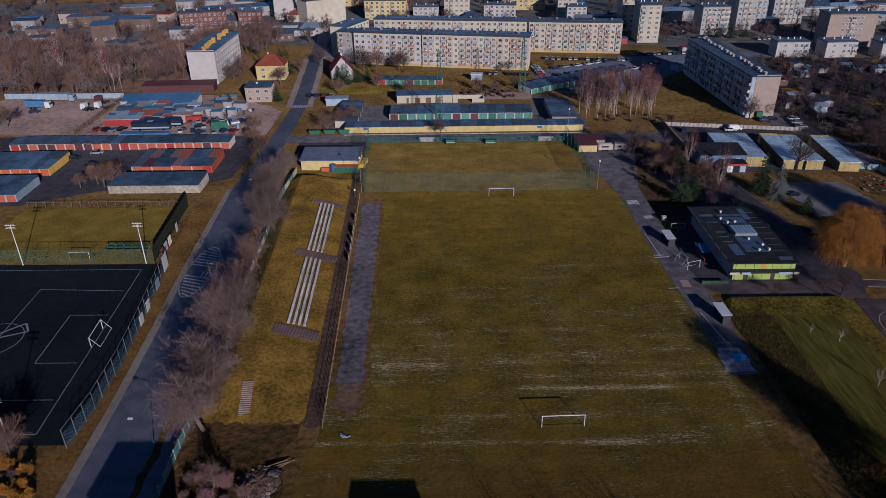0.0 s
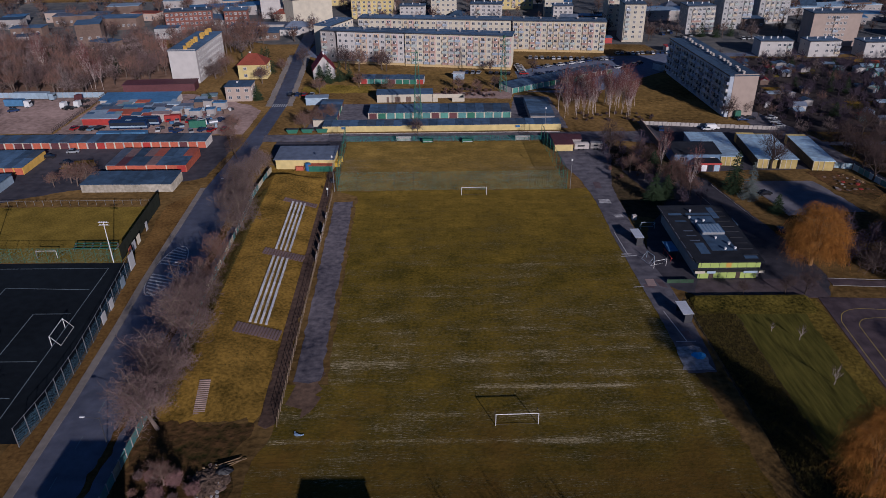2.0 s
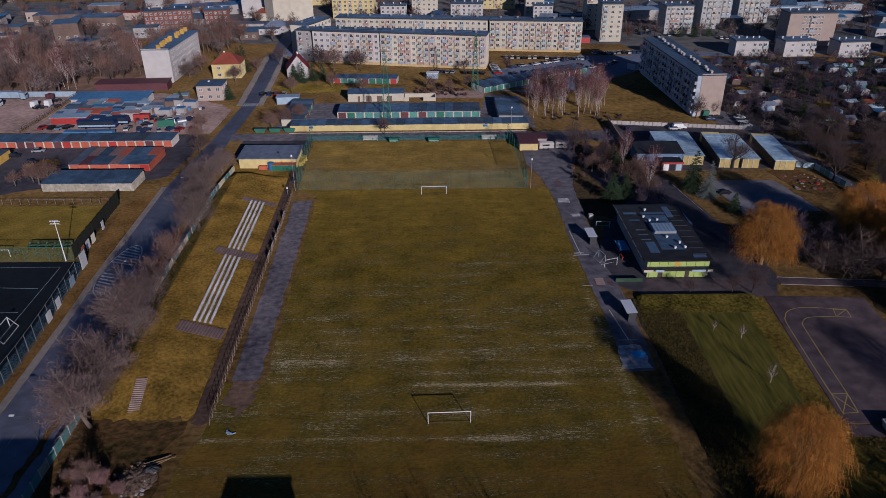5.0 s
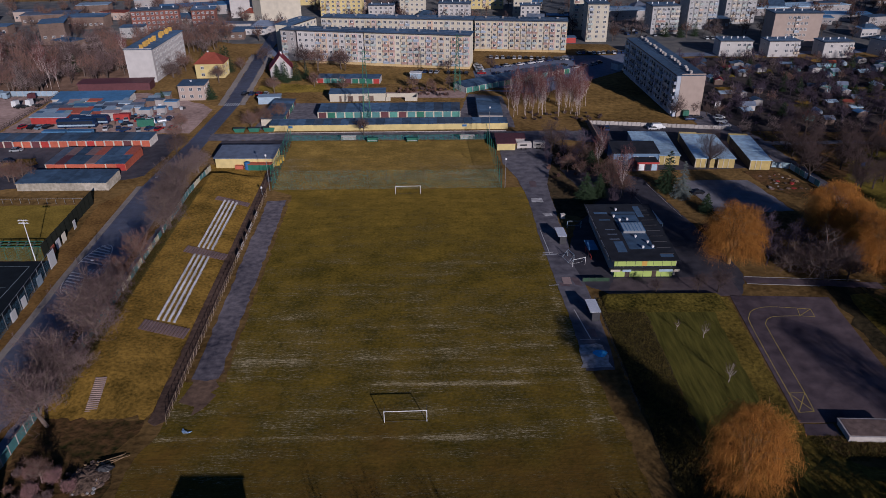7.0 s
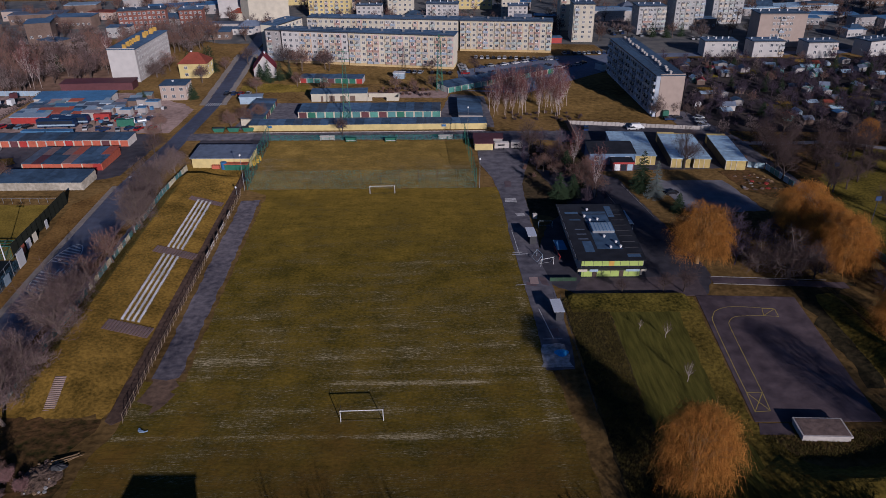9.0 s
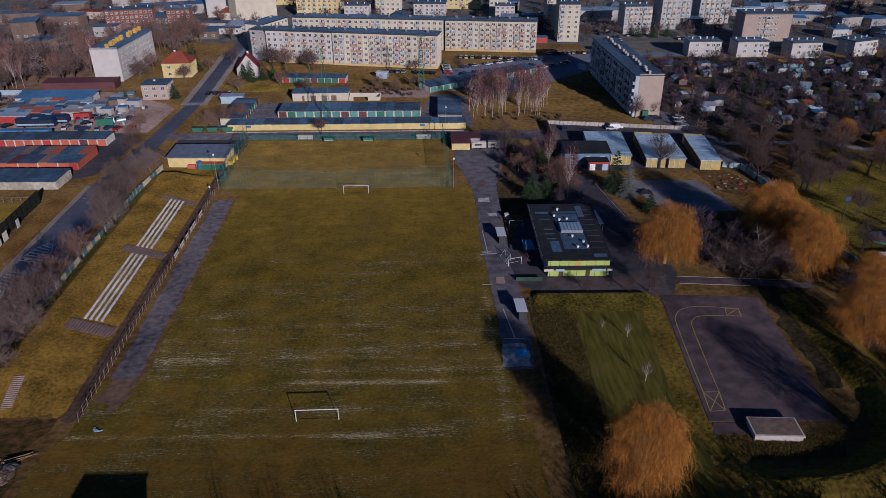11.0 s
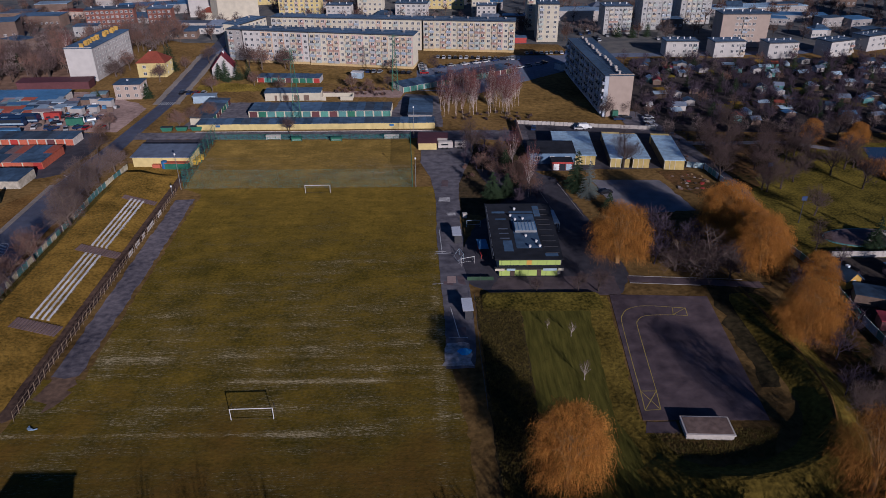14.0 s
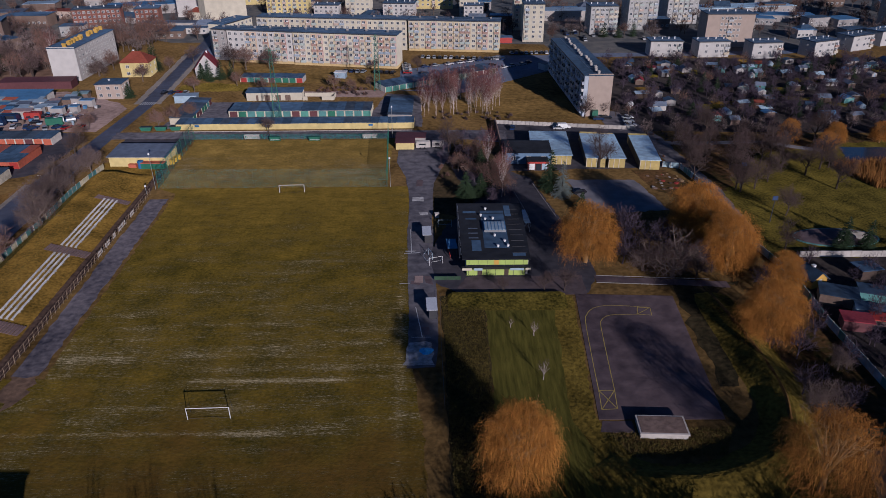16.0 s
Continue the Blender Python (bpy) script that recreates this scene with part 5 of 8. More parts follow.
for i in range(24):
    plant(SHRUB[i % 2], rnd.uniform(-42, -32) if i % 3 else rnd.uniform(-76, -66), rnd.uniform(72, 82), rnd.uniform(0.6, 1.1), "undergrowth by the road")
for i in range(16):
    plant(SHRUB[i % 2], rnd.uniform(-43.6, -41.2), rnd.uniform(98, 165), rnd.uniform(0.25, 0.45), "undergrowth below the trees")
thicket("lane_thicket", "tangle of bare purple-brown saplings by the lane", "thicket", FART + SHRUB + REDT[:1], [(rnd.uniform(60, 76), rnd.uniform(204, 232), rnd.uniform(0.4, 0.7)) for i in range(16)] + [(rnd.uniform(60, 84), rnd.uniform(178, 202), rnd.uniform(0.35, 0.6)) for i in range(8)], SHADETWIG)
thicket("bank_thicket", "undergrowth with shade-darkened twigs between willows and path", "thicket", FART + SHRUB, [(rnd.uniform(103, 134), rnd.uniform(141, 166), rnd.uniform(0.4, 0.8)) for i in range(44)] + [(rnd.uniform(124, 139), rnd.uniform(88, 135), rnd.uniform(0.4, 0.7)) for i in range(22)], SHADETWIG)
# unseen trees and a building set behind the camera, whose long shadows fall over the near turf
for i in range(20):
    plant(SHADE[i % 2], rnd.uniform(66, 108), rnd.uniform(16, 40), rnd.uniform(1.0, 1.4), "trees behind the pitch")
for x, y in ((38, 22), (45, 19), (52, 24), (60, 26), (28, 21), (84, 46), (78, 46), (86, 40), (94, 45), (104, 48)):
    plant(SHADE[x % 2] if x > 70 else BIG[x % 3], x, y, 1.25, "trees behind the pitch")
# More unseen trees, added to shade the bank and the court.
for x, y in ((127, 49), (134, 46), (141, 52), (121, 45), (131, 40), (138, 67), (142, 76), (140, 59), (146, 70)):
    plant(SHADE[x % 2], x, y, 1.2, "trees behind the court")
for x, y, s in ((22.3, 38.7, 0.98), (27.5, 37, 0.95), (31.7, 37.5, 1.02), (36.3, 36.8, 0.95), (40.1, 38.5, 1.0), (45, 36, 0.9)):
    plant(BIRCH[int(x) % 3], x, y, s * 0.87, "slender trees behind the pitch")
shed("plain low building behind the pitch", 0.5, 32, 9.5, 10, 12, 0, GREYWALL, FELT, windows=3)
shed("plain house beside the road", -40, 40, 9, 11, 12, 0, GREYWALL, FELT, windows=3)


# ---- garages ----
def garage_row(label, x, y, n, w, D, H, rz, wall, doors, roofs, blank=False, seed=1, group="garage rows", tilt=0.3, post=CREAM):
    """A terrace of lock-up garages with doors on local -y: each has its roof and its door."""
    r = random.Random(seed)
    g = thing("garage_row", label, "garage", at(x, y, 0, rz), group)
    L = n * w
    part("wall", Shape().box(0, L, 0.02, D, 0, H - 0.33 - tilt), wall, g)
    for i in range(n):
        dz = r.uniform(-0.07, 0.07)
        x0, x1 = i * w + 0.03, (i + 1) * w - 0.03
        # deep rows stand back to back, so that each has a roof of its own on either side
        runs = ((-0.35, D * 0.5 - 0.02), (D * 0.5 + 0.02, D + 0.2)) if D > 12 else ((-0.35, D + 0.2),)
        for ya, yb in runs:
            za, zb = (H - 0.3 + dz - tilt * (1 - max(0, y) / D) for y in (ya, yb))
            v = [(x0, ya, za), (x1, ya, za), (x1, yb, zb), (x0, yb, zb)]
            v += [(p[0], p[1], p[2] + 0.2) for p in v]
            part("roof_panel", Shape().add(v, [(3, 2, 1, 0), (4, 5, 6, 7), (0, 1, 5, 4), (1, 2, 6, 5), (2, 3, 7, 6), (3, 0, 4, 7)]), r.choice(roofs), g)
        if not blank:
            part("door", Shape().box(x0 + 0.25, x1 - 0.25, -0.06, 0.05, 0.05, H - 0.5 - tilt), r.choice(doors), g)
            if i % 2 == 0:
                part("pilaster", Shape().box(x0 - 0.17, x0 + 0.17, -0.12, 0.06, 0, H - 0.38 - tilt), post, g)
    return g


RED = [ORANGERED, ORANGERED, REDPAINT, MAROON, ORANGERED]
GRN = [GREENPAINT, TEAL, mat("sea_green_paint", (0.10, 0.30, 0.24), 0.7, 0.2), MAROON, GREENPAINT, TEAL]
DARKROOF = [FELT, FELT, FELT, mat("grey_blue_roofing_felt", (0.085, 0.115, 0.155), 0.8, 0.35, 0.5, 0.2, rand=0.2)]
REDROOF = [FELT2, MAROON, FELT, ORANGERED, FELT, mat("pinkish_roof_sheet", (0.30, 0.19, 0.17), 0.8, 0.25)]
garage_row("long row of red-doored lock-up garages", -152, 233, 24, 3.2, 7, 3.0, 0, PALECONC, RED + [MAROON, ORANGERED], DARKROOF, seed=1)
garage_row("red garage row with patchwork roof", -100.5, 210.5, 8, 3.2, 14.5, 3.0, 0, ORANGERED, [ORANGERED, REDPAINT, ORANGERED], REDROOF, seed=2)
garage_row("garage row with a pale blank back wall", -101.5, 194.5, 9, 3.05, 9.5, 3.2, 0, mat("stained_cream_render", (0.42, 0.37, 0.28), 0.9, 0.4, 0.9, 0.2, col2=(0.58, 0.52, 0.42)), RED, [FELT], blank=True, seed=3)
garage_row("red garage row with ochre end wall", -151, 209, 8, 3.05, 15, 3.0, 1, OCHRE, RED, DARKROOF, seed=4)
garage_row("red garage row with pale blue end wall", -151, 188.5, 8, 3.1, 14, 3.0, 1, BLUESHEET, RED, DARKROOF, seed=5)
garage_row("green-doored garage row beside the yard", -21.5, 264, 16, 3.45, 10, 3.0, 0, CREAM, GRN, DARKROOF, seed=6)
garage_row("low garage row with a long yellow back wall", -37, 248.4, 27, 3.25, 5.5, 2.9, 0.4, YELLOW, GRN, DARKROOF, blank=True, seed=7)
garage_row("dark-roofed garage row seen from its end", -33.5, 255, 8, 3.4, 8, 3.0, 90, CREAM, GRN, DARKROOF, seed=8)
garage_row("green-doored garages along the car park", 37, 297.5, 17, 3.5, 9, 3.0, 33, WHITE, GRN, DARKROOF, seed=9)
garage_row("dark garage row by the corner", 49.5, 258, 8, 3.2, 9, 2.8, 90, GREYWALL, GRN, DARKROOF, seed=10)
garage_row("grey garages with green doors before the house", -30, 316, 9, 3.2, 6, 2.9, -4, GREYWALL, GRN + [MAROON, REDPAINT], DARKROOF, seed=11)
for i, (x, y) in enumerate(((-30, 248.2), (-4, 248.35), (34, 248.6))):
    whole("wall_sign", Shape().box(0, 1.6, -0.08, 0, 1.2, 2.0), BLUEPAINT, "small blue sign on a yellow wall", "sign", at(x, y, 0), "wall signs")

# depot on the right: three long sheds with pale corrugated roofs, a blue-grey hall with a red porch
DEPOTYELLOW = mat("dull_yellow_render", (0.54, 0.42, 0.16), 0.9, 0.25, 0.6, 0.1)


def depot(label, x, y, w, L, rz, wall=DEPOTYELLOW):
    d = thing("depot_shed", label, "shed", at(x, y, 0, rz), "depot sheds")
    part("wall", Shape().box(0, w, 0, L, 0, 3.1), wall, d)
    for i in range(int(L / 3)):
        part("roof_sheet", Shape().box(-0.3, w + 0.3, i * 3.0 - 0.3, i * 3.0 + 2.66, 3.12 + 0.02 * (i % 2), 3.26 + 0.02 * (i % 2)), ROOFSHEET, d)
    for i in range(int(L / 2.9)):
        part("door", Shape().box(-0.07, 0.02, 0.35 + i * 2.9, 3.05 + i * 2.9, 0.05, 2.85), DARKMETAL, d)
    for i in range(int(w / 1.6)):
        part("pilaster", Shape().box(i * 1.6, i * 1.6 + 0.2, -0.12, 0.02, 0, 3.05), CREAM, d)
    return d


depot("long yellow shed with pale corrugated roof", 96.2, 211.6, 6.4, 24, -4)
depot("long yellow shed with pale corrugated roof", 107, 209, 6, 26, -5)
depot("long yellow shed with pale corrugated roof", 114.0, 208.4, 5.2, 25, -3)
depot("long yellow shed with pale corrugated roof", 123.6, 206.8, 6.2, 26, -5)
shed("low shed with a pale metal roof", 91, 224, 6, 11.5, 3, -4, GREYWALL, ROOFSHEET)
hall = shed("blue-grey hall with a dark pitched roof", 81.5, 212, 14.5, 9, 4.6, -1, BLUEWALL, BLACKFELT, windows=3, tilt=0.8)
porch = thing("porch", "red-trimmed glazed entrance porch", "porch", at(88, 206.6, 0, -1))
part("wall", Shape().box(0, 6.5, 0, 4.6, 0, 2.6), MAROON, porch)
part("roof", Shape().box(-0.2, 6.7, -0.2, 4.7, 2.62, 2.85), BLACKFELT, porch)
part("fascia", Shape().box(-0.24, 6.74, -0.28, -0.2, 2.3, 2.9), REDPAINT, porch, "bright red fascia")
for i in range(3):
    part("glazing", Shape().box(0.5 + i * 2, 2.2 + i * 2, -0.06, 0.02, 0.1, 2.2), (WHITEPAINT, GLASS, BLUESHEET)[i], porch)
yw = Shape()
for i in range(32):
    x0, x1 = 81.3 + i * 1.58, 81.3 + (i + 1) * 1.58 - 0.03
    yw.box(x0, x1, 253.6 - i * 0.26, 253.9 - i * 0.26, 0, 1.35 + 0.04 * (i % 3))
whole("depot_wall", yw, PALECONC, "pale concrete panel wall behind the depot", "wall", kind="structure")
whole("depot_side_wall", Shape().box(80.9, 81.25, 229, 253.5, 0, 2.3), BROWNBRICK, "brown brick side wall of the depot", "wall", kind="structure")

# ---- clubhouse ----
club = thing("clubhouse", "low clubhouse with lime front and dark flat roof", "building", at(65.6, 140.6, 0, 0))
part("wall", Shape().box(0.4, 15, 0.6, 30, 0, 4.2), GREYWALL, club)
part("lower_storey", Shape().box(0.6, 14.2, 0, 1.0, 0, 1.7), LIME, club, "lime green rendered lower band")
part("upper_band", Shape().box(0.5, 14.8, 0.3, 0.7, 2.7, 4.3), LIME, club, "lime green rendered upper band")
part("window_band", Shape().box(0.4, 15, 0.4, 0.7, 1.75, 2.65), GLASS, club, "dark ribbon window")
part("canopy", Shape().box(-0.6, 15.6, -0.9, 0.35, 2.1, 2.25), DARKMETAL, club, "thin dark canopy with posters")
part("roof", Shape().prism([(-0.5, -0.4), (15.3, -0.4), (16.2, 30.6), (-1.2, 30.6)], 4.35, 4.65), BLACKFELT, club)
part("roof_patch", Shape().box(5.0, 11, 5, 24, 4.66, 4.7), FELT, club, "paler patched felt")
for i in range(9):
    part("felt_seam", Shape().box(11.6, 14.8, 2.6 + i * 3, 2.75 + i * 3, 4.66, 4.74), DARKMETAL, club)
for i in range(3):
    part("puddle_stain", Shape().box(1.4, 3.8, 10 + i * 2.6, 10.5 + i * 2.6, 4.655, 4.67), FELT2, club, "pale patch on the felt")
for x, y, w, d in ((0.4, 24.5, 3.4, 1.1), (1.0, 20.6, 2.8, 0.8), (11.3, 22.5, 1.6, 6.5), (2.0, 3.5, 2.2, 5.5), (11.4, 1.0, 3.0, 1.4), (4.9, 24.6, 6.2, 1.2)):
    part("felt_strip", Shape().box(x, x + w, y, y + d, 4.66, 4.685), FELT, club, "strip of newer felt")
for i in range(6):
    part("roof_pipe", Shape().tube((-0.75 - 0.02 * i, 1.5 + i * 4.8, 4.72), (-0.8 - 0.02 * i, 4.9 + i * 4.8, 4.72), 0.07, 0.07, 6), STEEL, club)
sk = part("skylight", Shape().box(5.4, 10.8, 13.2, 18, 4.66, 5.3), STEEL, club, "ribbed blue-grey skylight")
for i in range(7):
    part("glazing_bar", Shape().box(5.45 + i * 0.87, 5.6 + i * 0.87, 13.1, 18.1, 5.3, 5.42), BLUEROOF, sk)
part("light_panel", Shape().box(5.5, 10.7, 13.3, 17.9, 5.3, 5.36), BLUESHEET, sk, "pale ribbed glazing")
for x, y in ((5.0, 22.5), (6.4, 26.5), (6.0, 20.2), (8.0, 20.6), (7.8, 11), (8.2, 5.4), (10.6, 5.6), (10, 8)):
    part("roof_vent", Shape().tube((x, y, 4.65), (x, y, 5.0), 0.2, 0.2, 8).tube((x, y, 5.0), (x, y, 5.3), 0.36, 0.3, 8), WHITEPAINT, club)
for i in range(7):
    part("window_post", Shape().box(0.5 + i * 2.2, 0.60 + i * 2.2, 0.35, 0.42, 1.75, 2.65), DARKMETAL, club)
    part("panel_joint", Shape().box(1.1 + i * 2.1, 1.17 + i * 2.1, 0.27, 0.31, 2.72, 4.28), DARKMETAL, club)
    part("panel_joint", Shape().box(1.0 + i * 2.1, 1.08 + i * 2.1, -0.03, 0.02, 0.05, 1.68), DARKMETAL, club)
part("facade_panel", Shape().box(6.9, 8.1, 0.26, 0.32, 2.75, 4.25), OCHRE, club, "pale orange panel")
for x in (3.2, 9.4):
    part("door", Shape().box(x, x + 1.0, -0.05, 0.02, 0.03, 1.66), DARKWOOD, club)
for x, w, c in ((-0.5, 2.2, CREAM), (2.2, 2.0, BLUESHEET), (10.6, 3.2, BLUESHEET), (14.2, 1.2, CREAM)):
    part("sign_board", Shape().box(x, x + w, -1.0, -0.92, 1.9, 2.5), c, club, "faded sign board")
part("parapet", Shape().box(-1.2, -0.95, 0, 30.4, 4.66, 4.85), DARKMETAL, club)
lean = thing("awning", "blue sheet awning on posts by the clubhouse", "awning", at(61.8, 149.6, 0, 2))
for x, y in ((0.1, 0.1), (2.3, 0.1), (2.1, 4.3), (0.0, 4.3)):
    part("post", Shape().tube((x, y, 0), (x, y, 2.4), 0.05, 0.05, 6), DARKMETAL, lean)
part("sheet", Shape().add([(0, 0, 2.42), (2.5, 0, 2.42), (2.2, 4.5, 2.75), (-0.2, 4.5, 2.75), (0, 0, 2.36), (2.5, 0, 2.36), (2.2, 4.5, 2.69), (-0.2, 4.5, 2.69)], [(0, 1, 2, 3), (7, 6, 5, 4), (0, 4, 5, 1), (1, 5, 6, 2), (2, 6, 7, 3), (3, 7, 4, 0)]), BLUEROOF, lean, "faded blue sheet")
for i in range(4):
    whole("canopy_panel", Shape().box(0, 1.5, 0, 1.9, 2.6, 2.7).box(0.05, 0.12, 0.05, 0.12, 0, 2.6).box(1.38, 1.45, 0.05, 0.12, 0, 2.6), BLUESHEET, "pale glazed canopy panel on posts", "canopy", at(82.2 - i * 0.15, 163 + i * 2.1, 0, 2), "canopy panels")


hedge = thing("fence", "low green mesh fence at the end of the clubhouse", "fence", at(58.6, 138.6))
for i in range(4):
    part("fence_panel", Shape().box(i * 1.55, i * 1.55 + 1.5, -0.03, 0.03, 0.05, 1.0), mat("dull_green_mesh", (0.045, 0.085, 0.05), 0.9, 0.3) if i == 0 else bpy.data.materials["dull_green_mesh"], hedge)
    part("post", Shape().tube((i * 1.55 - 0.02, 0, 0), (i * 1.55 - 0.02, 0, 1.15), 0.05, 0.05, 6), DARKMETAL, hedge)
whole("refuse_bin", Shape().box(-0.55, 0.55, -0.5, 0.5, 0, 1.2).box(-0.6, 0.6, -0.55, 0.55, 1.2, 1.32), PALECONC, "pale grey refuse bin beside the path", "bin", at(59.2, 172.4, 0, 8))

# ---- the sports ground ----
def goal(label, x, y, rz, w=7.32, h=2.44, depth=2.0, paint=WHITEPAINT, r=0.07, frame_only=True):
    g = thing("football_goal", label, "goal", at(x, y, 0, rz), "football goals")
    for sx in (-1, 1):
        part("post", Shape().tube((sx * w / 2, 0, 0), (sx * w / 2, 0, h), r, r, 8), paint, g)
    part("crossbar", Shape().tube((-w / 2 - r, 0, h), (w / 2 + r, 0, h), r, r, 8), paint, g)
    if not frame_only:
        for sx in (-1, 1):
            part("stay", Shape().tube((sx * w / 2, 0, h), (sx * w / 2, depth, 0.03), r * 0.6, r * 0.6, 6), paint, g)
        part("ground_bar", Shape().tube((-w / 2, depth, 0.05), (w / 2, depth, 0.05), r * 0.6, r * 0.6, 6), paint, g)
    else:
        for sx in (-1, 1):
            part("stay", Shape().tube((sx * w / 2, 0, h), (sx * w / 2, 1.6, h - 0.05), 0.025, 0.025, 5).tube((sx * w / 2, 1.6, h - 0.05), (sx * w / 2, 1.9, 0), 0.025, 0.025, 5), DARKMETAL, g)
        part("ground_bar", Shape().tube((-w / 2, 0.02, 0.2), (w / 2, 0.02, 0.2), 0.02, 0.02, 5), DARKMETAL, g)
    return g


goal("white football goal without a net, near end", 19.7, 92, 2, frame_only=True)
goal("white football goal without a net, far end", 16.3, 190, 2, frame_only=True)
goal("small white goal on the fenced field", -91.5, 153.5, 0, 5, 2)
goal("white goal on the dark artificial turf", -72.4, 119.5, -86, 6.6, 2.3, 1.8, frame_only=False)
goal("pale training goal stored beside the clubhouse", 59, 146, 20, 3.4, 2.0, 1.4, r=0.05, frame_only=False)
goal("pale training goal stored beside the clubhouse", 57.6, 149.5, 110, 3.0, 1.9, 1.4, BLUESHEET, r=0.05, frame_only=False)
goal("pale training goal on the yard", 61.3, 166.5, 0, 3.6, 2.0, 1.4, BLUESHEET, r=0.05, frame_only=False)
rg = thing("red_barrier", "leaning red steel frame", "barrier", at(62.5, 148.5, 0, 100))
part("rail", Shape().tube((0, 0, 1.0), (4.5, 0, 1.5), 0.12, 0.12, 6), REDPAINT, rg)
for x in (0.3, 4.2):
    part("leg", Shape().tube((x, 0, 0), (x, 0, 1.1 + x * 0.08), 0.06, 0.06, 6), REDPAINT, rg)

# terraces on the bank: two fields of four plank benches, with timber steps between
BENCH_PLANK = Shape().box(-0.115, 0.115, 0, 3.98, 0.0, 0.09).mesh("plank", WOOD)
BENCH_FOOT = Shape().box(-0.22, 0.22, -0.09, 0.09, -0.6, 0.0).mesh("foot", CONCRETE)


def terrace(y0, y1, x_top):
    for k in range(4):
        n = int((y1 - y0) / 4.1)
        xa = x_top + k * 1.08 - 0.039 * (y0 - 120)
        z = bank_height(xa + 0.3, (y0 + y1) / 2)
        b = thing("terrace_bench", "long grey plank bench on the grass bank", "bench", at(xa, y0, z + 0.55, 2.1), "terrace benches")
        for i in range(n):
            part("plank", BENCH_PLANK, None, b, m=at(-0.135, i * 4.1, 0))
            part("plank", BENCH_PLANK, None, b, m=at(0.135, i * 4.1, -0.02))
            part("foot", BENCH_FOOT, None, b, m=at(0, i * 4.1 + 0.4, 0))
            part("foot", BENCH_FOOT, None, b, m=at(0, i * 4.1 + 3.4, 0))
        # The tread's dark timber colour paints in the shade between bench rows.
        part("step", Shape().box(-0.52, 0.52, 0, n * 4.1, -0.62, -0.5), DARKWOOD, b, "tread darkened for the shade between benches")


terrace(121.2, 150.3, -32.9)
terrace(153.4, 182.3, -32.9)


def stair(label, x0, y0, n, run, w, m_step=DARKWOOD, rz=0, fall=0.2, z0=None):
    st = thing("timber_steps", label, "steps", at(x0, y0, 0, rz), "steps on the bank")
    for i in range(n):
        x = i * run
        zz = bank_height(x0 + x, y0 + w / 2) if z0 is None else z0(i)
        part("tread", Shape().box(x, x + run * 0.72, 0, w, zz - 0.3, zz + 0.16), m_step, st)
    return st


BROWNSTEP = mat("brown_sleepers", (0.170, 0.118, 0.112), 0.9, 0.3, 2.0, 0.2)
stair("brown timber steps across the lower terrace end", -35.6, 117.4, 15, 0.62, 3.4, BROWNSTEP, -4)
stair("brown timber steps between the benches", -37.0, 150.4, 16, 0.62, 3.0, BROWNSTEP, -4)
stair("brown timber steps above the benches", -38.0, 181.6, 15, 0.62, 2.2, BROWNSTEP, -4)
st = thing("concrete_steps", "narrow pale steps up the end of the bank", "steps", at(-36, 94.8, 0, 4))
for i in range(18):
    part("tread", Shape().box(-1, 1, i * 0.42, i * 0.42 + 0.24, i * 0.13 - 0.3, i * 0.13 + 0.12), mat("pinkish_concrete", (0.34, 0.25, 0.21), 0.9, 0.2) if i == 0 else bpy.data.materials["pinkish_concrete"], st)
# Dark tone holds both the trodden soil and the fence's shadow.
sheet("fence_path", [(-24.9, 92.4), (-23.4, 91.6), (-22.0, 93.0), (-27.2, 210), (-29.6, 210)], 0.06, mat("soil_with_fence_shade", (0.062, 0.042, 0.036), 0.95, 0.45, 0.8, 0.5, col2=(0.120, 0.078, 0.058)), "trodden brown path below the bank, fence shadow in its tone", "path")


def post_fence(label, pts, gap, h, post_mat, rails=(), rail_mat=None, r=0.05, lean=0.0, group="", mesh=None):
    """Posts along a line, with rails between them."""
    f = thing("fence", label, "fence", at(pts[0][0], pts[0][1]), group)
    ox, oy = pts[0]
    post = Shape().tube((0, 0, -0.1), (lean, 0, h), r, r, 6).mesh("post", post_mat)
    for (x0, y0), (x1, y1) in zip(pts, pts[1:]):
        L = math.hypot(x1 - x0, y1 - y0)
        n = max(1, round(L / gap))
        for i in range(n + 1):
            part("post", post, None, f, m=at(x0 - ox + (x1 - x0) * i / n, y0 - oy + (y1 - y0) * i / n))
        for z in rails:
            part("rail", Shape().tube((x0 - ox + lean * z / h, y0 - oy, z), (x1 - ox + lean * z / h, y1 - oy, z), r * 0.7, r * 0.7, 5), rail_mat or post_mat, f)
        if mesh:
            step, mm, w, zt = mesh
            q = Shape()
            for i in range(int(L / step) + 1):
                x, y = x0 - ox + (x1 - x0) * i * step / L, y0 - oy + (y1 - y0) * i * step / L
                dx, dy = (x1 - x0) / L * w, (y1 - y0) / L * w
                q.add([(x - dx, y - dy, 0.05), (x + dx, y + dy, 0.05), (x + dx, y + dy, zt), (x - dx, y - dy, zt)], [(0, 1, 2, 3)])
            for k in range(int(zt / step)):
                z = 0.1 + k * step
                q.add([(x0 - ox, y0 - oy, z - w), (x1 - ox, y1 - oy, z - w), (x1 - ox, y1 - oy, z + w), (x0 - ox, y0 - oy, z + w)], [(0, 1, 2, 3)])
            tagged(part("mesh", q, mm, f), kind="stuff")
    return f


RUSTPOST = mat("rusty_pale_steel", (0.30, 0.22, 0.15), 0.8, 0.3, 2.0, 0.1)
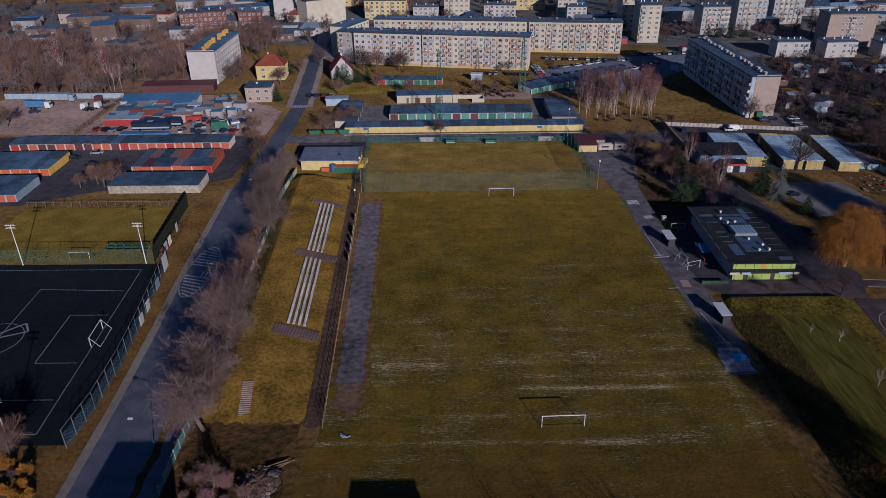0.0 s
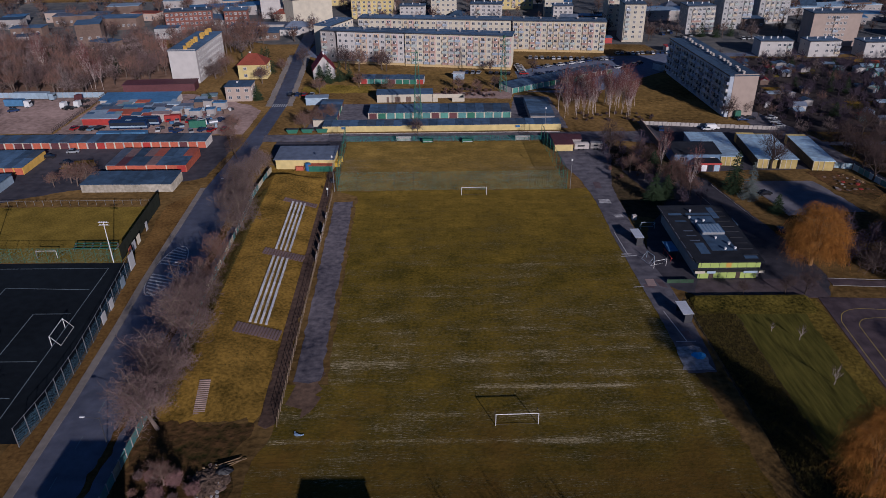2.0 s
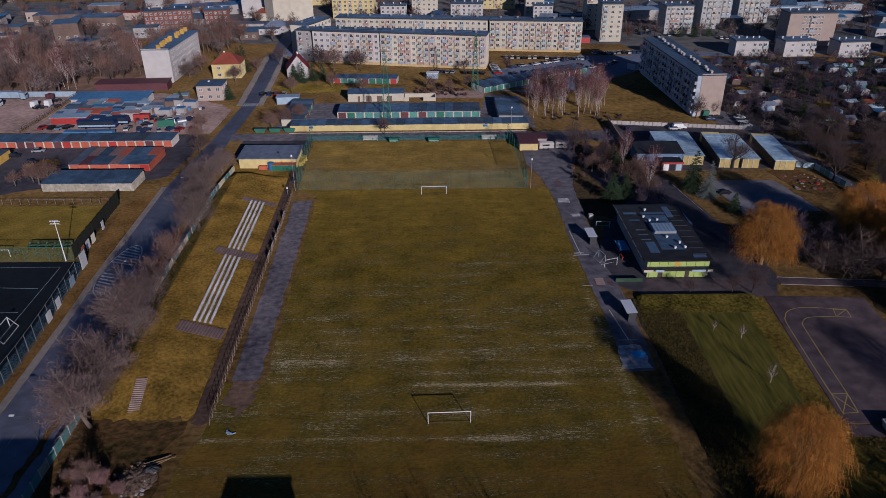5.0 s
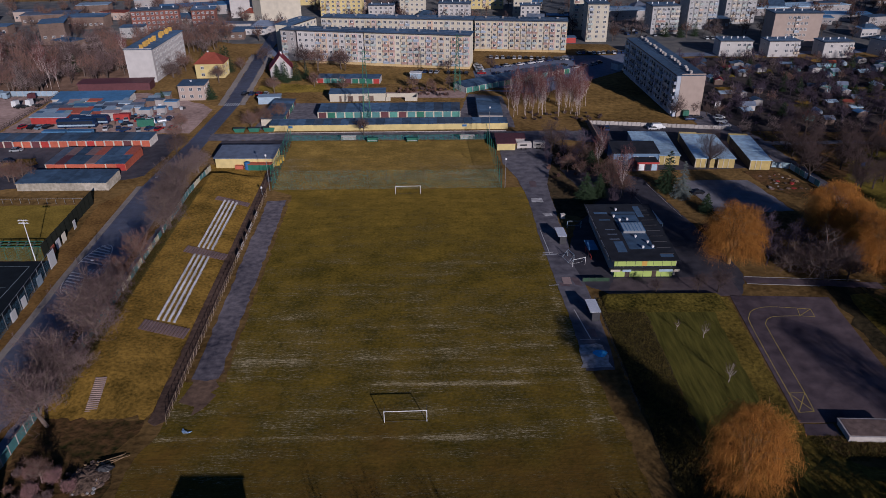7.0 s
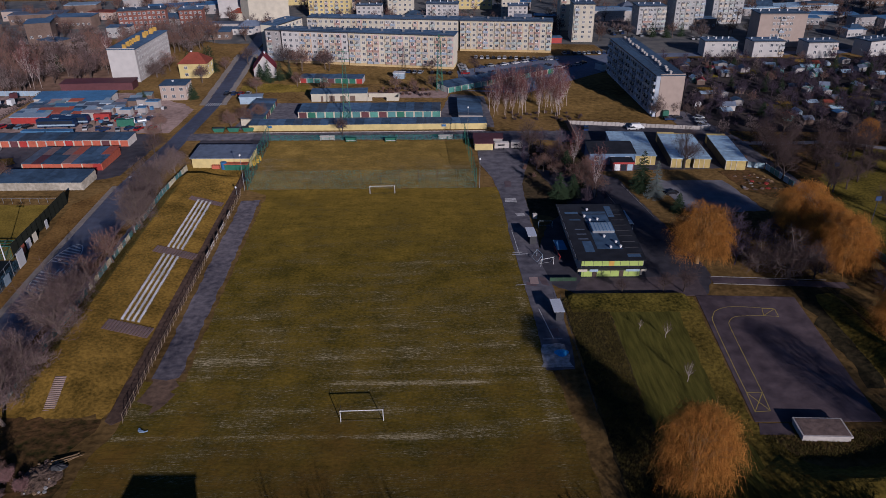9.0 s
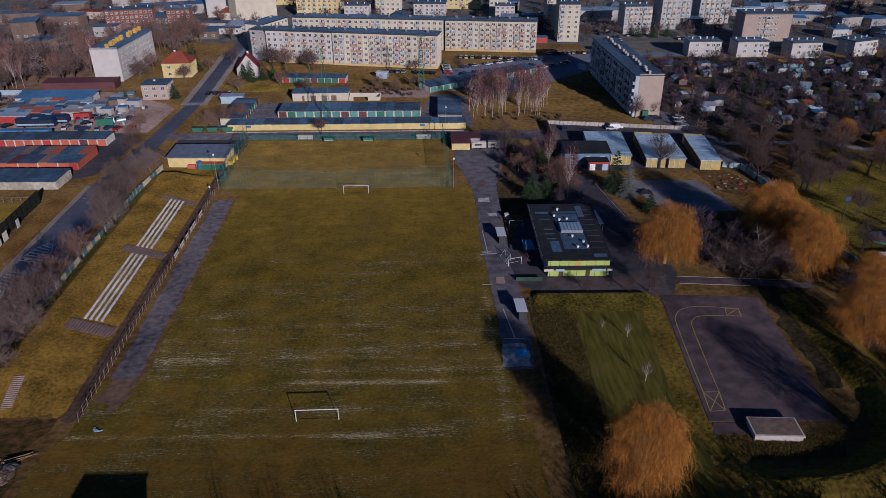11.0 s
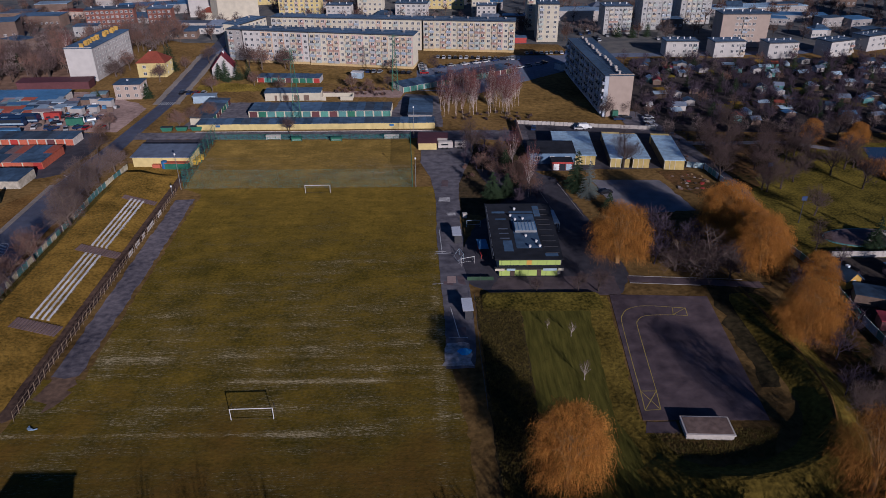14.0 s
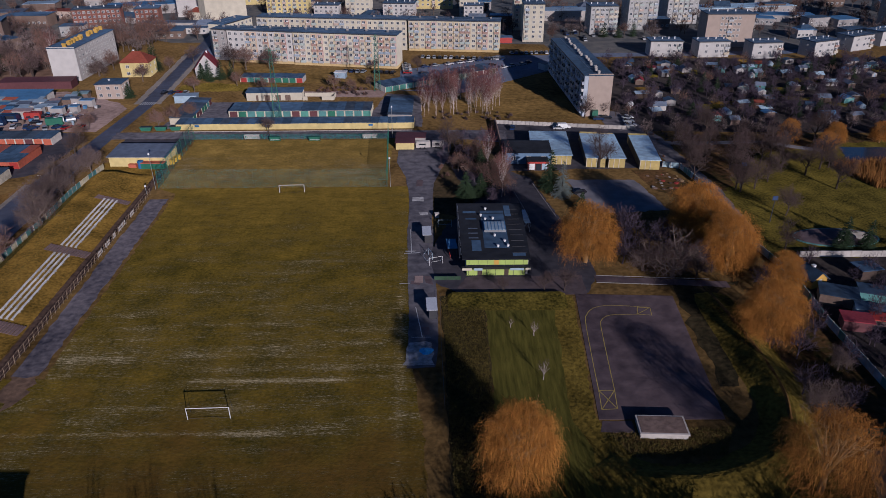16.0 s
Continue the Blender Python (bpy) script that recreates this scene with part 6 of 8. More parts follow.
post_fence("old leaning steel fence beside the track", [(-21.6, 92), (-25.4, 189)], 2.0, 2.2, RUSTPOST, (0.5, 1.2, 2.1), r=0.05, lean=0.25)
# pale banner boards hung on that fence
for i, (ya, yb) in enumerate(((150, 153), (155, 158), (160, 162), (164, 169), (173, 176))):
    xa = -21.75 - (ya - 92) * 0.0392
    b = thing("fence_board", "weathered pale banner board on the fence", "board", at(xa, ya, 0, 2.2), "fence boards")
    part("board", Shape().box(-0.03, 0.03, 0, yb - ya, 0.35, 1.5), PALECONC, b)
    part("batten", Shape().box(0.03, 0.07, 0, yb - ya, 0.85, 0.95), DARKWOOD, b)
post_fence("rail fence at the top of the bank end", [(-26.8, 190), (-28.8, 211)], 2.2, 1.6, DARKWOOD, (0.6, 1.2))
NET = (0.42, TEALNET, 0.022, 6.0)
post_fence("tall green ball-stop net on posts", [(-24.5, 193.8), (-27, 237.5)], 5.5, 6.1, GREENPAINT, (6.05,), r=0.07, mesh=(0.25, TEALNET, 0.015, 6.0), group="ball-stop nets")
post_fence("tall green ball-stop net on posts", [(44.2, 194), (42, 237.5)], 5.5, 6.1, GREENPAINT, (6.05,), r=0.07, mesh=(0.25, TEALNET, 0.015, 6.0), group="ball-stop nets")
post_fence("thin ball-stop net behind the far goal", [(-24.3, 193.8), (44, 194)], 5.7, 6.1, DARKMETAL, (), r=0.035, mesh=(0.25, TEALNET, 0.006, 6.0), group="ball-stop nets")
post_fence("low dark mesh fence along the street", [(-26.8, 237.8), (42, 237.4)], 3.0, 2.0, GREENPAINT, (1.95,), r=0.05, mesh=(0.3, TEALNET, 0.02, 1.9))


def dugout(label, x, y, rz, w, body, d=1.3, h=2.0, group="dugouts"):
    g = thing("dugout", label, "dugout", at(x, y, 0, rz), group)
    part("back_wall", Shape().box(-w / 2, w / 2, d - 0.06, d, 0.05, h), body, g)
    for sx in (-1, 1):
        part("side_wall", Shape().prism([(sx * w / 2 - 0.03, 0.25), (sx * w / 2 + 0.03, 0.25), (sx * w / 2 + 0.03, d), (sx * w / 2 - 0.03, d)], 0.05, h), body, g)
    part("roof", Shape().box(-w / 2 - 0.15, w / 2 + 0.15, -0.2, d + 0.1, h, h + 0.1), body, g)
    part("seat", Shape().box(-w / 2 + 0.1, w / 2 - 0.1, d - 0.5, d - 0.08, 0.42, 0.5), WHITEPAINT, g)
    return g


dugout("pale glazed players' shelter facing the pitch", -6.6, 237.0, 0, 5, PALECONC, 1.2, 1.6)
dugout("green players' shelter facing the pitch", 2, 235.0, 0, 3.6, GREENPAINT, 1.2, 1.6)
dugout("green players' shelter facing the pitch", 16, 234.8, 0, 3.8, GREENPAINT, 1.2, 1.6)
dugout("pale glazed players' shelter facing the pitch", 35.4, 236.8, 0, 5, PALECONC, 1.2, 1.6)
for x, y in ((57.2, 124.7), (55.7, 159.5)):
    d = dugout("white-roofed bench shelter beside the path", x, y, -87, 4.8, DARKMETAL, 1.9, 2.2, "bench shelters")
    part("roof_sheet", Shape().box(-2.6, 2.6, -0.25, 2.05, 2.31, 2.36), mat("milky_polycarbonate", (0.82, 0.84, 0.86), 0.2, 0.1, 2.0, 0.05), d, "milky white roof sheet")
    part("rear_panel", Shape().box(-2.2, 2.2, 1.9, 1.96, 0.4, 1.6), DARKMETAL, d)


def mast(name, label, cat, x, y, h, r, head, arm=0.0, paint=STEEL, group=""):
    g = thing(name, label, cat, at(x, y), group)
    part("pole", Shape().tube((0, 0, 0), (0, 0, h), r, r * 0.6, 8), paint, g)
    if head == "flood":
        part("cross_arm", Shape().tube((-1.3, 0, h - 0.1), (1.3, 0, h - 0.1), 0.05, 0.05, 6).tube((-1.3, 0, h - 0.8), (1.3, 0, h - 0.8), 0.05, 0.05, 6), paint, g)
        for i in range(4):
            for k in range(2):
                part("floodlight", Shape().box(-0.95 + i * 0.55, -0.65 + i * 0.55, -0.25, 0.0, h - 0.02 - k * 0.7, h + 0.2 - k * 0.7), WHITEPAINT, g)
    elif head == "street":
        part("arm", Shape().tube((0, 0, h), (-arm, 0, h + 0.35), 0.05, 0.04, 6), paint, g)
        part("lamp_head", Shape().box(-arm - 0.75, -arm + 0.05, -0.16, 0.16, h + 0.28, h + 0.45), WHITEPAINT, g, "pale lamp head")
    elif head == "ball":
        part("lamp_head", Shape().tube((0, 0, h), (0, 0, h + 0.5), 0.3, 0.22, 8), WHITEPAINT, g)
    elif head == "panel":
        part("sign_panel", Shape().box(-0.7, 0.7, -0.1, 0.05, h - 0.4, h + 0.8), mat("navy_panel", (0.025, 0.05, 0.13), 0.6, 0.2), g, "dark blue panel")
    return g


for x, y in ((-74, 151), (-104.2, 150.6), (-72.6, 87.4)):
    mast("floodlight_mast", "slim grey floodlight mast beside the turf", "floodlight", x, y, 11, 0.14, "flood", paint=WHITEPAINT, group="floodlight masts")
for x, y, h in ((-49.3, 88.4, 5.4), (-51, 140, 5.6), (-54.2, 190, 5.6)):
    mast("street_lamp", "street lamp with an arm over the road", "street lamp", x, y, h, 0.08, "street", 2.4, paint=DARKMETAL, group="street lamps")
for x, y, h in ((-25.2, 193.2, 11), (45.2, 193.8, 9), (43.3, 238.9, 11), (-26.8, 190, 2.2)):
    mast("lamp_post", "slim pale lamp post at the pitch corner", "lamp post", x, y, h, 0.09, "ball", group="lamp posts")
for x, y, h in ((148.8, 167.7, 7), (150, 192, 7), (152, 172, 0.1)):
    if h > 1:
        mast("park_sign", "tall park post with a blue panel", "sign", x, y, h, 0.16, "panel", paint=DARKMETAL, group="park posts")


def pylon(x, y, h, w):
    g = thing("lattice_pylon", "slim green lattice power pylon", "pylon", at(x, y, 0, 10), "power pylons")
    leg = lambda sx, sy, z: Vector((sx * w * (1 - 0.8 * z / h), sy * w * (1 - 0.8 * z / h), z))
    for sx in (-1, 1):
        for sy in (-1, 1):
            part("leg", Shape().tube(leg(sx, sy, 0), leg(sx, sy, h), 0.09, 0.06, 4), GREENPAINT, g)
    n = 12
    for a, b in (((-1, -1), (1, -1)), ((1, -1), (1, 1)), ((1, 1), (-1, 1)), ((-1, 1), (-1, -1))):
        q = Shape()
        for i in range(n):
            z0, z1 = h * i / n, h * (i + 1) / n
            q.tube(leg(*a, z0), leg(*b, z1), 0.045, 0.045, 3).tube(leg(*b, z0), leg(*a, z1), 0.045, 0.045, 3)
        tagged(part("bracing", q, GREENPAINT, g), kind="stuff")
    for z, L in ((h - 1, 2.2), (h - 4, 3.0)):
        part("cross_arm", Shape().tube((-L, 0, z), (L, 0, z), 0.09, 0.09, 4), GREENPAINT, g)
    return g


pylon(-2.2, 261, 27, 1.5)
pylon(33.3, 301, 24, 1.4)

# ---- changing hut at the corner, with its yard ----
hut = shed("yellow hut with a grey felt roof", -46.5, 212, 18.5, 10, 4.0, -1, YELLOW, FELT2, windows=0, tilt=0.7, over=0.5)
part("lean_to", Shape().box(11, 18.4, -2.2, -0.02, 0, 1.9), GREENPAINT, hut, "dark green lean-to")
part("lean_to_roof", Shape().box(10.9, 18.5, -2.3, -0.02, 1.92, 2.1), ORANGERED, hut, "dull red sheet roof")
part("low_wall", Shape().box(6.5, 9.0, -1.2, -0.02, 0, 1.2), ORANGERED, hut, "red low wall")
whole("water_tank", Shape().tube((0, 0, 0), (0, 0, 2.4), 0.95, 0.95, 16).tube((0, 0, 2.4), (0, 0, 2.6), 0.95, 0.5, 16), BLUEPAINT, "blue plastic water tank", "tank", at(-36, 210.8))
for i, (x, y) in enumerate(((-27.2, 214.5), (-26.9, 216.6), (-26.6, 218.8))):
    whole("yellow_bin", Shape().box(-0.7, 0.7, -0.8, 0.8, 0, 1.3).box(-0.76, 0.76, -0.86, 0.86, 1.3, 1.45), mat("yellow_plastic", (0.70, 0.45, 0.03), 0.5, 0.1) if i == 0 else bpy.data.materials["yellow_plastic"],
          "bright yellow waste container", "container", at(x, y, 0, 10), "waste containers")
tr = thing("trailer", "small dark grass-cutting trailer", "trailer", at(-26.8, 200.5, 0, 20))
part("body", Shape().box(-0.7, 0.7, -1.1, 1.1, 0.35, 0.9), DARKMETAL, tr)
for sx in (-0.78, 0.62):
    part("wheel", Shape().tube((sx, 0, 0.32), (sx + 0.16, 0, 0.32), 0.32, 0.32, 10), RUBBER, tr)
# Damp asphalt whose dark tone also holds the forecourt's shade.
sheet("hut_forecourt", [(-51, 222.5), (-28.5, 222.5), (-28, 238.4), (-52, 238.4)], 0.046, DARKASPHALT, "damp forecourt between hut and street, shade in its tone", "yard")
booth = shed("small yellow kiosk with a maroon roof", 45.2, 226.2, 6.2, 5, 2.6, 0, YELLOW, MAROON, tilt=0.2)
shed("low maroon-roofed store behind the kiosk", 45, 231.8, 10, 5, 2.4, -3, GREYWALL, MAROON)


def caravan(label, x, y, rz, L=5):
    c = thing("caravan", label, "caravan", at(x, y, 0, rz), "caravans")
    part("body", Shape().box(0, L, 0, 2.1, 0.5, 2.3).box(0.3, L - 0.3, 0.2, 1.9, 2.3, 2.42), PALECONC, c)
    part("window", Shape().box(1.0, L - 1.6, -0.02, 0.02, 1.4, 1.9), GLASS, c)
    for x1 in (L * 0.3, L * 0.6):
        part("wheel", Shape().tube((x1, -0.02, 0.32), (x1, 0.2, 0.32), 0.32, 0.32, 10), RUBBER, c)
    return c


caravan("white caravan parked by the street", 52, 226.5, 4)
caravan("white trailer parked by the street", 57.6, 227.2, -3, 4)
# blue heap with its tarpaulin at the end of the path
heap = Shape()
N = 18
top = [(0, 0, 0.85)] + [(r * 2.0 * math.cos(a) * (1 + 0.18 * math.sin(3 * a)), r * 1.7 * math.sin(a), 0.85 * (1 - r * r) + 0.1 * math.sin(5 * a + r * 4)) for r in (0.4, 0.75, 1.0) for a in [i * 2 * math.pi / N for i in range(N)]]
heap.add(top, [(0, 1 + i, 1 + (i + 1) % N) for i in range(N)] + [(1 + r * N + i, 1 + (r + 1) * N + i, 1 + (r + 1) * N + (i + 1) % N, 1 + r * N + (i + 1) % N) for r in range(2) for i in range(N)])
whole("tarpaulin_heap", heap, mat("blue_tarpaulin", (0.06, 0.36, 0.72), 0.5, 0.3, 2.0, 0.5), "crumpled blue tarpaulin over a heap", "tarpaulin", at(57.1, 111, 0.05, 0, 0.72))
sheet("pale_slab", [(53, 106.4), (58.6, 106.4), (58.2, 114), (53.4, 114)], 0.075, SLABICE, "pale stained concrete slab", "paving", ragged=0.4)
whole("paving_patch", Shape().box(-1, 1, -1.5, 1.5, 0, 0.06), mat("pink_paving", (0.30, 0.22, 0.20), 0.9, 0.2), "pinkish paving patch beside the path", "paving", at(55.0, 139, 0.045), kind="structure")
for k, (x, y, w, d) in enumerate(((53.6, 184.5, 3.2, 3.0), (54.3, 137.4, 2.4, 1.4), (52.6, 152.8, 2.2, 0.7), (57.2, 138.8, 1.6, 3.4), (54.0, 196.5, 2.0, 5.0), (55.6, 174.5, 2.6, 1.8), (57.0, 118.0, 1.8, 2.6))):
    sheet("path_patch", [(x - w / 2, y - d / 2), (x + w / 2, y - d / 2), (x + w / 2, y + d / 2), (x - w / 2, y + d / 2)], 0.062 + 0.001 * k, SLABICE if k in (0, 2, 5) else COURT, "pale mended patch of the path", "paving", ragged=0.25)
# bench slab beside the court
sl = thing("concrete_shelter", "low flat concrete slab with stained top", "bunker", at(93.0, 86.2, 0, -2.5))
part("wall", Shape().box(0.15, 8.0, 0.15, 4.4, 0, 0.85), PALECONC, sl)
part("roof", Shape().box(0, 8.2, 0, 4.6, 0.86, 1.2), PALECONC, sl)
part("gravel_top", Shape().box(0.3, 7.9, 0.3, 4.3, 1.2, 1.25), mat("mossy_gravel", (0.16, 0.115, 0.10), 0.95, 0.4, 1.0, 0.4), sl, "brownish gravel covering")
# the bag lying on the grass
whole("kit_bag", Shape().prism([(-1.1, 0.75), (-0.8, 0.85), (-0.55, 0.2), (0.1, -0.1), (0.75, 0.0), (1.15, 0.25), (1.2, 0.05), (0.6, -0.35), (-0.5, -0.45), (-0.95, -0.1)], 0, 0.16).prism([(-0.8, 0.0), (0.2, -0.3), (0.3, -0.1), (-0.5, 0.3)], 0.16, 0.26), mat("pale_blue_cloth", (0.30, 0.42, 0.56), 0.8, 0.35, 2.0), "pale blue crumpled bag lying on the turf", "bag", at(-17.5, 90, 0.03, -4, 0.8))
post_fence("thin dark wire fence beside the path", [(59.9, 131), (60.1, 112), (60.6, 94)], 2.6, 1.1, DARKMETAL, (0.5, 1.0), r=0.04)
# lane kerbs and low walls
for pts, nm in (([(96.5, 140.2), (123.5, 138)], "path"), ([(96, 137), (113, 135.6)], "court"), ([(88.2, 196), (92, 172)], "lane"), ([(82, 190), (84.5, 172)], "lane")):
    (x0, y0), (x1, y1) = pts
    L = math.hypot(x1 - x0, y1 - y0)
    n = int(L / 2)
    k = thing("kerb_line", "pale concrete kerb stones of the " + nm, "kerb", at(x0, y0, 0, math.degrees(math.atan2(y1 - y0, x1 - x0))), "kerbs")
    for i in range(n):
        part("kerb_stone", Shape().box(i * 2.0, i * 2.0 + 1.95, -0.05, 0.05, 0, 0.1), CONCRETE, k)

# ---- fences of the road side ----
PANEL = Shape().box(-0.04, 0.04, 0, 2.42, 0.05, 1.9).mesh("panel", TEAL)
PANEL_W = Shape().box(-0.04, 0.04, 0, 2.42, 0.05, 1.9).mesh("panel", mat("peeling_cream_paint", (0.42, 0.38, 0.26), 0.9, 0.35, 1.0, 0.2))
CPOST = Shape().box(-0.09, 0.09, -0.09, 0.09, 0, 2.05).mesh("post", PALECONC)


def panel_fence(label, pts, panels, seed=1, gap=2.5):
    r, f = random.Random(seed), thing("panel_fence", label, "fence", at(*pts[0]), "panel fences")
    ox, oy = pts[0]
    for (x0, y0), (x1, y1) in zip(pts, pts[1:]):
        L = math.hypot(x1 - x0, y1 - y0)
        a = math.degrees(math.atan2(-(x1 - x0), y1 - y0))
        for i in range(int(L / gap)):
            t = i * gap / L
            m = at(x0 - ox + (x1 - x0) * t, y0 - oy + (y1 - y0) * t, 0, a)
            part("post", CPOST, None, f, m=m)
            part("panel", r.choice(panels), None, f, m=m @ at(0, 0.04))
    return f


panel_fence("teal concrete panel fence with peeling paint", [(-44.2, 60), (-44.8, 97), (-46.4, 136), (-47.2, 165), (-48.6, 190), (-47.5, 212)], [PANEL, PANEL, PANEL_W], 1)
PANEL_P = Shape().box(-0.04, 0.04, 0, 2.42, 0.05, 1.9).mesh("panel", mat("pale_blue_panel_paint", (0.40, 0.52, 0.56), 0.85, 0.3, 0.8, 0.1))
panel_fence("pale teal panel fence of the depot", [(131.5, 208.8), (136.6, 207)], [PANEL_P, PANEL_P], 2)
panel_fence("pale blue-green panel fence along the park path", [(136.6, 207), (139, 190), (137.8, 160), (141.5, 139), (140.5, 120), (141.5, 60)], [PANEL_P, PANEL_P, PANEL], 3)
post_fence("tall steel posts with grey net beside dark turf", [(-63.6, 87.6), (-63.0, 97.3), (-63.5, 110), (-64.6, 121), (-66.5, 136), (-68.5, 150.2)], 3.4, 4.2, STEEL, (4.1,), r=0.06, mesh=(0.25, BLUENET, 0.024, 3.2))
post_fence("green net fence between turf and field", [(-120, 151.2), (-72, 151)], 3.0, 4.0, GREENPAINT, (3.9,), r=0.05, mesh=(0.3, TEALNET, 0.008, 3.9))
post_fence("thin post fence behind the field", [(-121, 185), (-75, 185)], 2.6, 1.7, STEEL, (1.6,), r=0.05)
wb = thing("windbreak", "dark green windbreak screen of the field", "screen", at(-72, 152))
for i in range(12):
    x, y = -0.2 * i, i * 2.75
    part("screen_panel", Shape().box(x - 0.3, x - 0.24, y, y + 2.72, 0, 3.9), mat("dark_green_screen", (0.016, 0.018, 0.014), 0.95, 0.2) if i == 0 else bpy.data.materials["dark_green_screen"], wb)
for x, y, w, c in ((-70.9, 153.5, 1.5, ORANGERED), (-71.2, 156.5, 1.8, WHITEPAINT), (-71.4, 160, 1.8, CREAM), (-72.2, 168, 1.2, WHITEPAINT), (-67.9, 146.5, 2.6, WHITEPAINT), (-66.7, 138, 2.0, BLUESHEET), (-65.5, 129, 1.6, WHITEPAINT), (-64.8, 123.4, 1.8, WHITEPAINT)):
    whole("banner", Shape().box(-0.03, 0.03, 0, w * 1.3, 0.0, 2.4 if w < 2.5 else 4.0), c, "faded advertising banner on the fence", "banner", at(x, y, 0, 4), "fence banners")
gs = thing("field_stand", "long green steel bench stand", "stand", at(-87, 157.5))
for k in range(3):
    part("bench_row", Shape().box(0, 11, k * 0.8, k * 0.8 + 0.35, 0.4 + 0.35 * k, 0.5 + 0.35 * k), GREENPAINT, gs)
for i in range(6):
    part("bracket", Shape().box(i * 2.15, i * 2.15 + 0.1, 0, 2.2, 0, 0.42).box(i * 2.15, i * 2.15 + 0.1, 1.6, 2.2, 0.42, 1.1), STEEL, gs)


# ---- tussocks of rough grass ----
def tussocks(label, areas, seed):
    """Tufts of a few blades each, scattered over four-sided areas. areas: corners, count, height."""
    r, q = random.Random(seed), Shape()
    for (a, b, c, d), n, h in areas:
        a, b, c, d = Vector(a), Vector(b), Vector(c), Vector(d)
        for i in range(n):
            u, v = r.random(), r.random()
            p = a.lerp(b, u).lerp(d.lerp(c, u), v)
            z = bank_height(p.x, p.y) if -48 < p.x < -24 and 94 < p.y < 205 else 0.0
            for k in range(4):
                t, hh, w = r.uniform(0, 6.28), h * r.uniform(0.5, 1.2), r.uniform(0.03, 0.075)
                o = Vector((math.cos(t), math.sin(t), 0))
                f = Vector((p.x, p.y, z)) + o * 0.12
                sd = Vector((-o.y, o.x, 0)) * w
                q.add([f - sd, f + sd, f + o * hh * 0.7 + Vector((0, 0, hh))], [(0, 1, 2)])
    return whole("grass_tussocks", q, TUSSOCK, label, "grass", kind="stuff")


tussocks("rough tussocky grass beside the path and the court", [(((60.3, 131), (69.6, 131.3), (69, 74), (62, 74)), 9000, 0.32), (((85.5, 131), (89.4, 131), (86.6, 91), (83.5, 91)), 500, 0.14), (((87, 87.5), (110, 89), (106, 82), (88, 82)), 1500, 0.35),
                                                               (((69.8, 131), (84, 131), (83, 80), (69.4, 80)), 900, 0.12)], 4)
tussocks("long dry grass at the foot of the bank and road fence", [(((-44.6, 97), (-40.5, 97), (-44, 190), (-47.4, 190)), 2600, 0.5), (((-39, 106), (-29, 106), (-32, 198), (-42, 198)), 3200, 0.16)], 5)


# ---- vehicles ----
def side_profile(pts, y0, y1, m=0, s=None):
    """A side view drawn in x and z, made y0 to y1 wide."""
    s = s or Shape()
    n = len(pts)
    v = [(x, y0, z) for x, z in pts] + [(x, y1, z) for x, z in pts]
    s.add(v, [(i, i + n, (i + 1) % n + n, (i + 1) % n) for i in range(n)], m)
    return s.add(v, [tuple(range(n)), tuple(range(2 * n - 1, n - 1, -1))], m)


WHEEL = Shape().tube((0, -0.1, 0), (0, 0.1, 0), 0.32, 0.32, 12).mesh("wheel", RUBBER)


def car(label, paint, kind="car"):
    c = thing(kind, label, "car" if kind == "car" else "van", at(0, 0, -20), "parked cars")
    if kind == "car":
        body = [(-2.1, 0.35), (2.1, 0.35), (2.15, 0.6), (2.05, 0.78), (1.0, 0.92), (-1.6, 0.95), (-2.1, 0.85)]
        cabin = [(1.0, 0.92), (0.35, 1.42), (-1.1, 1.46), (-1.75, 0.95)]
    else:
        body = [(-2.5, 0.4), (2.4, 0.4), (2.45, 0.8), (1.9, 1.1), (1.3, 1.25), (-2.5, 1.25)]
        cabin = [(1.4, 1.22), (0.9, 2.1), (-2.45, 2.15), (-2.5, 1.22)]
    part("body", side_profile(body, -0.85, 0.85), paint, c)
    part("cabin", side_profile(cabin, -0.74, 0.74), GLASS if kind == "car" else paint, c)
    if kind == "car":
        part("roof", Shape().box(-1.05, 0.3, -0.7, 0.7, 1.44, 1.5), paint, c)
    for x in (-1.35, 1.3):
        for y in (-0.8, 0.8):
            part("wheel", WHEEL, None, c, m=at(x, y, 0.32))
    return c


CARS = [car("parked %s car with dark windows" % n, mat("%s_car_paint" % n.replace(" ", "_"), c, 0.25, 0.05, 1.0, 0, metal=0.2)) for n, c in
        (("white hatchback", (0.7, 0.7, 0.7)), ("black saloon", (0.02, 0.02, 0.025)), ("silver-grey saloon", (0.38, 0.40, 0.42)), ("dark blue hatchback", (0.03, 0.06, 0.16)), ("bright red hatchback", (0.45, 0.03, 0.03)), ("pale blue estate", (0.25, 0.38, 0.48)))]
VAN = car("parked white delivery van", WHITEPAINT, "van")


def park(k, x, y, rz):
    o = copy_thing(VAN if k == "v" else CARS[k], at(x, y, 0.035, rz))
    return o


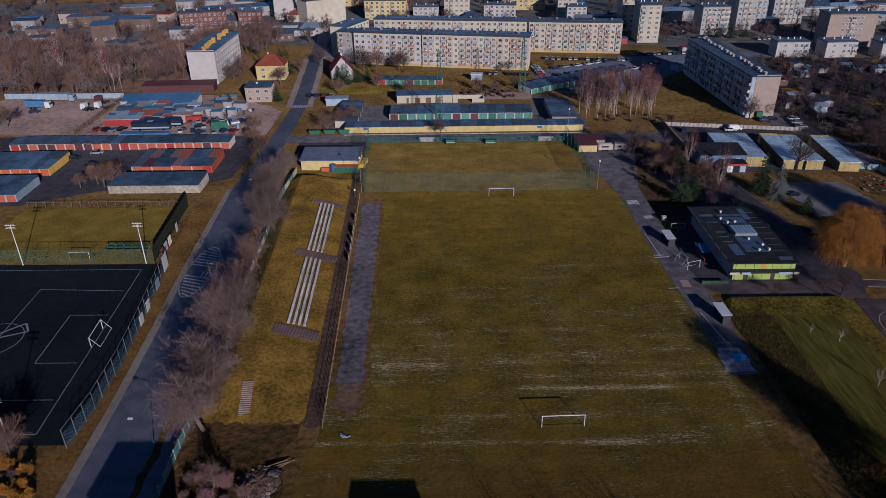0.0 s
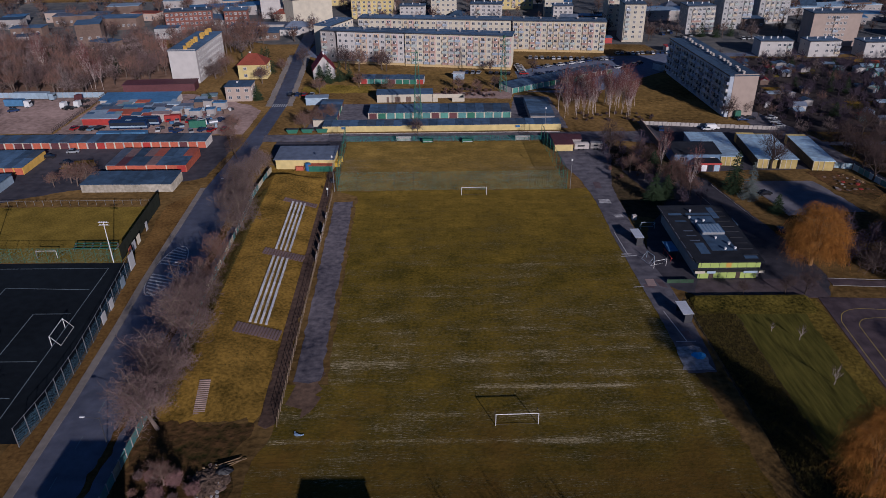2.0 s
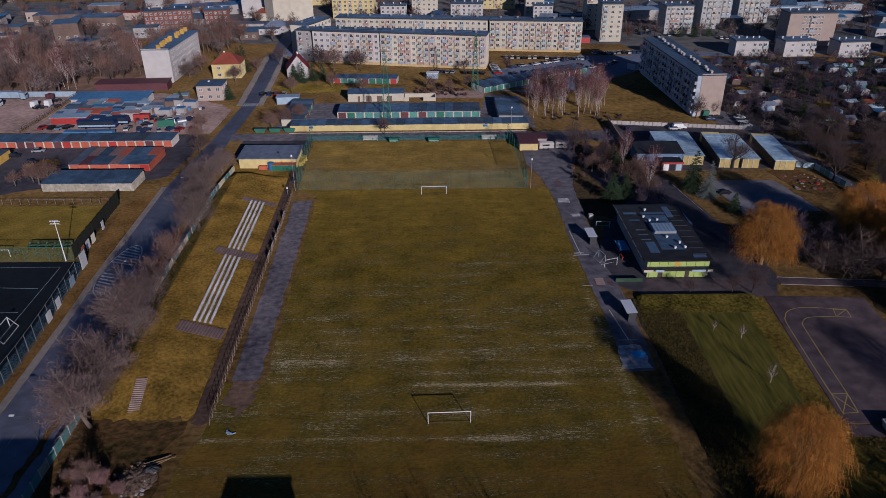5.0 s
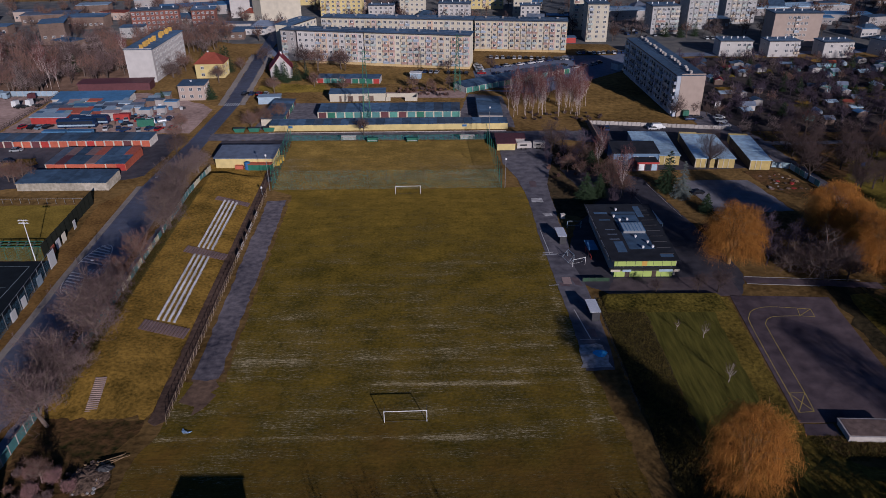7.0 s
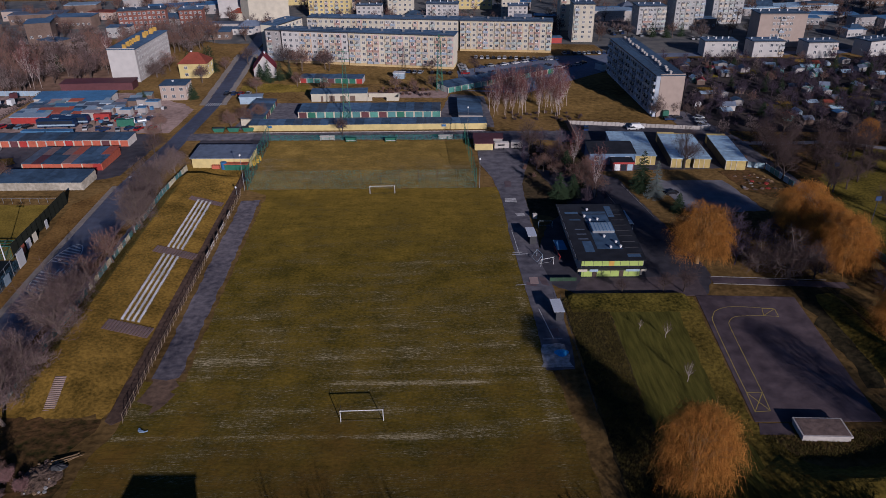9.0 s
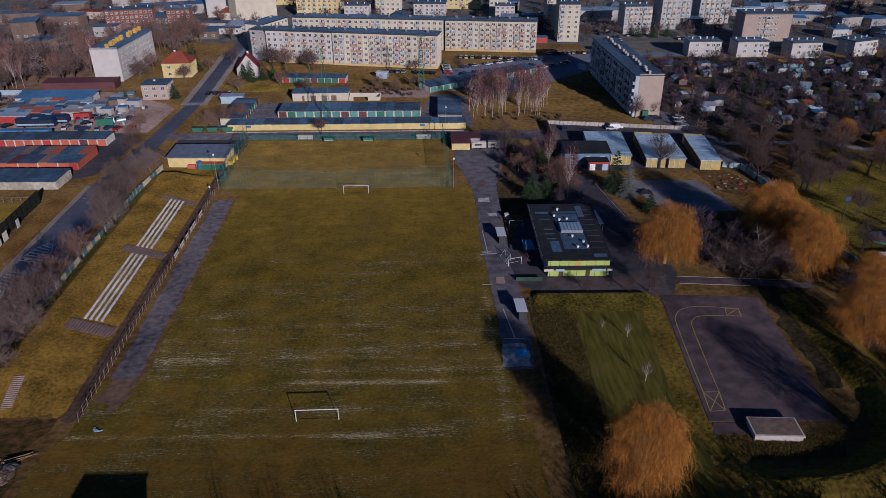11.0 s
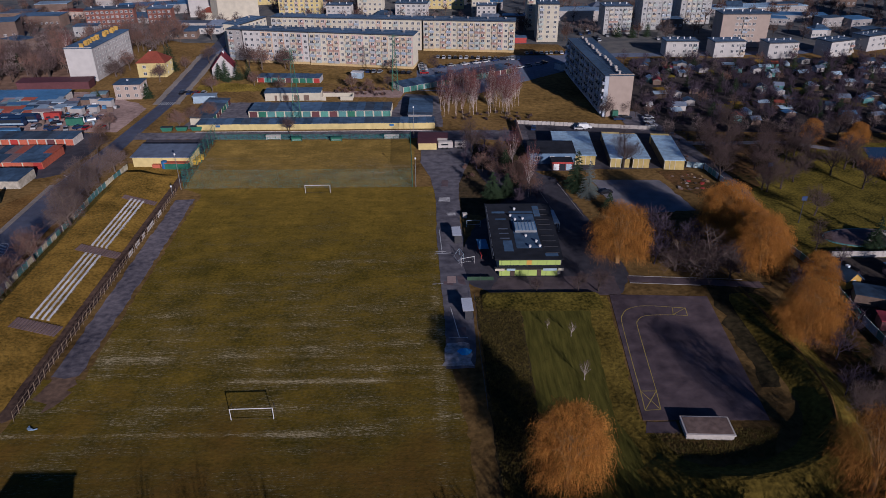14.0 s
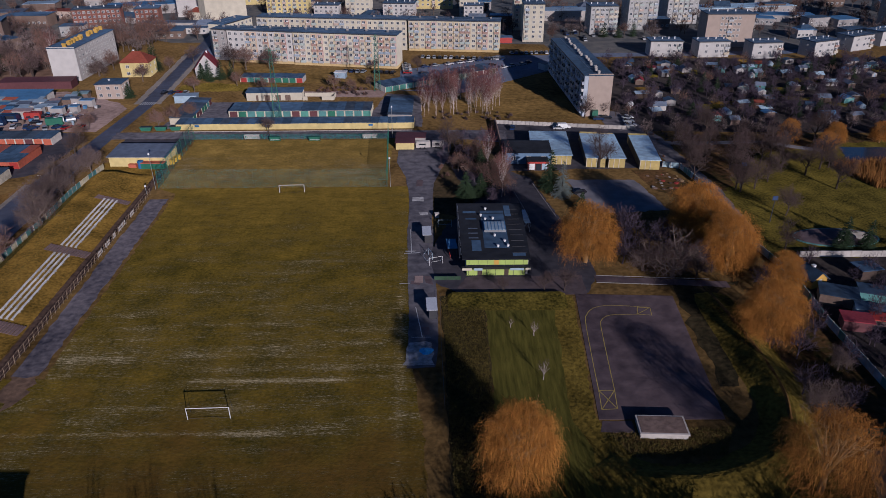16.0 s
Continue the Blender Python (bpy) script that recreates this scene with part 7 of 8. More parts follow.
for k, x, y, rz in ((4, -131, 254.5, 70), (1, -127.5, 254.2, 75), (5, -124.3, 253.8, 70), (1, -121.8, 254.6, 65), (2, -120, 229, 10), (1, -117, 218, 0), (1, -126, 224, 20), (1, -93, 257, 0), (4, -95, 277, 90), (3, -90.5, 276.5, 85), (4, -97, 266, 80), (1, -93.5, 265, 95),
                   (2, -90, 265.5, 90), (1, -58, 297.5, 80), (3, -55, 297.3, 85), (4, -52, 297.4, 85), (0, -48.8, 297.2, 90), ("v", 137, 274, 60), (0, 132.3, 259, 10), (2, 131.6, 254.5, 5), (0, 131.2, 249.6, 8), (0, 104, 246.6, 0), ("v", 106, 247.5, 5), (3, 87, 247, 80),
                   (1, 124, 258.8, 10), (3, 120.8, 257.4, 0), (1, -146, 281, 60), (3, -167, 278, 20), (1, 95.5, 164, 80), (1, 101, 188, 15)):
    park(k, x, y, rz)
rnd = random.Random(7)
for i in range(15):
    park(rnd.choice((0, 1, 2, 3, 1, 2)), 52 + i * 2.9, 361.5 - i * 0.35 + rnd.uniform(-0.4, 0.4), 85 + rnd.uniform(-6, 6))
for i in range(9):
    if i != 4:
        park(rnd.choice((1, 2, 1, 3, 0)), 16 + i * 2.8, 333.5 - i * 0.45, 80 + rnd.uniform(-6, 6))
for i, k in enumerate((0, 0, 2, 0, 5, 4)):
    park(k, 44.2 + 0.25 * i, 345 - i * 3.1, 0)
for i in range(14):
    park(rnd.choice((1, 0, 2, 3)), 54 + (i % 7) * 5.5 + rnd.uniform(-1, 1), 328 + (i // 7) * 13 + (i % 7) * 2.6, 30 + rnd.uniform(-8, 8))
for i in range(12):
    park(rnd.choice((0, 1, 2, 3)), 98 + i * 2.6, 369 + rnd.uniform(-1, 1) + i * 0.1, 90 + rnd.uniform(-8, 8))
for i in range(8):
    park(rnd.choice((0, 1, 2, 3)), rnd.uniform(132, 150), 400 + i * 4.2, rnd.uniform(70, 110))
for i in range(5):
    park(rnd.choice((0, 1, 2, 3)), 176 + i * 3.0, 404 + rnd.uniform(-1, 1), 90)
for i in range(8):
    park(rnd.choice((0, 2, 1, 4)), -106 + i * 3.4, 449 + rnd.uniform(-1, 1), 90)


def coach(label, x, y, rz):
    c = thing("coach", label, "bus", at(x, y, 0, rz), "coaches")
    part("body", side_profile([(-7, 0.4), (7, 0.4), (7.1, 1.4), (6.7, 3.3), (-7, 3.4)], -1.25, 1.25), NAVY, c)
    part("roof_panel", Shape().box(-6.5, 6.2, -1.1, 1.1, 3.39, 3.46), GLASS, c, "dark glossy roof")
    part("stripe", Shape().box(-6.9, 6.9, -1.29, -1.26, 0.9, 1.5), BLUESHEET, c, "pale blue side stripe")
    for y1 in (-1.27, 1.23):
        part("window_strip", Shape().box(-6.6, 6.2, y1, y1 + 0.04, 1.7, 2.8), GLASS, c)
    part("roof_hatch", Shape().box(-1, 1, -0.6, 0.6, 3.4, 3.55), BLUESHEET, c)
    for x1 in (-4.2, 4.6):
        for y1 in (-1.1, 1.1):
            part("wheel", WHEEL, None, c, m=at(x1, y1, 0.48, 0, 1.5))
    return c


coach("dark blue parked coach with dark windows", -110.5, 254.8, 2)
coach("blue parked coach with dark windows", -107.5, 259, 2)


def container(label, x, y, rz, paint, L=8.6, group="containers"):
    c = thing("container", label, "container", at(x, y, 0, rz), group)
    part("box", Shape().box(0, L, 0, 2.44, 0.1, 2.7), paint, c)
    for i in range(int(L / 0.6)):
        part("rib", Shape().box(0.2 + i * 0.6, 0.45 + i * 0.6, -0.04, 0.0, 0.25, 2.55), paint, c)
    if L > 7:
        part("marking", Shape().box(L * 0.3, L * 0.65, -0.06, -0.04, 0.9, 1.5), WHITEPAINT, c, "pale painted panel")
    for x1 in (0.1, L - 0.4):
        part("foot", Shape().box(x1, x1 + 0.3, 0, 2.44, 0, 0.1), DARKMETAL, c)
    return c


container("blue steel container with a white panel", -117.5, 242.3, 0, BLUEROOF)
container("blue steel container with a white panel", -108.4, 242.5, 0, BLUEROOF)
container("green steel waste container", -88, 254.4, 10, GREENPAINT, 6)
container("rusty red steel container", -100, 262, 4, REDPAINT, 6)


def lorry(label, x, y, rz, cab, load, L=9.0):
    c = thing("lorry", label, "lorry", at(x, y, 0, rz), "lorries")
    part("cab", side_profile([(0, 0.5), (2.1, 0.5), (2.2, 1.4), (1.9, 2.9), (0, 3.0)], -1.2, 1.2), cab, c)
    part("windscreen", Shape().box(2.06, 2.14, -1.0, 1.0, 1.6, 2.5), GLASS, c)
    part("chassis", Shape().box(-L, 0.2, -0.5, 0.5, 0.55, 0.9), DARKMETAL, c)
    if load:
        part("load_box", Shape().box(-L, -0.25, -1.25, 1.25, 0.95, 3.5), load, c)
    for x1 in (1.1, -L * 0.55, -L * 0.75):
        for y1 in (-1.05, 1.05):
            part("wheel", WHEEL, None, c, m=at(x1, y1, 0.48, 0, 1.5))
    return c


lorry("white lorry tractor without trailer", -147, 281.5, 175, WHITEPAINT, None, 4)
lorry("white lorry tractor without trailer", -142, 283, 175, WHITEPAINT, None, 4)
lorry("red lorry tractor without trailer", -146, 292, 160, MAROON, None, 4.5)
lorry("blue box lorry in the yard", -165, 284, 0, WHITEPAINT, BLUEROOF, 8)
lorry("long pale trailer against the fence", -160, 294.5, 0, BLUESHEET, BLUESHEET, 15)

# ---- sheds and stalls of the works yard ----
STALL = [BLUESHEET, BLUEROOF, ORANGERED, FELT2, mat("pale_pink_sheet", (0.42, 0.30, 0.28), 0.7, 0.25, 0.8), BLUESHEET, mat("pale_teal_sheet", (0.26, 0.38, 0.40), 0.6, 0.25, 0.8), FELT]
shed("long shed with a bright blue metal roof", -134, 284, 31, 8.5, 3.4, 1, PALECONC, BLUEROOF, tilt=0.8)
shed("red-fronted store with painted panels", -130.5, 259.5, 13.5, 4, 2.8, 1, REDPAINT, BLUESHEET, tilt=0.3)
for r_i, (y, x0, x1, d) in enumerate(((263.9, -131, -105, 2.7), (267.0, -131, -103, 2.8), (270.2, -130, -104, 2.9), (273.5, -131, -101, 3.0), (276.9, -131, -100, 2.7), (280.2, -130, -102, 2.8))):
    x = x0
    while x < x1:
        w = rnd.choice((2.4, 3.4, 4.5, 6.5, 8.0)) * rnd.uniform(0.85, 1.15)
        shed("small market shed with a faded sheet roof", x, y + rnd.uniform(-0.3, 0.3), w - 0.4, d, rnd.uniform(2.4, 3.1), rnd.uniform(-1, 2), rnd.choice((MAROON, PALECONC, GREYWALL, GREYWALL)), rnd.choice(STALL), "market_shed", "shed", 0.2, 0, 0.3)
        x += w
for i in range(7):
    shed("pale blue roofed shed in a stepped row", -101 + i * 1.5, 272 + i * 3.3, (4.6, 6.2, 3.8, 5.4)[i % 4], 2.8, 2.3 + 0.2 * (i % 3), 8, BROWNBRICK, (BLUESHEET, FELT2, STALL[4], FELT, BLUESHEET, STALL[6], FELT2)[i], "market_shed", "shed", 0.2, 0, 0.3)
for x, y, w, d, c in ((-92, 268, 4, 3, BLUEROOF), (-95, 271, 3, 2.4, BLUESHEET), (-99, 268, 3, 3, BLUESHEET), (-86, 279, 5, 3, BLUEROOF), (-91, 282, 3.4, 2.6, FELT2), (-86, 270, 3, 3, BLUEROOF)):
    shed("small kiosk in the works yard", x, y, w, d, 2.6, rnd.uniform(-8, 8), GREYWALL, c, "kiosk", "kiosk", 0.15)
for x, y, rr, c in ((-84, 257, 1.3, WHITEPAINT), (-80, 258, 1.1, STEEL)):
    tk = thing("storage_tank", "pale cylindrical storage tank lying on cradles", "tank", at(x, y, 0, 30), "storage tanks")
    part("shell", Shape().tube((-1.6, 0, rr + 0.2), (1.6, 0, rr + 0.2), rr, rr, 14), c, tk)
    for x1 in (-1, 1):
        part("cradle", Shape().box(x1 - 0.15, x1 + 0.15, -rr * 0.8, rr * 0.8, 0, 0.5), DARKMETAL, tk)
# white panel fence behind the lorries
wf = thing("panel_fence", "pale blue-white panel fence behind the yard", "fence", at(-190, 298.6), "panel fences")
WPANEL = Shape().box(0, 2.45, -0.05, 0.05, 0.05, 2.3).mesh("panel", BLUESHEET)
for i in range(20):
    part("panel", WPANEL, None, wf, m=at(i * 2.6, -i * 0.04))
    part("post", CPOST, None, wf, m=at(i * 2.6 - 0.08, -i * 0.04))
post_fence("slatted fence between the two yards", [(-137.6, 250), (-138.2, 297)], 2.0, 2.0, DARKWOOD, (0.6, 1.3, 1.9), r=0.07)
pump = shed("cream pump house with brown doors", -20, 286, 23, 6.5, 3.6, 1.5, CREAM, FELT, windows=0, tilt=0.3)
for x in (4, 7.5, 12, 16):
    part("door", Shape().box(x, x + (0.9 if x == 4 else 2.2), -0.05, 0.02, 0.05, 2.3), BROWNBRICK, pump)
cw = thing("court_wall", "low cream wall round a yard", "wall", at(3.2, 286.5))
for q in ((0, 13, 5.5, 5.8), (12.8, 13.1, 0, 5.8), (8, 13, -0.2, 0.1), (0, 2, -0.2, 0.1)):
    part("wall_run", Shape().box(*q, 0, 1.6), CREAM, cw)
shed("pale transformer hut on the lawn", 12, 322, 5, 3.4, 2.6, -8, BLUESHEET, WHITEPAINT)
shed("small white shelter by the road", -49, 283, 9, 4.5, 2.8, 5, BLUESHEET, BLUESHEET)
for i in range(3):
    sk = thing("skip", "dark green refuse skip by the road", "skip", at(-50 + i * 5.4, 247.4 + i * 0.3, 0, 2), "refuse skips")
    part("tub", side_profile([(0.4, 0.0), (3.6, 0.0), (4.2, 1.4), (-0.2, 1.4)], 0, 1.8), GREENPAINT, sk)
    part("lid", Shape().box(0.1, 3.9, 0.1, 1.7, 1.41, 1.48), DARKMETAL, sk)
container("green skip by the flats", 119, 260.5, 0, GREENPAINT, 2.2)

# ---- allotments: small huts among the trees ----
HUT_ROOF = [FELT, REDTILE, BLUESHEET, FELT2, FELT, FELT, BLUEROOF, BLUESHEET, ROOFSHEET, FELT2, CRIMSON, FELT2]
HUT_WALL = [WHITE, GREYWALL, GREYWALL, BROWNBRICK, BROWNBRICK, DARKWOOD, DARKWOOD, TEAL]
rnd = random.Random(31)
for i in range(92):
    x, y = 140 + rnd.random() * 190, 250 + rnd.random() * 100
    if x < 150 and y > 330:
        continue
    L, D = rnd.uniform(3, 5.5), rnd.uniform(3, 4.5)
    h = thing("garden_hut", "small garden hut with a shallow saddle roof", "hut", at(x, y, 0, rnd.choice((0, 90)) + rnd.uniform(-15, 15)), "garden huts")
    part("wall", Shape().box(0, L, 0, D, 0, 2.1), rnd.choice(HUT_WALL), h)
    part("roof", Shape().gable(0, L, 0, D, 2.1, 2.1 + rnd.uniform(0.5, 1.1), over=0.25, thick=0.1), rnd.choice(HUT_ROOF), h)
    part("gable_wall", Shape().add([(0.01, 0, 2.08), (0.01, D, 2.08), (0.01, D / 2, 2.5), (L - 0.01, 0, 2.08), (L - 0.01, D, 2.08), (L - 0.01, D / 2, 2.5)], [(0, 2, 1), (3, 4, 5)]), GREYWALL, h)
    part("door", Shape().box(L * 0.35, L * 0.35 + 0.8, -0.04, 0.02, 0.02, 1.85), DARKWOOD, h)
for i in range(26):
    x, y = 145 + rnd.random() * 180, 250 + rnd.random() * 100
    sheet("garden_plot", [(x, y), (x + rnd.uniform(6, 14), y + rnd.uniform(-1, 1)), (x + rnd.uniform(8, 14), y + rnd.uniform(4, 8)), (x + rnd.uniform(-2, 1), y + rnd.uniform(4, 8))], 0.04 + 0.004 * i, LAWN if i % 3 else DRYGRASS, "small plot of garden lawn", "lawn")
for i in range(14):
    x, y = 150 + rnd.random() * 160, 252 + rnd.random() * 96
    gh = thing("greenhouse", "small pale plastic greenhouse", "greenhouse", at(x, y, 0, rnd.uniform(-20, 20)), "greenhouses")
    part("cover", side_profile([(0, 0), (0, 1.4), (1.2, 2.1), (2.4, 1.4), (2.4, 0)], 0, 4), PALECONC if i % 2 else BLUESHEET, gh)
    part("door", Shape().box(0.8, 1.6, -0.04, 0.0, 0, 1.7), BLUESHEET, gh)
for i in range(4):
    yy = 262 + i * 24
    post_fence("thin wire fence between garden plots", [(140 + i * 3, yy), (325, yy - 12)], 3.5, 1.3, DARKWOOD, (1.2,), r=0.04)
# a sandy court behind a teal screen at the edge of the gardens
sheet("sand_court", [(128.4, 82.5), (136, 85), (138.5, 60), (122, 60)], 0.045, mat("tan_sand", (0.34, 0.22, 0.13), 0.95, 0.25, 0.6, 0.3), "tan sandy play court", "court", ragged=0.1)
screen = thing("windbreak", "teal windbreak screen on posts at the sandy court", "screen", at(127.2, 86.0, 0, 0))
for i in range(6):
    part("screen_panel", Shape().box(i * 2.0, i * 2.0 + 1.95, -0.03, 0.03, 0.2, 2.1), mat("teal_mesh_screen", (0.018, 0.080, 0.080), 0.9, 0.2) if i == 0 else bpy.data.materials["teal_mesh_screen"], screen)
    part("post", Shape().tube((i * 2.0, 0.06, 0), (i * 2.0, 0.06, 2.2), 0.05, 0.05, 6), DARKMETAL, screen)
# park edge: wall, huts, arena, reeds
pw = thing("park_wall", "pale concrete panel wall of the gardens", "wall", at(148, 148.5, 0, -0.5))
for i in range(28):
    part("wall_panel", Shape().box(i * 2.5, i * 2.5 + 2.42, -0.1, 0.1, 0, 1.6 + 0.04 * (i % 3)), PALECONC, pw)
for x, y, L, D, H, rz, w, rf in ((142.6, 127.5, 7.5, 5, 2.5, -22, BROWNBRICK, FELT), (147.5, 121.8, 6, 3.4, 2.3, -22, BLUESHEET, FELT), (142.6, 117.2, 5.5, 3.6, 2.4, -14, MAROON, CRIMSON), (148.8, 117.5, 4, 3, 2.3, -14, BROWNBRICK, REDPAINT), (151.5, 128, 6, 4, 2.5, -20, TEAL, FELT), (157, 137, 5, 4, 2.4, 10, DARKWOOD, FELT), (150, 108, 5, 4, 2.4, -12, DARKWOOD, FELT2), (160, 124, 5, 4, 2.4, 5, WHITE, BLUESHEET)):
    shed("garden house with a patched flat roof", x, y, L, D, H, rz, w, rf, "garden_house", "hut", 0.3, 0)
house("small house with an orange gable", 142.2, 137.6, 4.6, 4.2, 2.3, 4.0, -72, OCHRE, FELT, False, 1, 1)
thicket("garden_shrubs", "bare shrubs and fruit trees round the garden houses", "shrubs", SHRUB + FART, [(rnd.uniform(142, 185), rnd.uniform(88, 146), rnd.uniform(0.3, 0.6)) for i in range(70)], SHADETWIG)
sheet("garden_ground", [(140.6, 60), (230, 60), (230, 147), (149, 148.2), (142, 139.5), (141, 120)], 0.024, EARTH, "dark trodden soil of the gardens", "soil")
ar = thing("arena", "round shallow concrete arena with a teal rim", "arena", at(162, 158.5))
disc = Shape()
disc.prism([(10.5 * math.cos(a), 4.8 * math.sin(a)) for a in [i * 2 * math.pi / 40 for i in range(40)]], 0, 0.35)
part("floor", disc, COURT, ar)
part("rim", Shape().prism([(11 * math.cos(a), 5.2 * math.sin(a)) for a in [i * 2 * math.pi / 40 for i in range(40)]], 0, 0.25), TEAL, ar, "pale teal rim")
shell = Shape()
shell.add([(3 + 4.2 * math.cos(a) * (1 - k * 0.28), -3 + 1.0 * k + 2.0 * math.sin(a) * 0.2, 3.0 * math.sin(a) * (1 - k * 0.3) + 0.3) for k in range(3) for a in [i * math.pi / 10 for i in range(11)]], [(k * 11 + i, k * 11 + i + 1, (k + 1) * 11 + i + 1, (k + 1) * 11 + i) for k in range(2) for i in range(10)])
part("stage_shell", shell, PALECONC, ar, "pale curved stage shell")
reeds = Shape()
for i in range(11000):
    x, y = rnd.uniform(186, 238), rnd.uniform(189, 211)
    if y > 212 - abs(x - 205) * 0.1 or y < 190 + (x < 190) * (190 - x) * 4:
        continue
    a, h = rnd.uniform(0, 6.28), rnd.uniform(1.6, 3.0)
    reeds.add([(x, y, 0), (x + 0.2 * math.cos(a), y + 0.2 * math.sin(a), 0), (x + rnd.uniform(-0.4, 0.4), y + rnd.uniform(-0.4, 0.4), h)], [(0, 1, 2)])
whole("reed_bed", reeds, REED, "tall orange dry reeds at the pond", "reeds", kind="stuff")
LATH = mat("weathered_lath_wood", (0.30, 0.20, 0.11), 0.9, 0.3, 2.0, 0.2)
# rubble and playthings in the small yard by the depot
rnd = random.Random(44)
sheet("rubble_yard", [(121, 206), (131, 206), (139, 190), (131, 184), (124, 190)], 0.045, LITTER, "bare earth yard with rubble", "yard")
for i in range(38):
    x, y, r0 = rnd.uniform(124, 135), rnd.uniform(190, 203), rnd.uniform(0.2, 0.85)
    v = [(r0 * math.cos(a) * rnd.uniform(0.7, 1.2), r0 * math.sin(a) * rnd.uniform(0.6, 1.1)) for a in [k * math.pi / 3 for k in range(6)]]
    whole("rubble_piece", Shape().prism(v, -0.1, rnd.uniform(0.06, 0.28)), (REDPAINT, BROWNBRICK, DARKWOOD, LATH, BROWNBRICK, DARKWOOD, CONCRETE, DARKWOOD)[i % 8], "broken piece of rubble on bare earth", "rubble", at(x, y, 0.04), "rubble pieces")
# a low spread of broken concrete and sand with a dark sheet over it, dumped among the leaves
mound, N = Shape(), 22
rim = [(0.0, 0.0, 0.55)]
for k, z in ((0.35, 0.5), (0.7, 0.25), (1.0, -0.03)):
    rim += [(3.1 * k * math.cos(i * 2 * math.pi / N) * rnd.uniform(0.8, 1.15), 3.6 * k * math.sin(i * 2 * math.pi / N) * rnd.uniform(0.8, 1.15), z + rnd.uniform(-0.1, 0.1) * (k < 1)) for i in range(N)]
mound.add(rim, [(0, 1 + i, 1 + (i + 1) % N) for i in range(N)] + [(1 + r * N + i, 1 + (r + 1) * N + i, 1 + (r + 1) * N + (i + 1) % N, 1 + r * N + (i + 1) % N) for r in range(2) for i in range(N)])
whole("sand_mound", mound, mat("pale_rubble_and_sand", (0.075, 0.050, 0.036), 0.95, 0.7, 2.2, 1.0, col2=(0.250, 0.175, 0.130)), "low spread of pale broken concrete and sand", "rubble", at(-29.6, 79.6, 0.03))
for i in range(56):
    a, q, r0 = rnd.uniform(0, 6.28), math.sqrt(rnd.random()), rnd.uniform(0.12, 0.38)
    v = [(r0 * math.cos(t) * rnd.uniform(0.6, 1.3), r0 * math.sin(t) * rnd.uniform(0.5, 1.1)) for t in [k * math.pi / 3 for k in range(6)]]
    whole("rubble_piece", Shape().prism(v, -0.1, rnd.uniform(0.06, 0.2)), (BROWNBRICK, CONCRETE, DARKWOOD, LATH, BROWNBRICK, DARKWOOD, LATH)[i % 7], "broken piece of masonry on a rubble heap", "rubble", at(-29.6 + 3.3 * q * math.cos(a), 79.6 + 3.8 * q * math.sin(a), max(0.03, 0.5 * (1 - q * 1.05)), rnd.uniform(0, 180)), "dumped rubble")
cover = Shape()
hump = [(0.0, 0.0, 0.75)] + [(k * 1.5 * math.cos(i * math.pi / 7) * rnd.uniform(0.75, 1.2), k * 0.8 * math.sin(i * math.pi / 7) * rnd.uniform(0.75, 1.2), z + rnd.uniform(-0.12, 0.12) * (k < 1)) for k, z in ((0.5, 0.6), (1.0, -0.05)) for i in range(14)]
cover.add(hump, [(0, 1 + i, 1 + (i + 1) % 14) for i in range(14)] + [(1 + i, 15 + i, 15 + (i + 1) % 14, 1 + (i + 1) % 14) for i in range(14)])
whole("tarpaulin", cover, mat("black_sheeting", (0.016, 0.016, 0.020), 0.6, 0.3, 2.0, 0.5), "crumpled black sheet over dumped rubble", "tarpaulin", at(-27.8, 81.6, 0.2, 25))
# yellow bush at the corner of the dark turf
yb = bare_tree("shrub", "yellow-leaved autumn shrub by the turf", 66, 6, (10, 7, 7, 3), 0.16, 1.0, twig=mat("yellow_autumn_leaves", (0.36, 0.16, 0.025), 0.95, 0.35, 0.8, 0), twig_w=0.09, r=0.07)
for x, y, s1 in ((-66.5, 79, 1.0), (-69, 78, 0.9), (-72.5, 79.5, 0.8), (-64.5, 77.5, 0.8)):
    plant(yb, x, y, s1, "autumn shrubs")
pb = bare_tree("shrub", "broad leafless shrub with pinkish twigs over rubble", 68, 6, (11, 8, 7, 4), 0.14, 1.05, wood=PALEBARK, twig=mat("pinkish_shrub_twigs", (0.30, 0.17, 0.16), 0.95, 0.3, 0.8, 0), twig_w=0.022, r=0.06)
for x, y, s1 in ((-34.8, 79.5, 1.5), (-38.8, 80.5, 1.3), (-31.4, 77.6, 1.25), (-37, 76.5, 1.5)):
    plant(pb, x, y, s1, "pinkish shrubs")
for x, y, s1 in ((-67.5, 82, 1.15), (-71, 83.5, 1.1), (-66, 76.5, 1.1), (-74.5, 83, 1.0)):
    plant(yb, x, y, s1, "autumn shrubs")
# long pale laths thrown across the dumped rubble
for i in range(7):
    whole("lath", Shape().box(-1.9, 1.9, -0.04, 0.04, 0.0, 0.07), LATH, "long pale lath lying across rubble", "lath", pose(-27.4 + rnd.uniform(-0.9, 0.9), 83.6 + rnd.uniform(-0.8, 0.8), 0.35, 0, 5, 42 + rnd.uniform(-14, 14)), "laths")
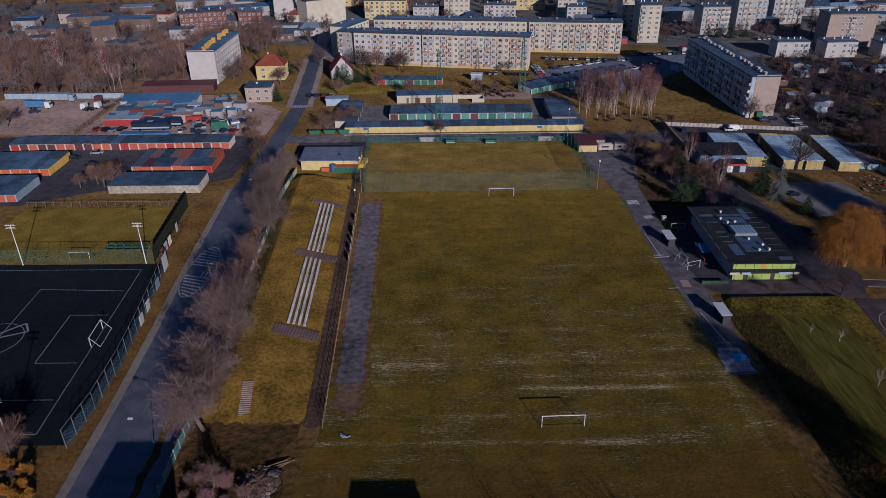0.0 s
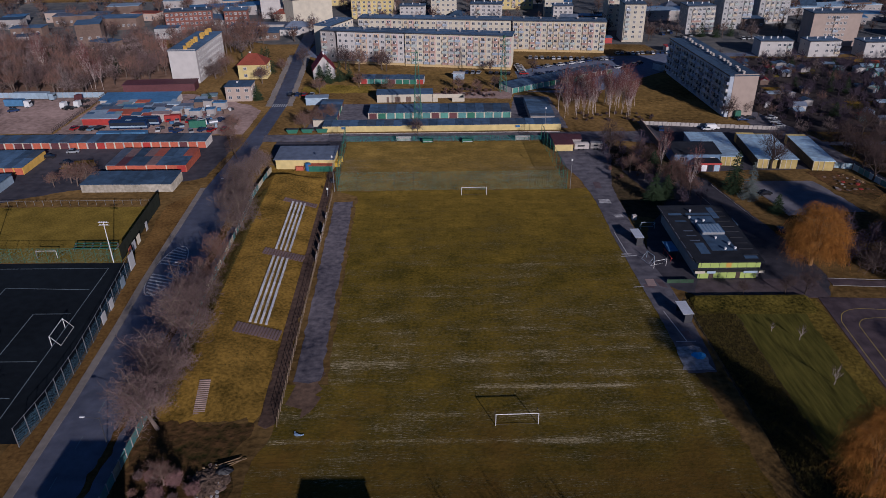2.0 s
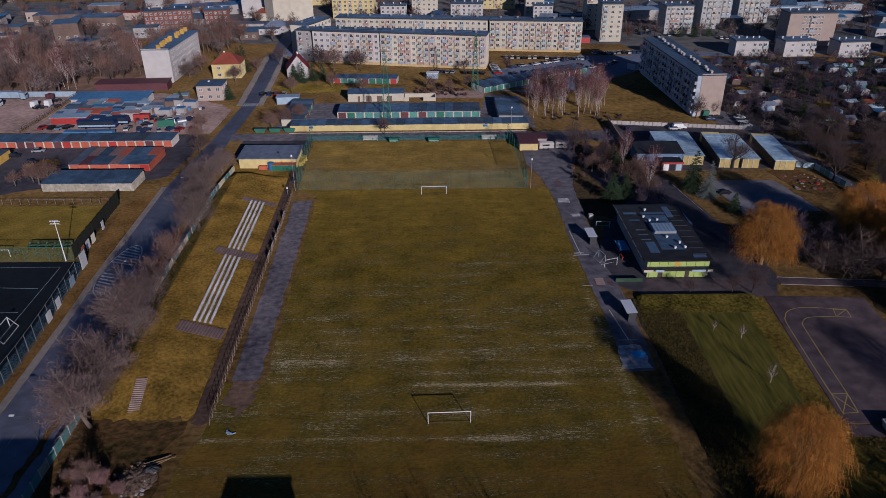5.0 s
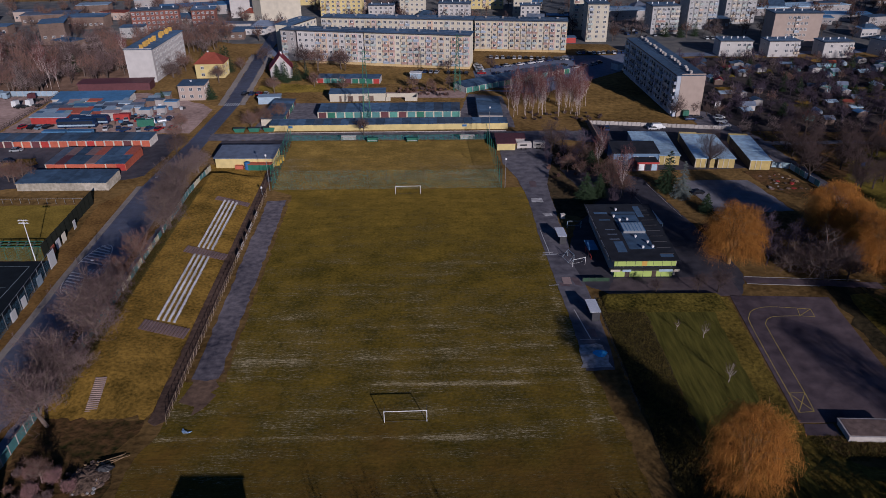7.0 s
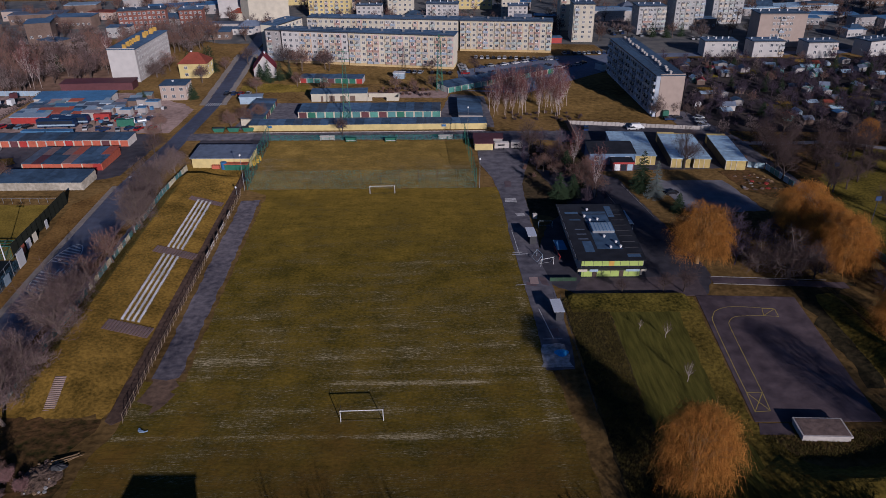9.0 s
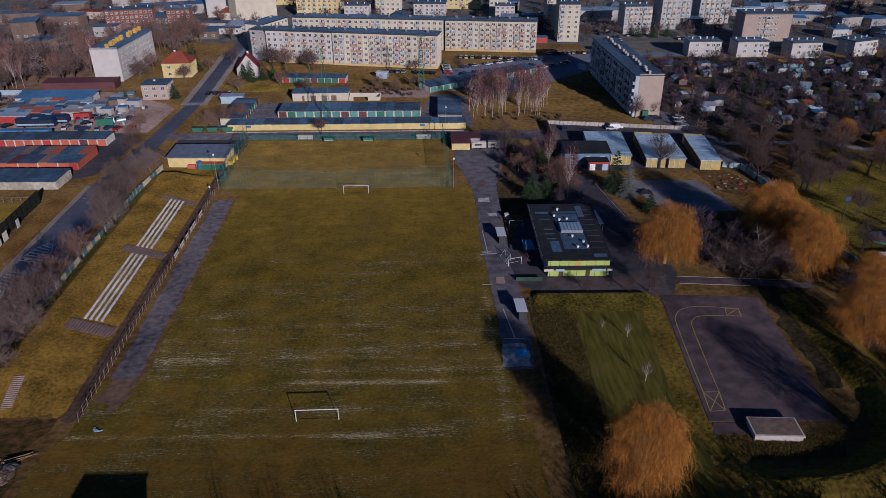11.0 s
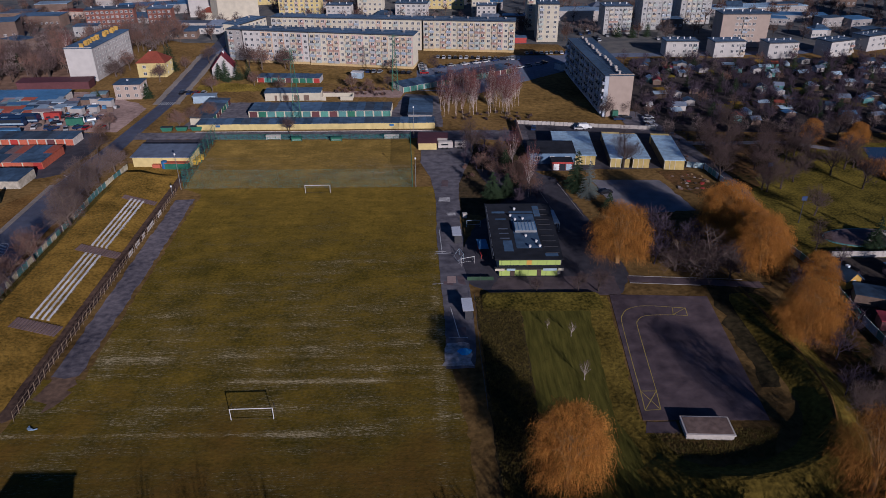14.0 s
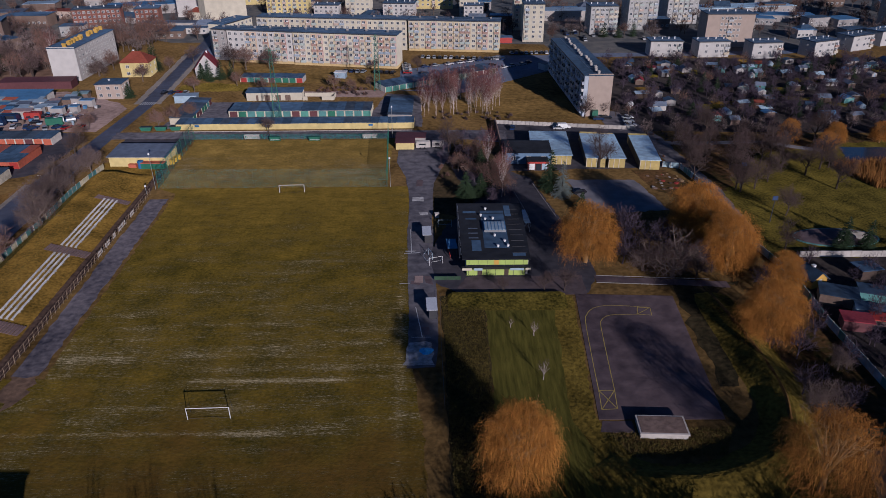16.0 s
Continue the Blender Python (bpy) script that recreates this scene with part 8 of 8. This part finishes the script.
# more cars and scrap among the kiosks of the works yard
rnd = random.Random(91)
for i in range(13):
    park(rnd.choice((0, 1, 2, 3, 4, 4)), -99 + (i % 7) * 4.1 + rnd.uniform(-1, 1), 250.8 + (i // 7) * 12 + rnd.uniform(-1.2, 1.2), rnd.uniform(50, 130))
for i in range(34):
    x, y, r0 = rnd.uniform(-104, -78), rnd.uniform(252, 284), rnd.uniform(0.5, 1.3)
    v = [(r0 * math.cos(a) * rnd.uniform(0.6, 1.2), r0 * math.sin(a) * rnd.uniform(0.5, 1.1)) for a in [k * math.pi / 3 for k in range(6)]]
    whole("scrap_block", Shape().prism(v, 0.0, rnd.uniform(0.5, 1.6)), (BLUEROOF, WHITEPAINT, DARKMETAL, MAROON, STEEL, BROWNBRICK, BLUESHEET)[i % 7], "discarded block of scrap in the works yard", "scrap", at(x, y, 0.03), "scrap blocks")
# small houses of the town, wherever no larger building stands
taken = [(o.matrix_world.translation.x, o.matrix_world.translation.y) for o in bpy.data.objects if o.parent is None and o.name.startswith(("apartment_building", "building", "house")) and o.matrix_world.translation.y > 370]
rnd, placed = random.Random(33), 0
while placed < 46:
    x, y = rnd.uniform(-320, 380), rnd.uniform(402, 565)
    taken_near = [p for p in taken if math.hypot(p[0] + 9 - x, p[1] + 6 - y) < 27]
    if taken_near or (-85 < x < -62 and y < 560):
        placed += 0.02
        continue
    placed += 1
    taken.append((x - 3, y))
    L, D, H = rnd.uniform(8, 14), rnd.uniform(7, 10), rnd.uniform(3.5, 6.5)
    roof = rnd.choice((FELT, FELT2, FELT, REDTILE, BLUEROOF, FELT))
    if rnd.random() < 0.5:
        house("small town house among trees", x, y, L, D, H, H + 2.6, rnd.uniform(-15, 15), rnd.choice((CREAM, BROWNBRICK, GREYWALL, BEIGE)), roof, rnd.random() < 0.5, 2, 1)
    else:
        shed("small flat-roofed town building", x, y, L * 1.3, D, H, rnd.uniform(-15, 15), rnd.choice((FARWALL, BROWNBRICK, GREYWALL, BEIGE)), roof, windows=4)
for i in range(18):
    park(rnd.choice((0, 1, 2, 3, 5)), 56 + (i % 12) * 4.4 + rnd.uniform(-1, 1), 316 + (i // 12) * 9.5 + (i % 12) * 2.9, 35 + rnd.uniform(-8, 8))

# the models from which the trees and cars were copied are not part of the place
for model in BIG + FULL + SHADE + [FAN, SAPLING, TALLWIL, THINWIL] + MIDT + REDT + FART + BIRCH + LOWSHRUB + SHRUB + WIL + SPRUCE + [BLUESPRUCE, yb, pb, VAN] + CARS:
    for o in (*model.children_recursive, model):
        bpy.data.objects.remove(o)
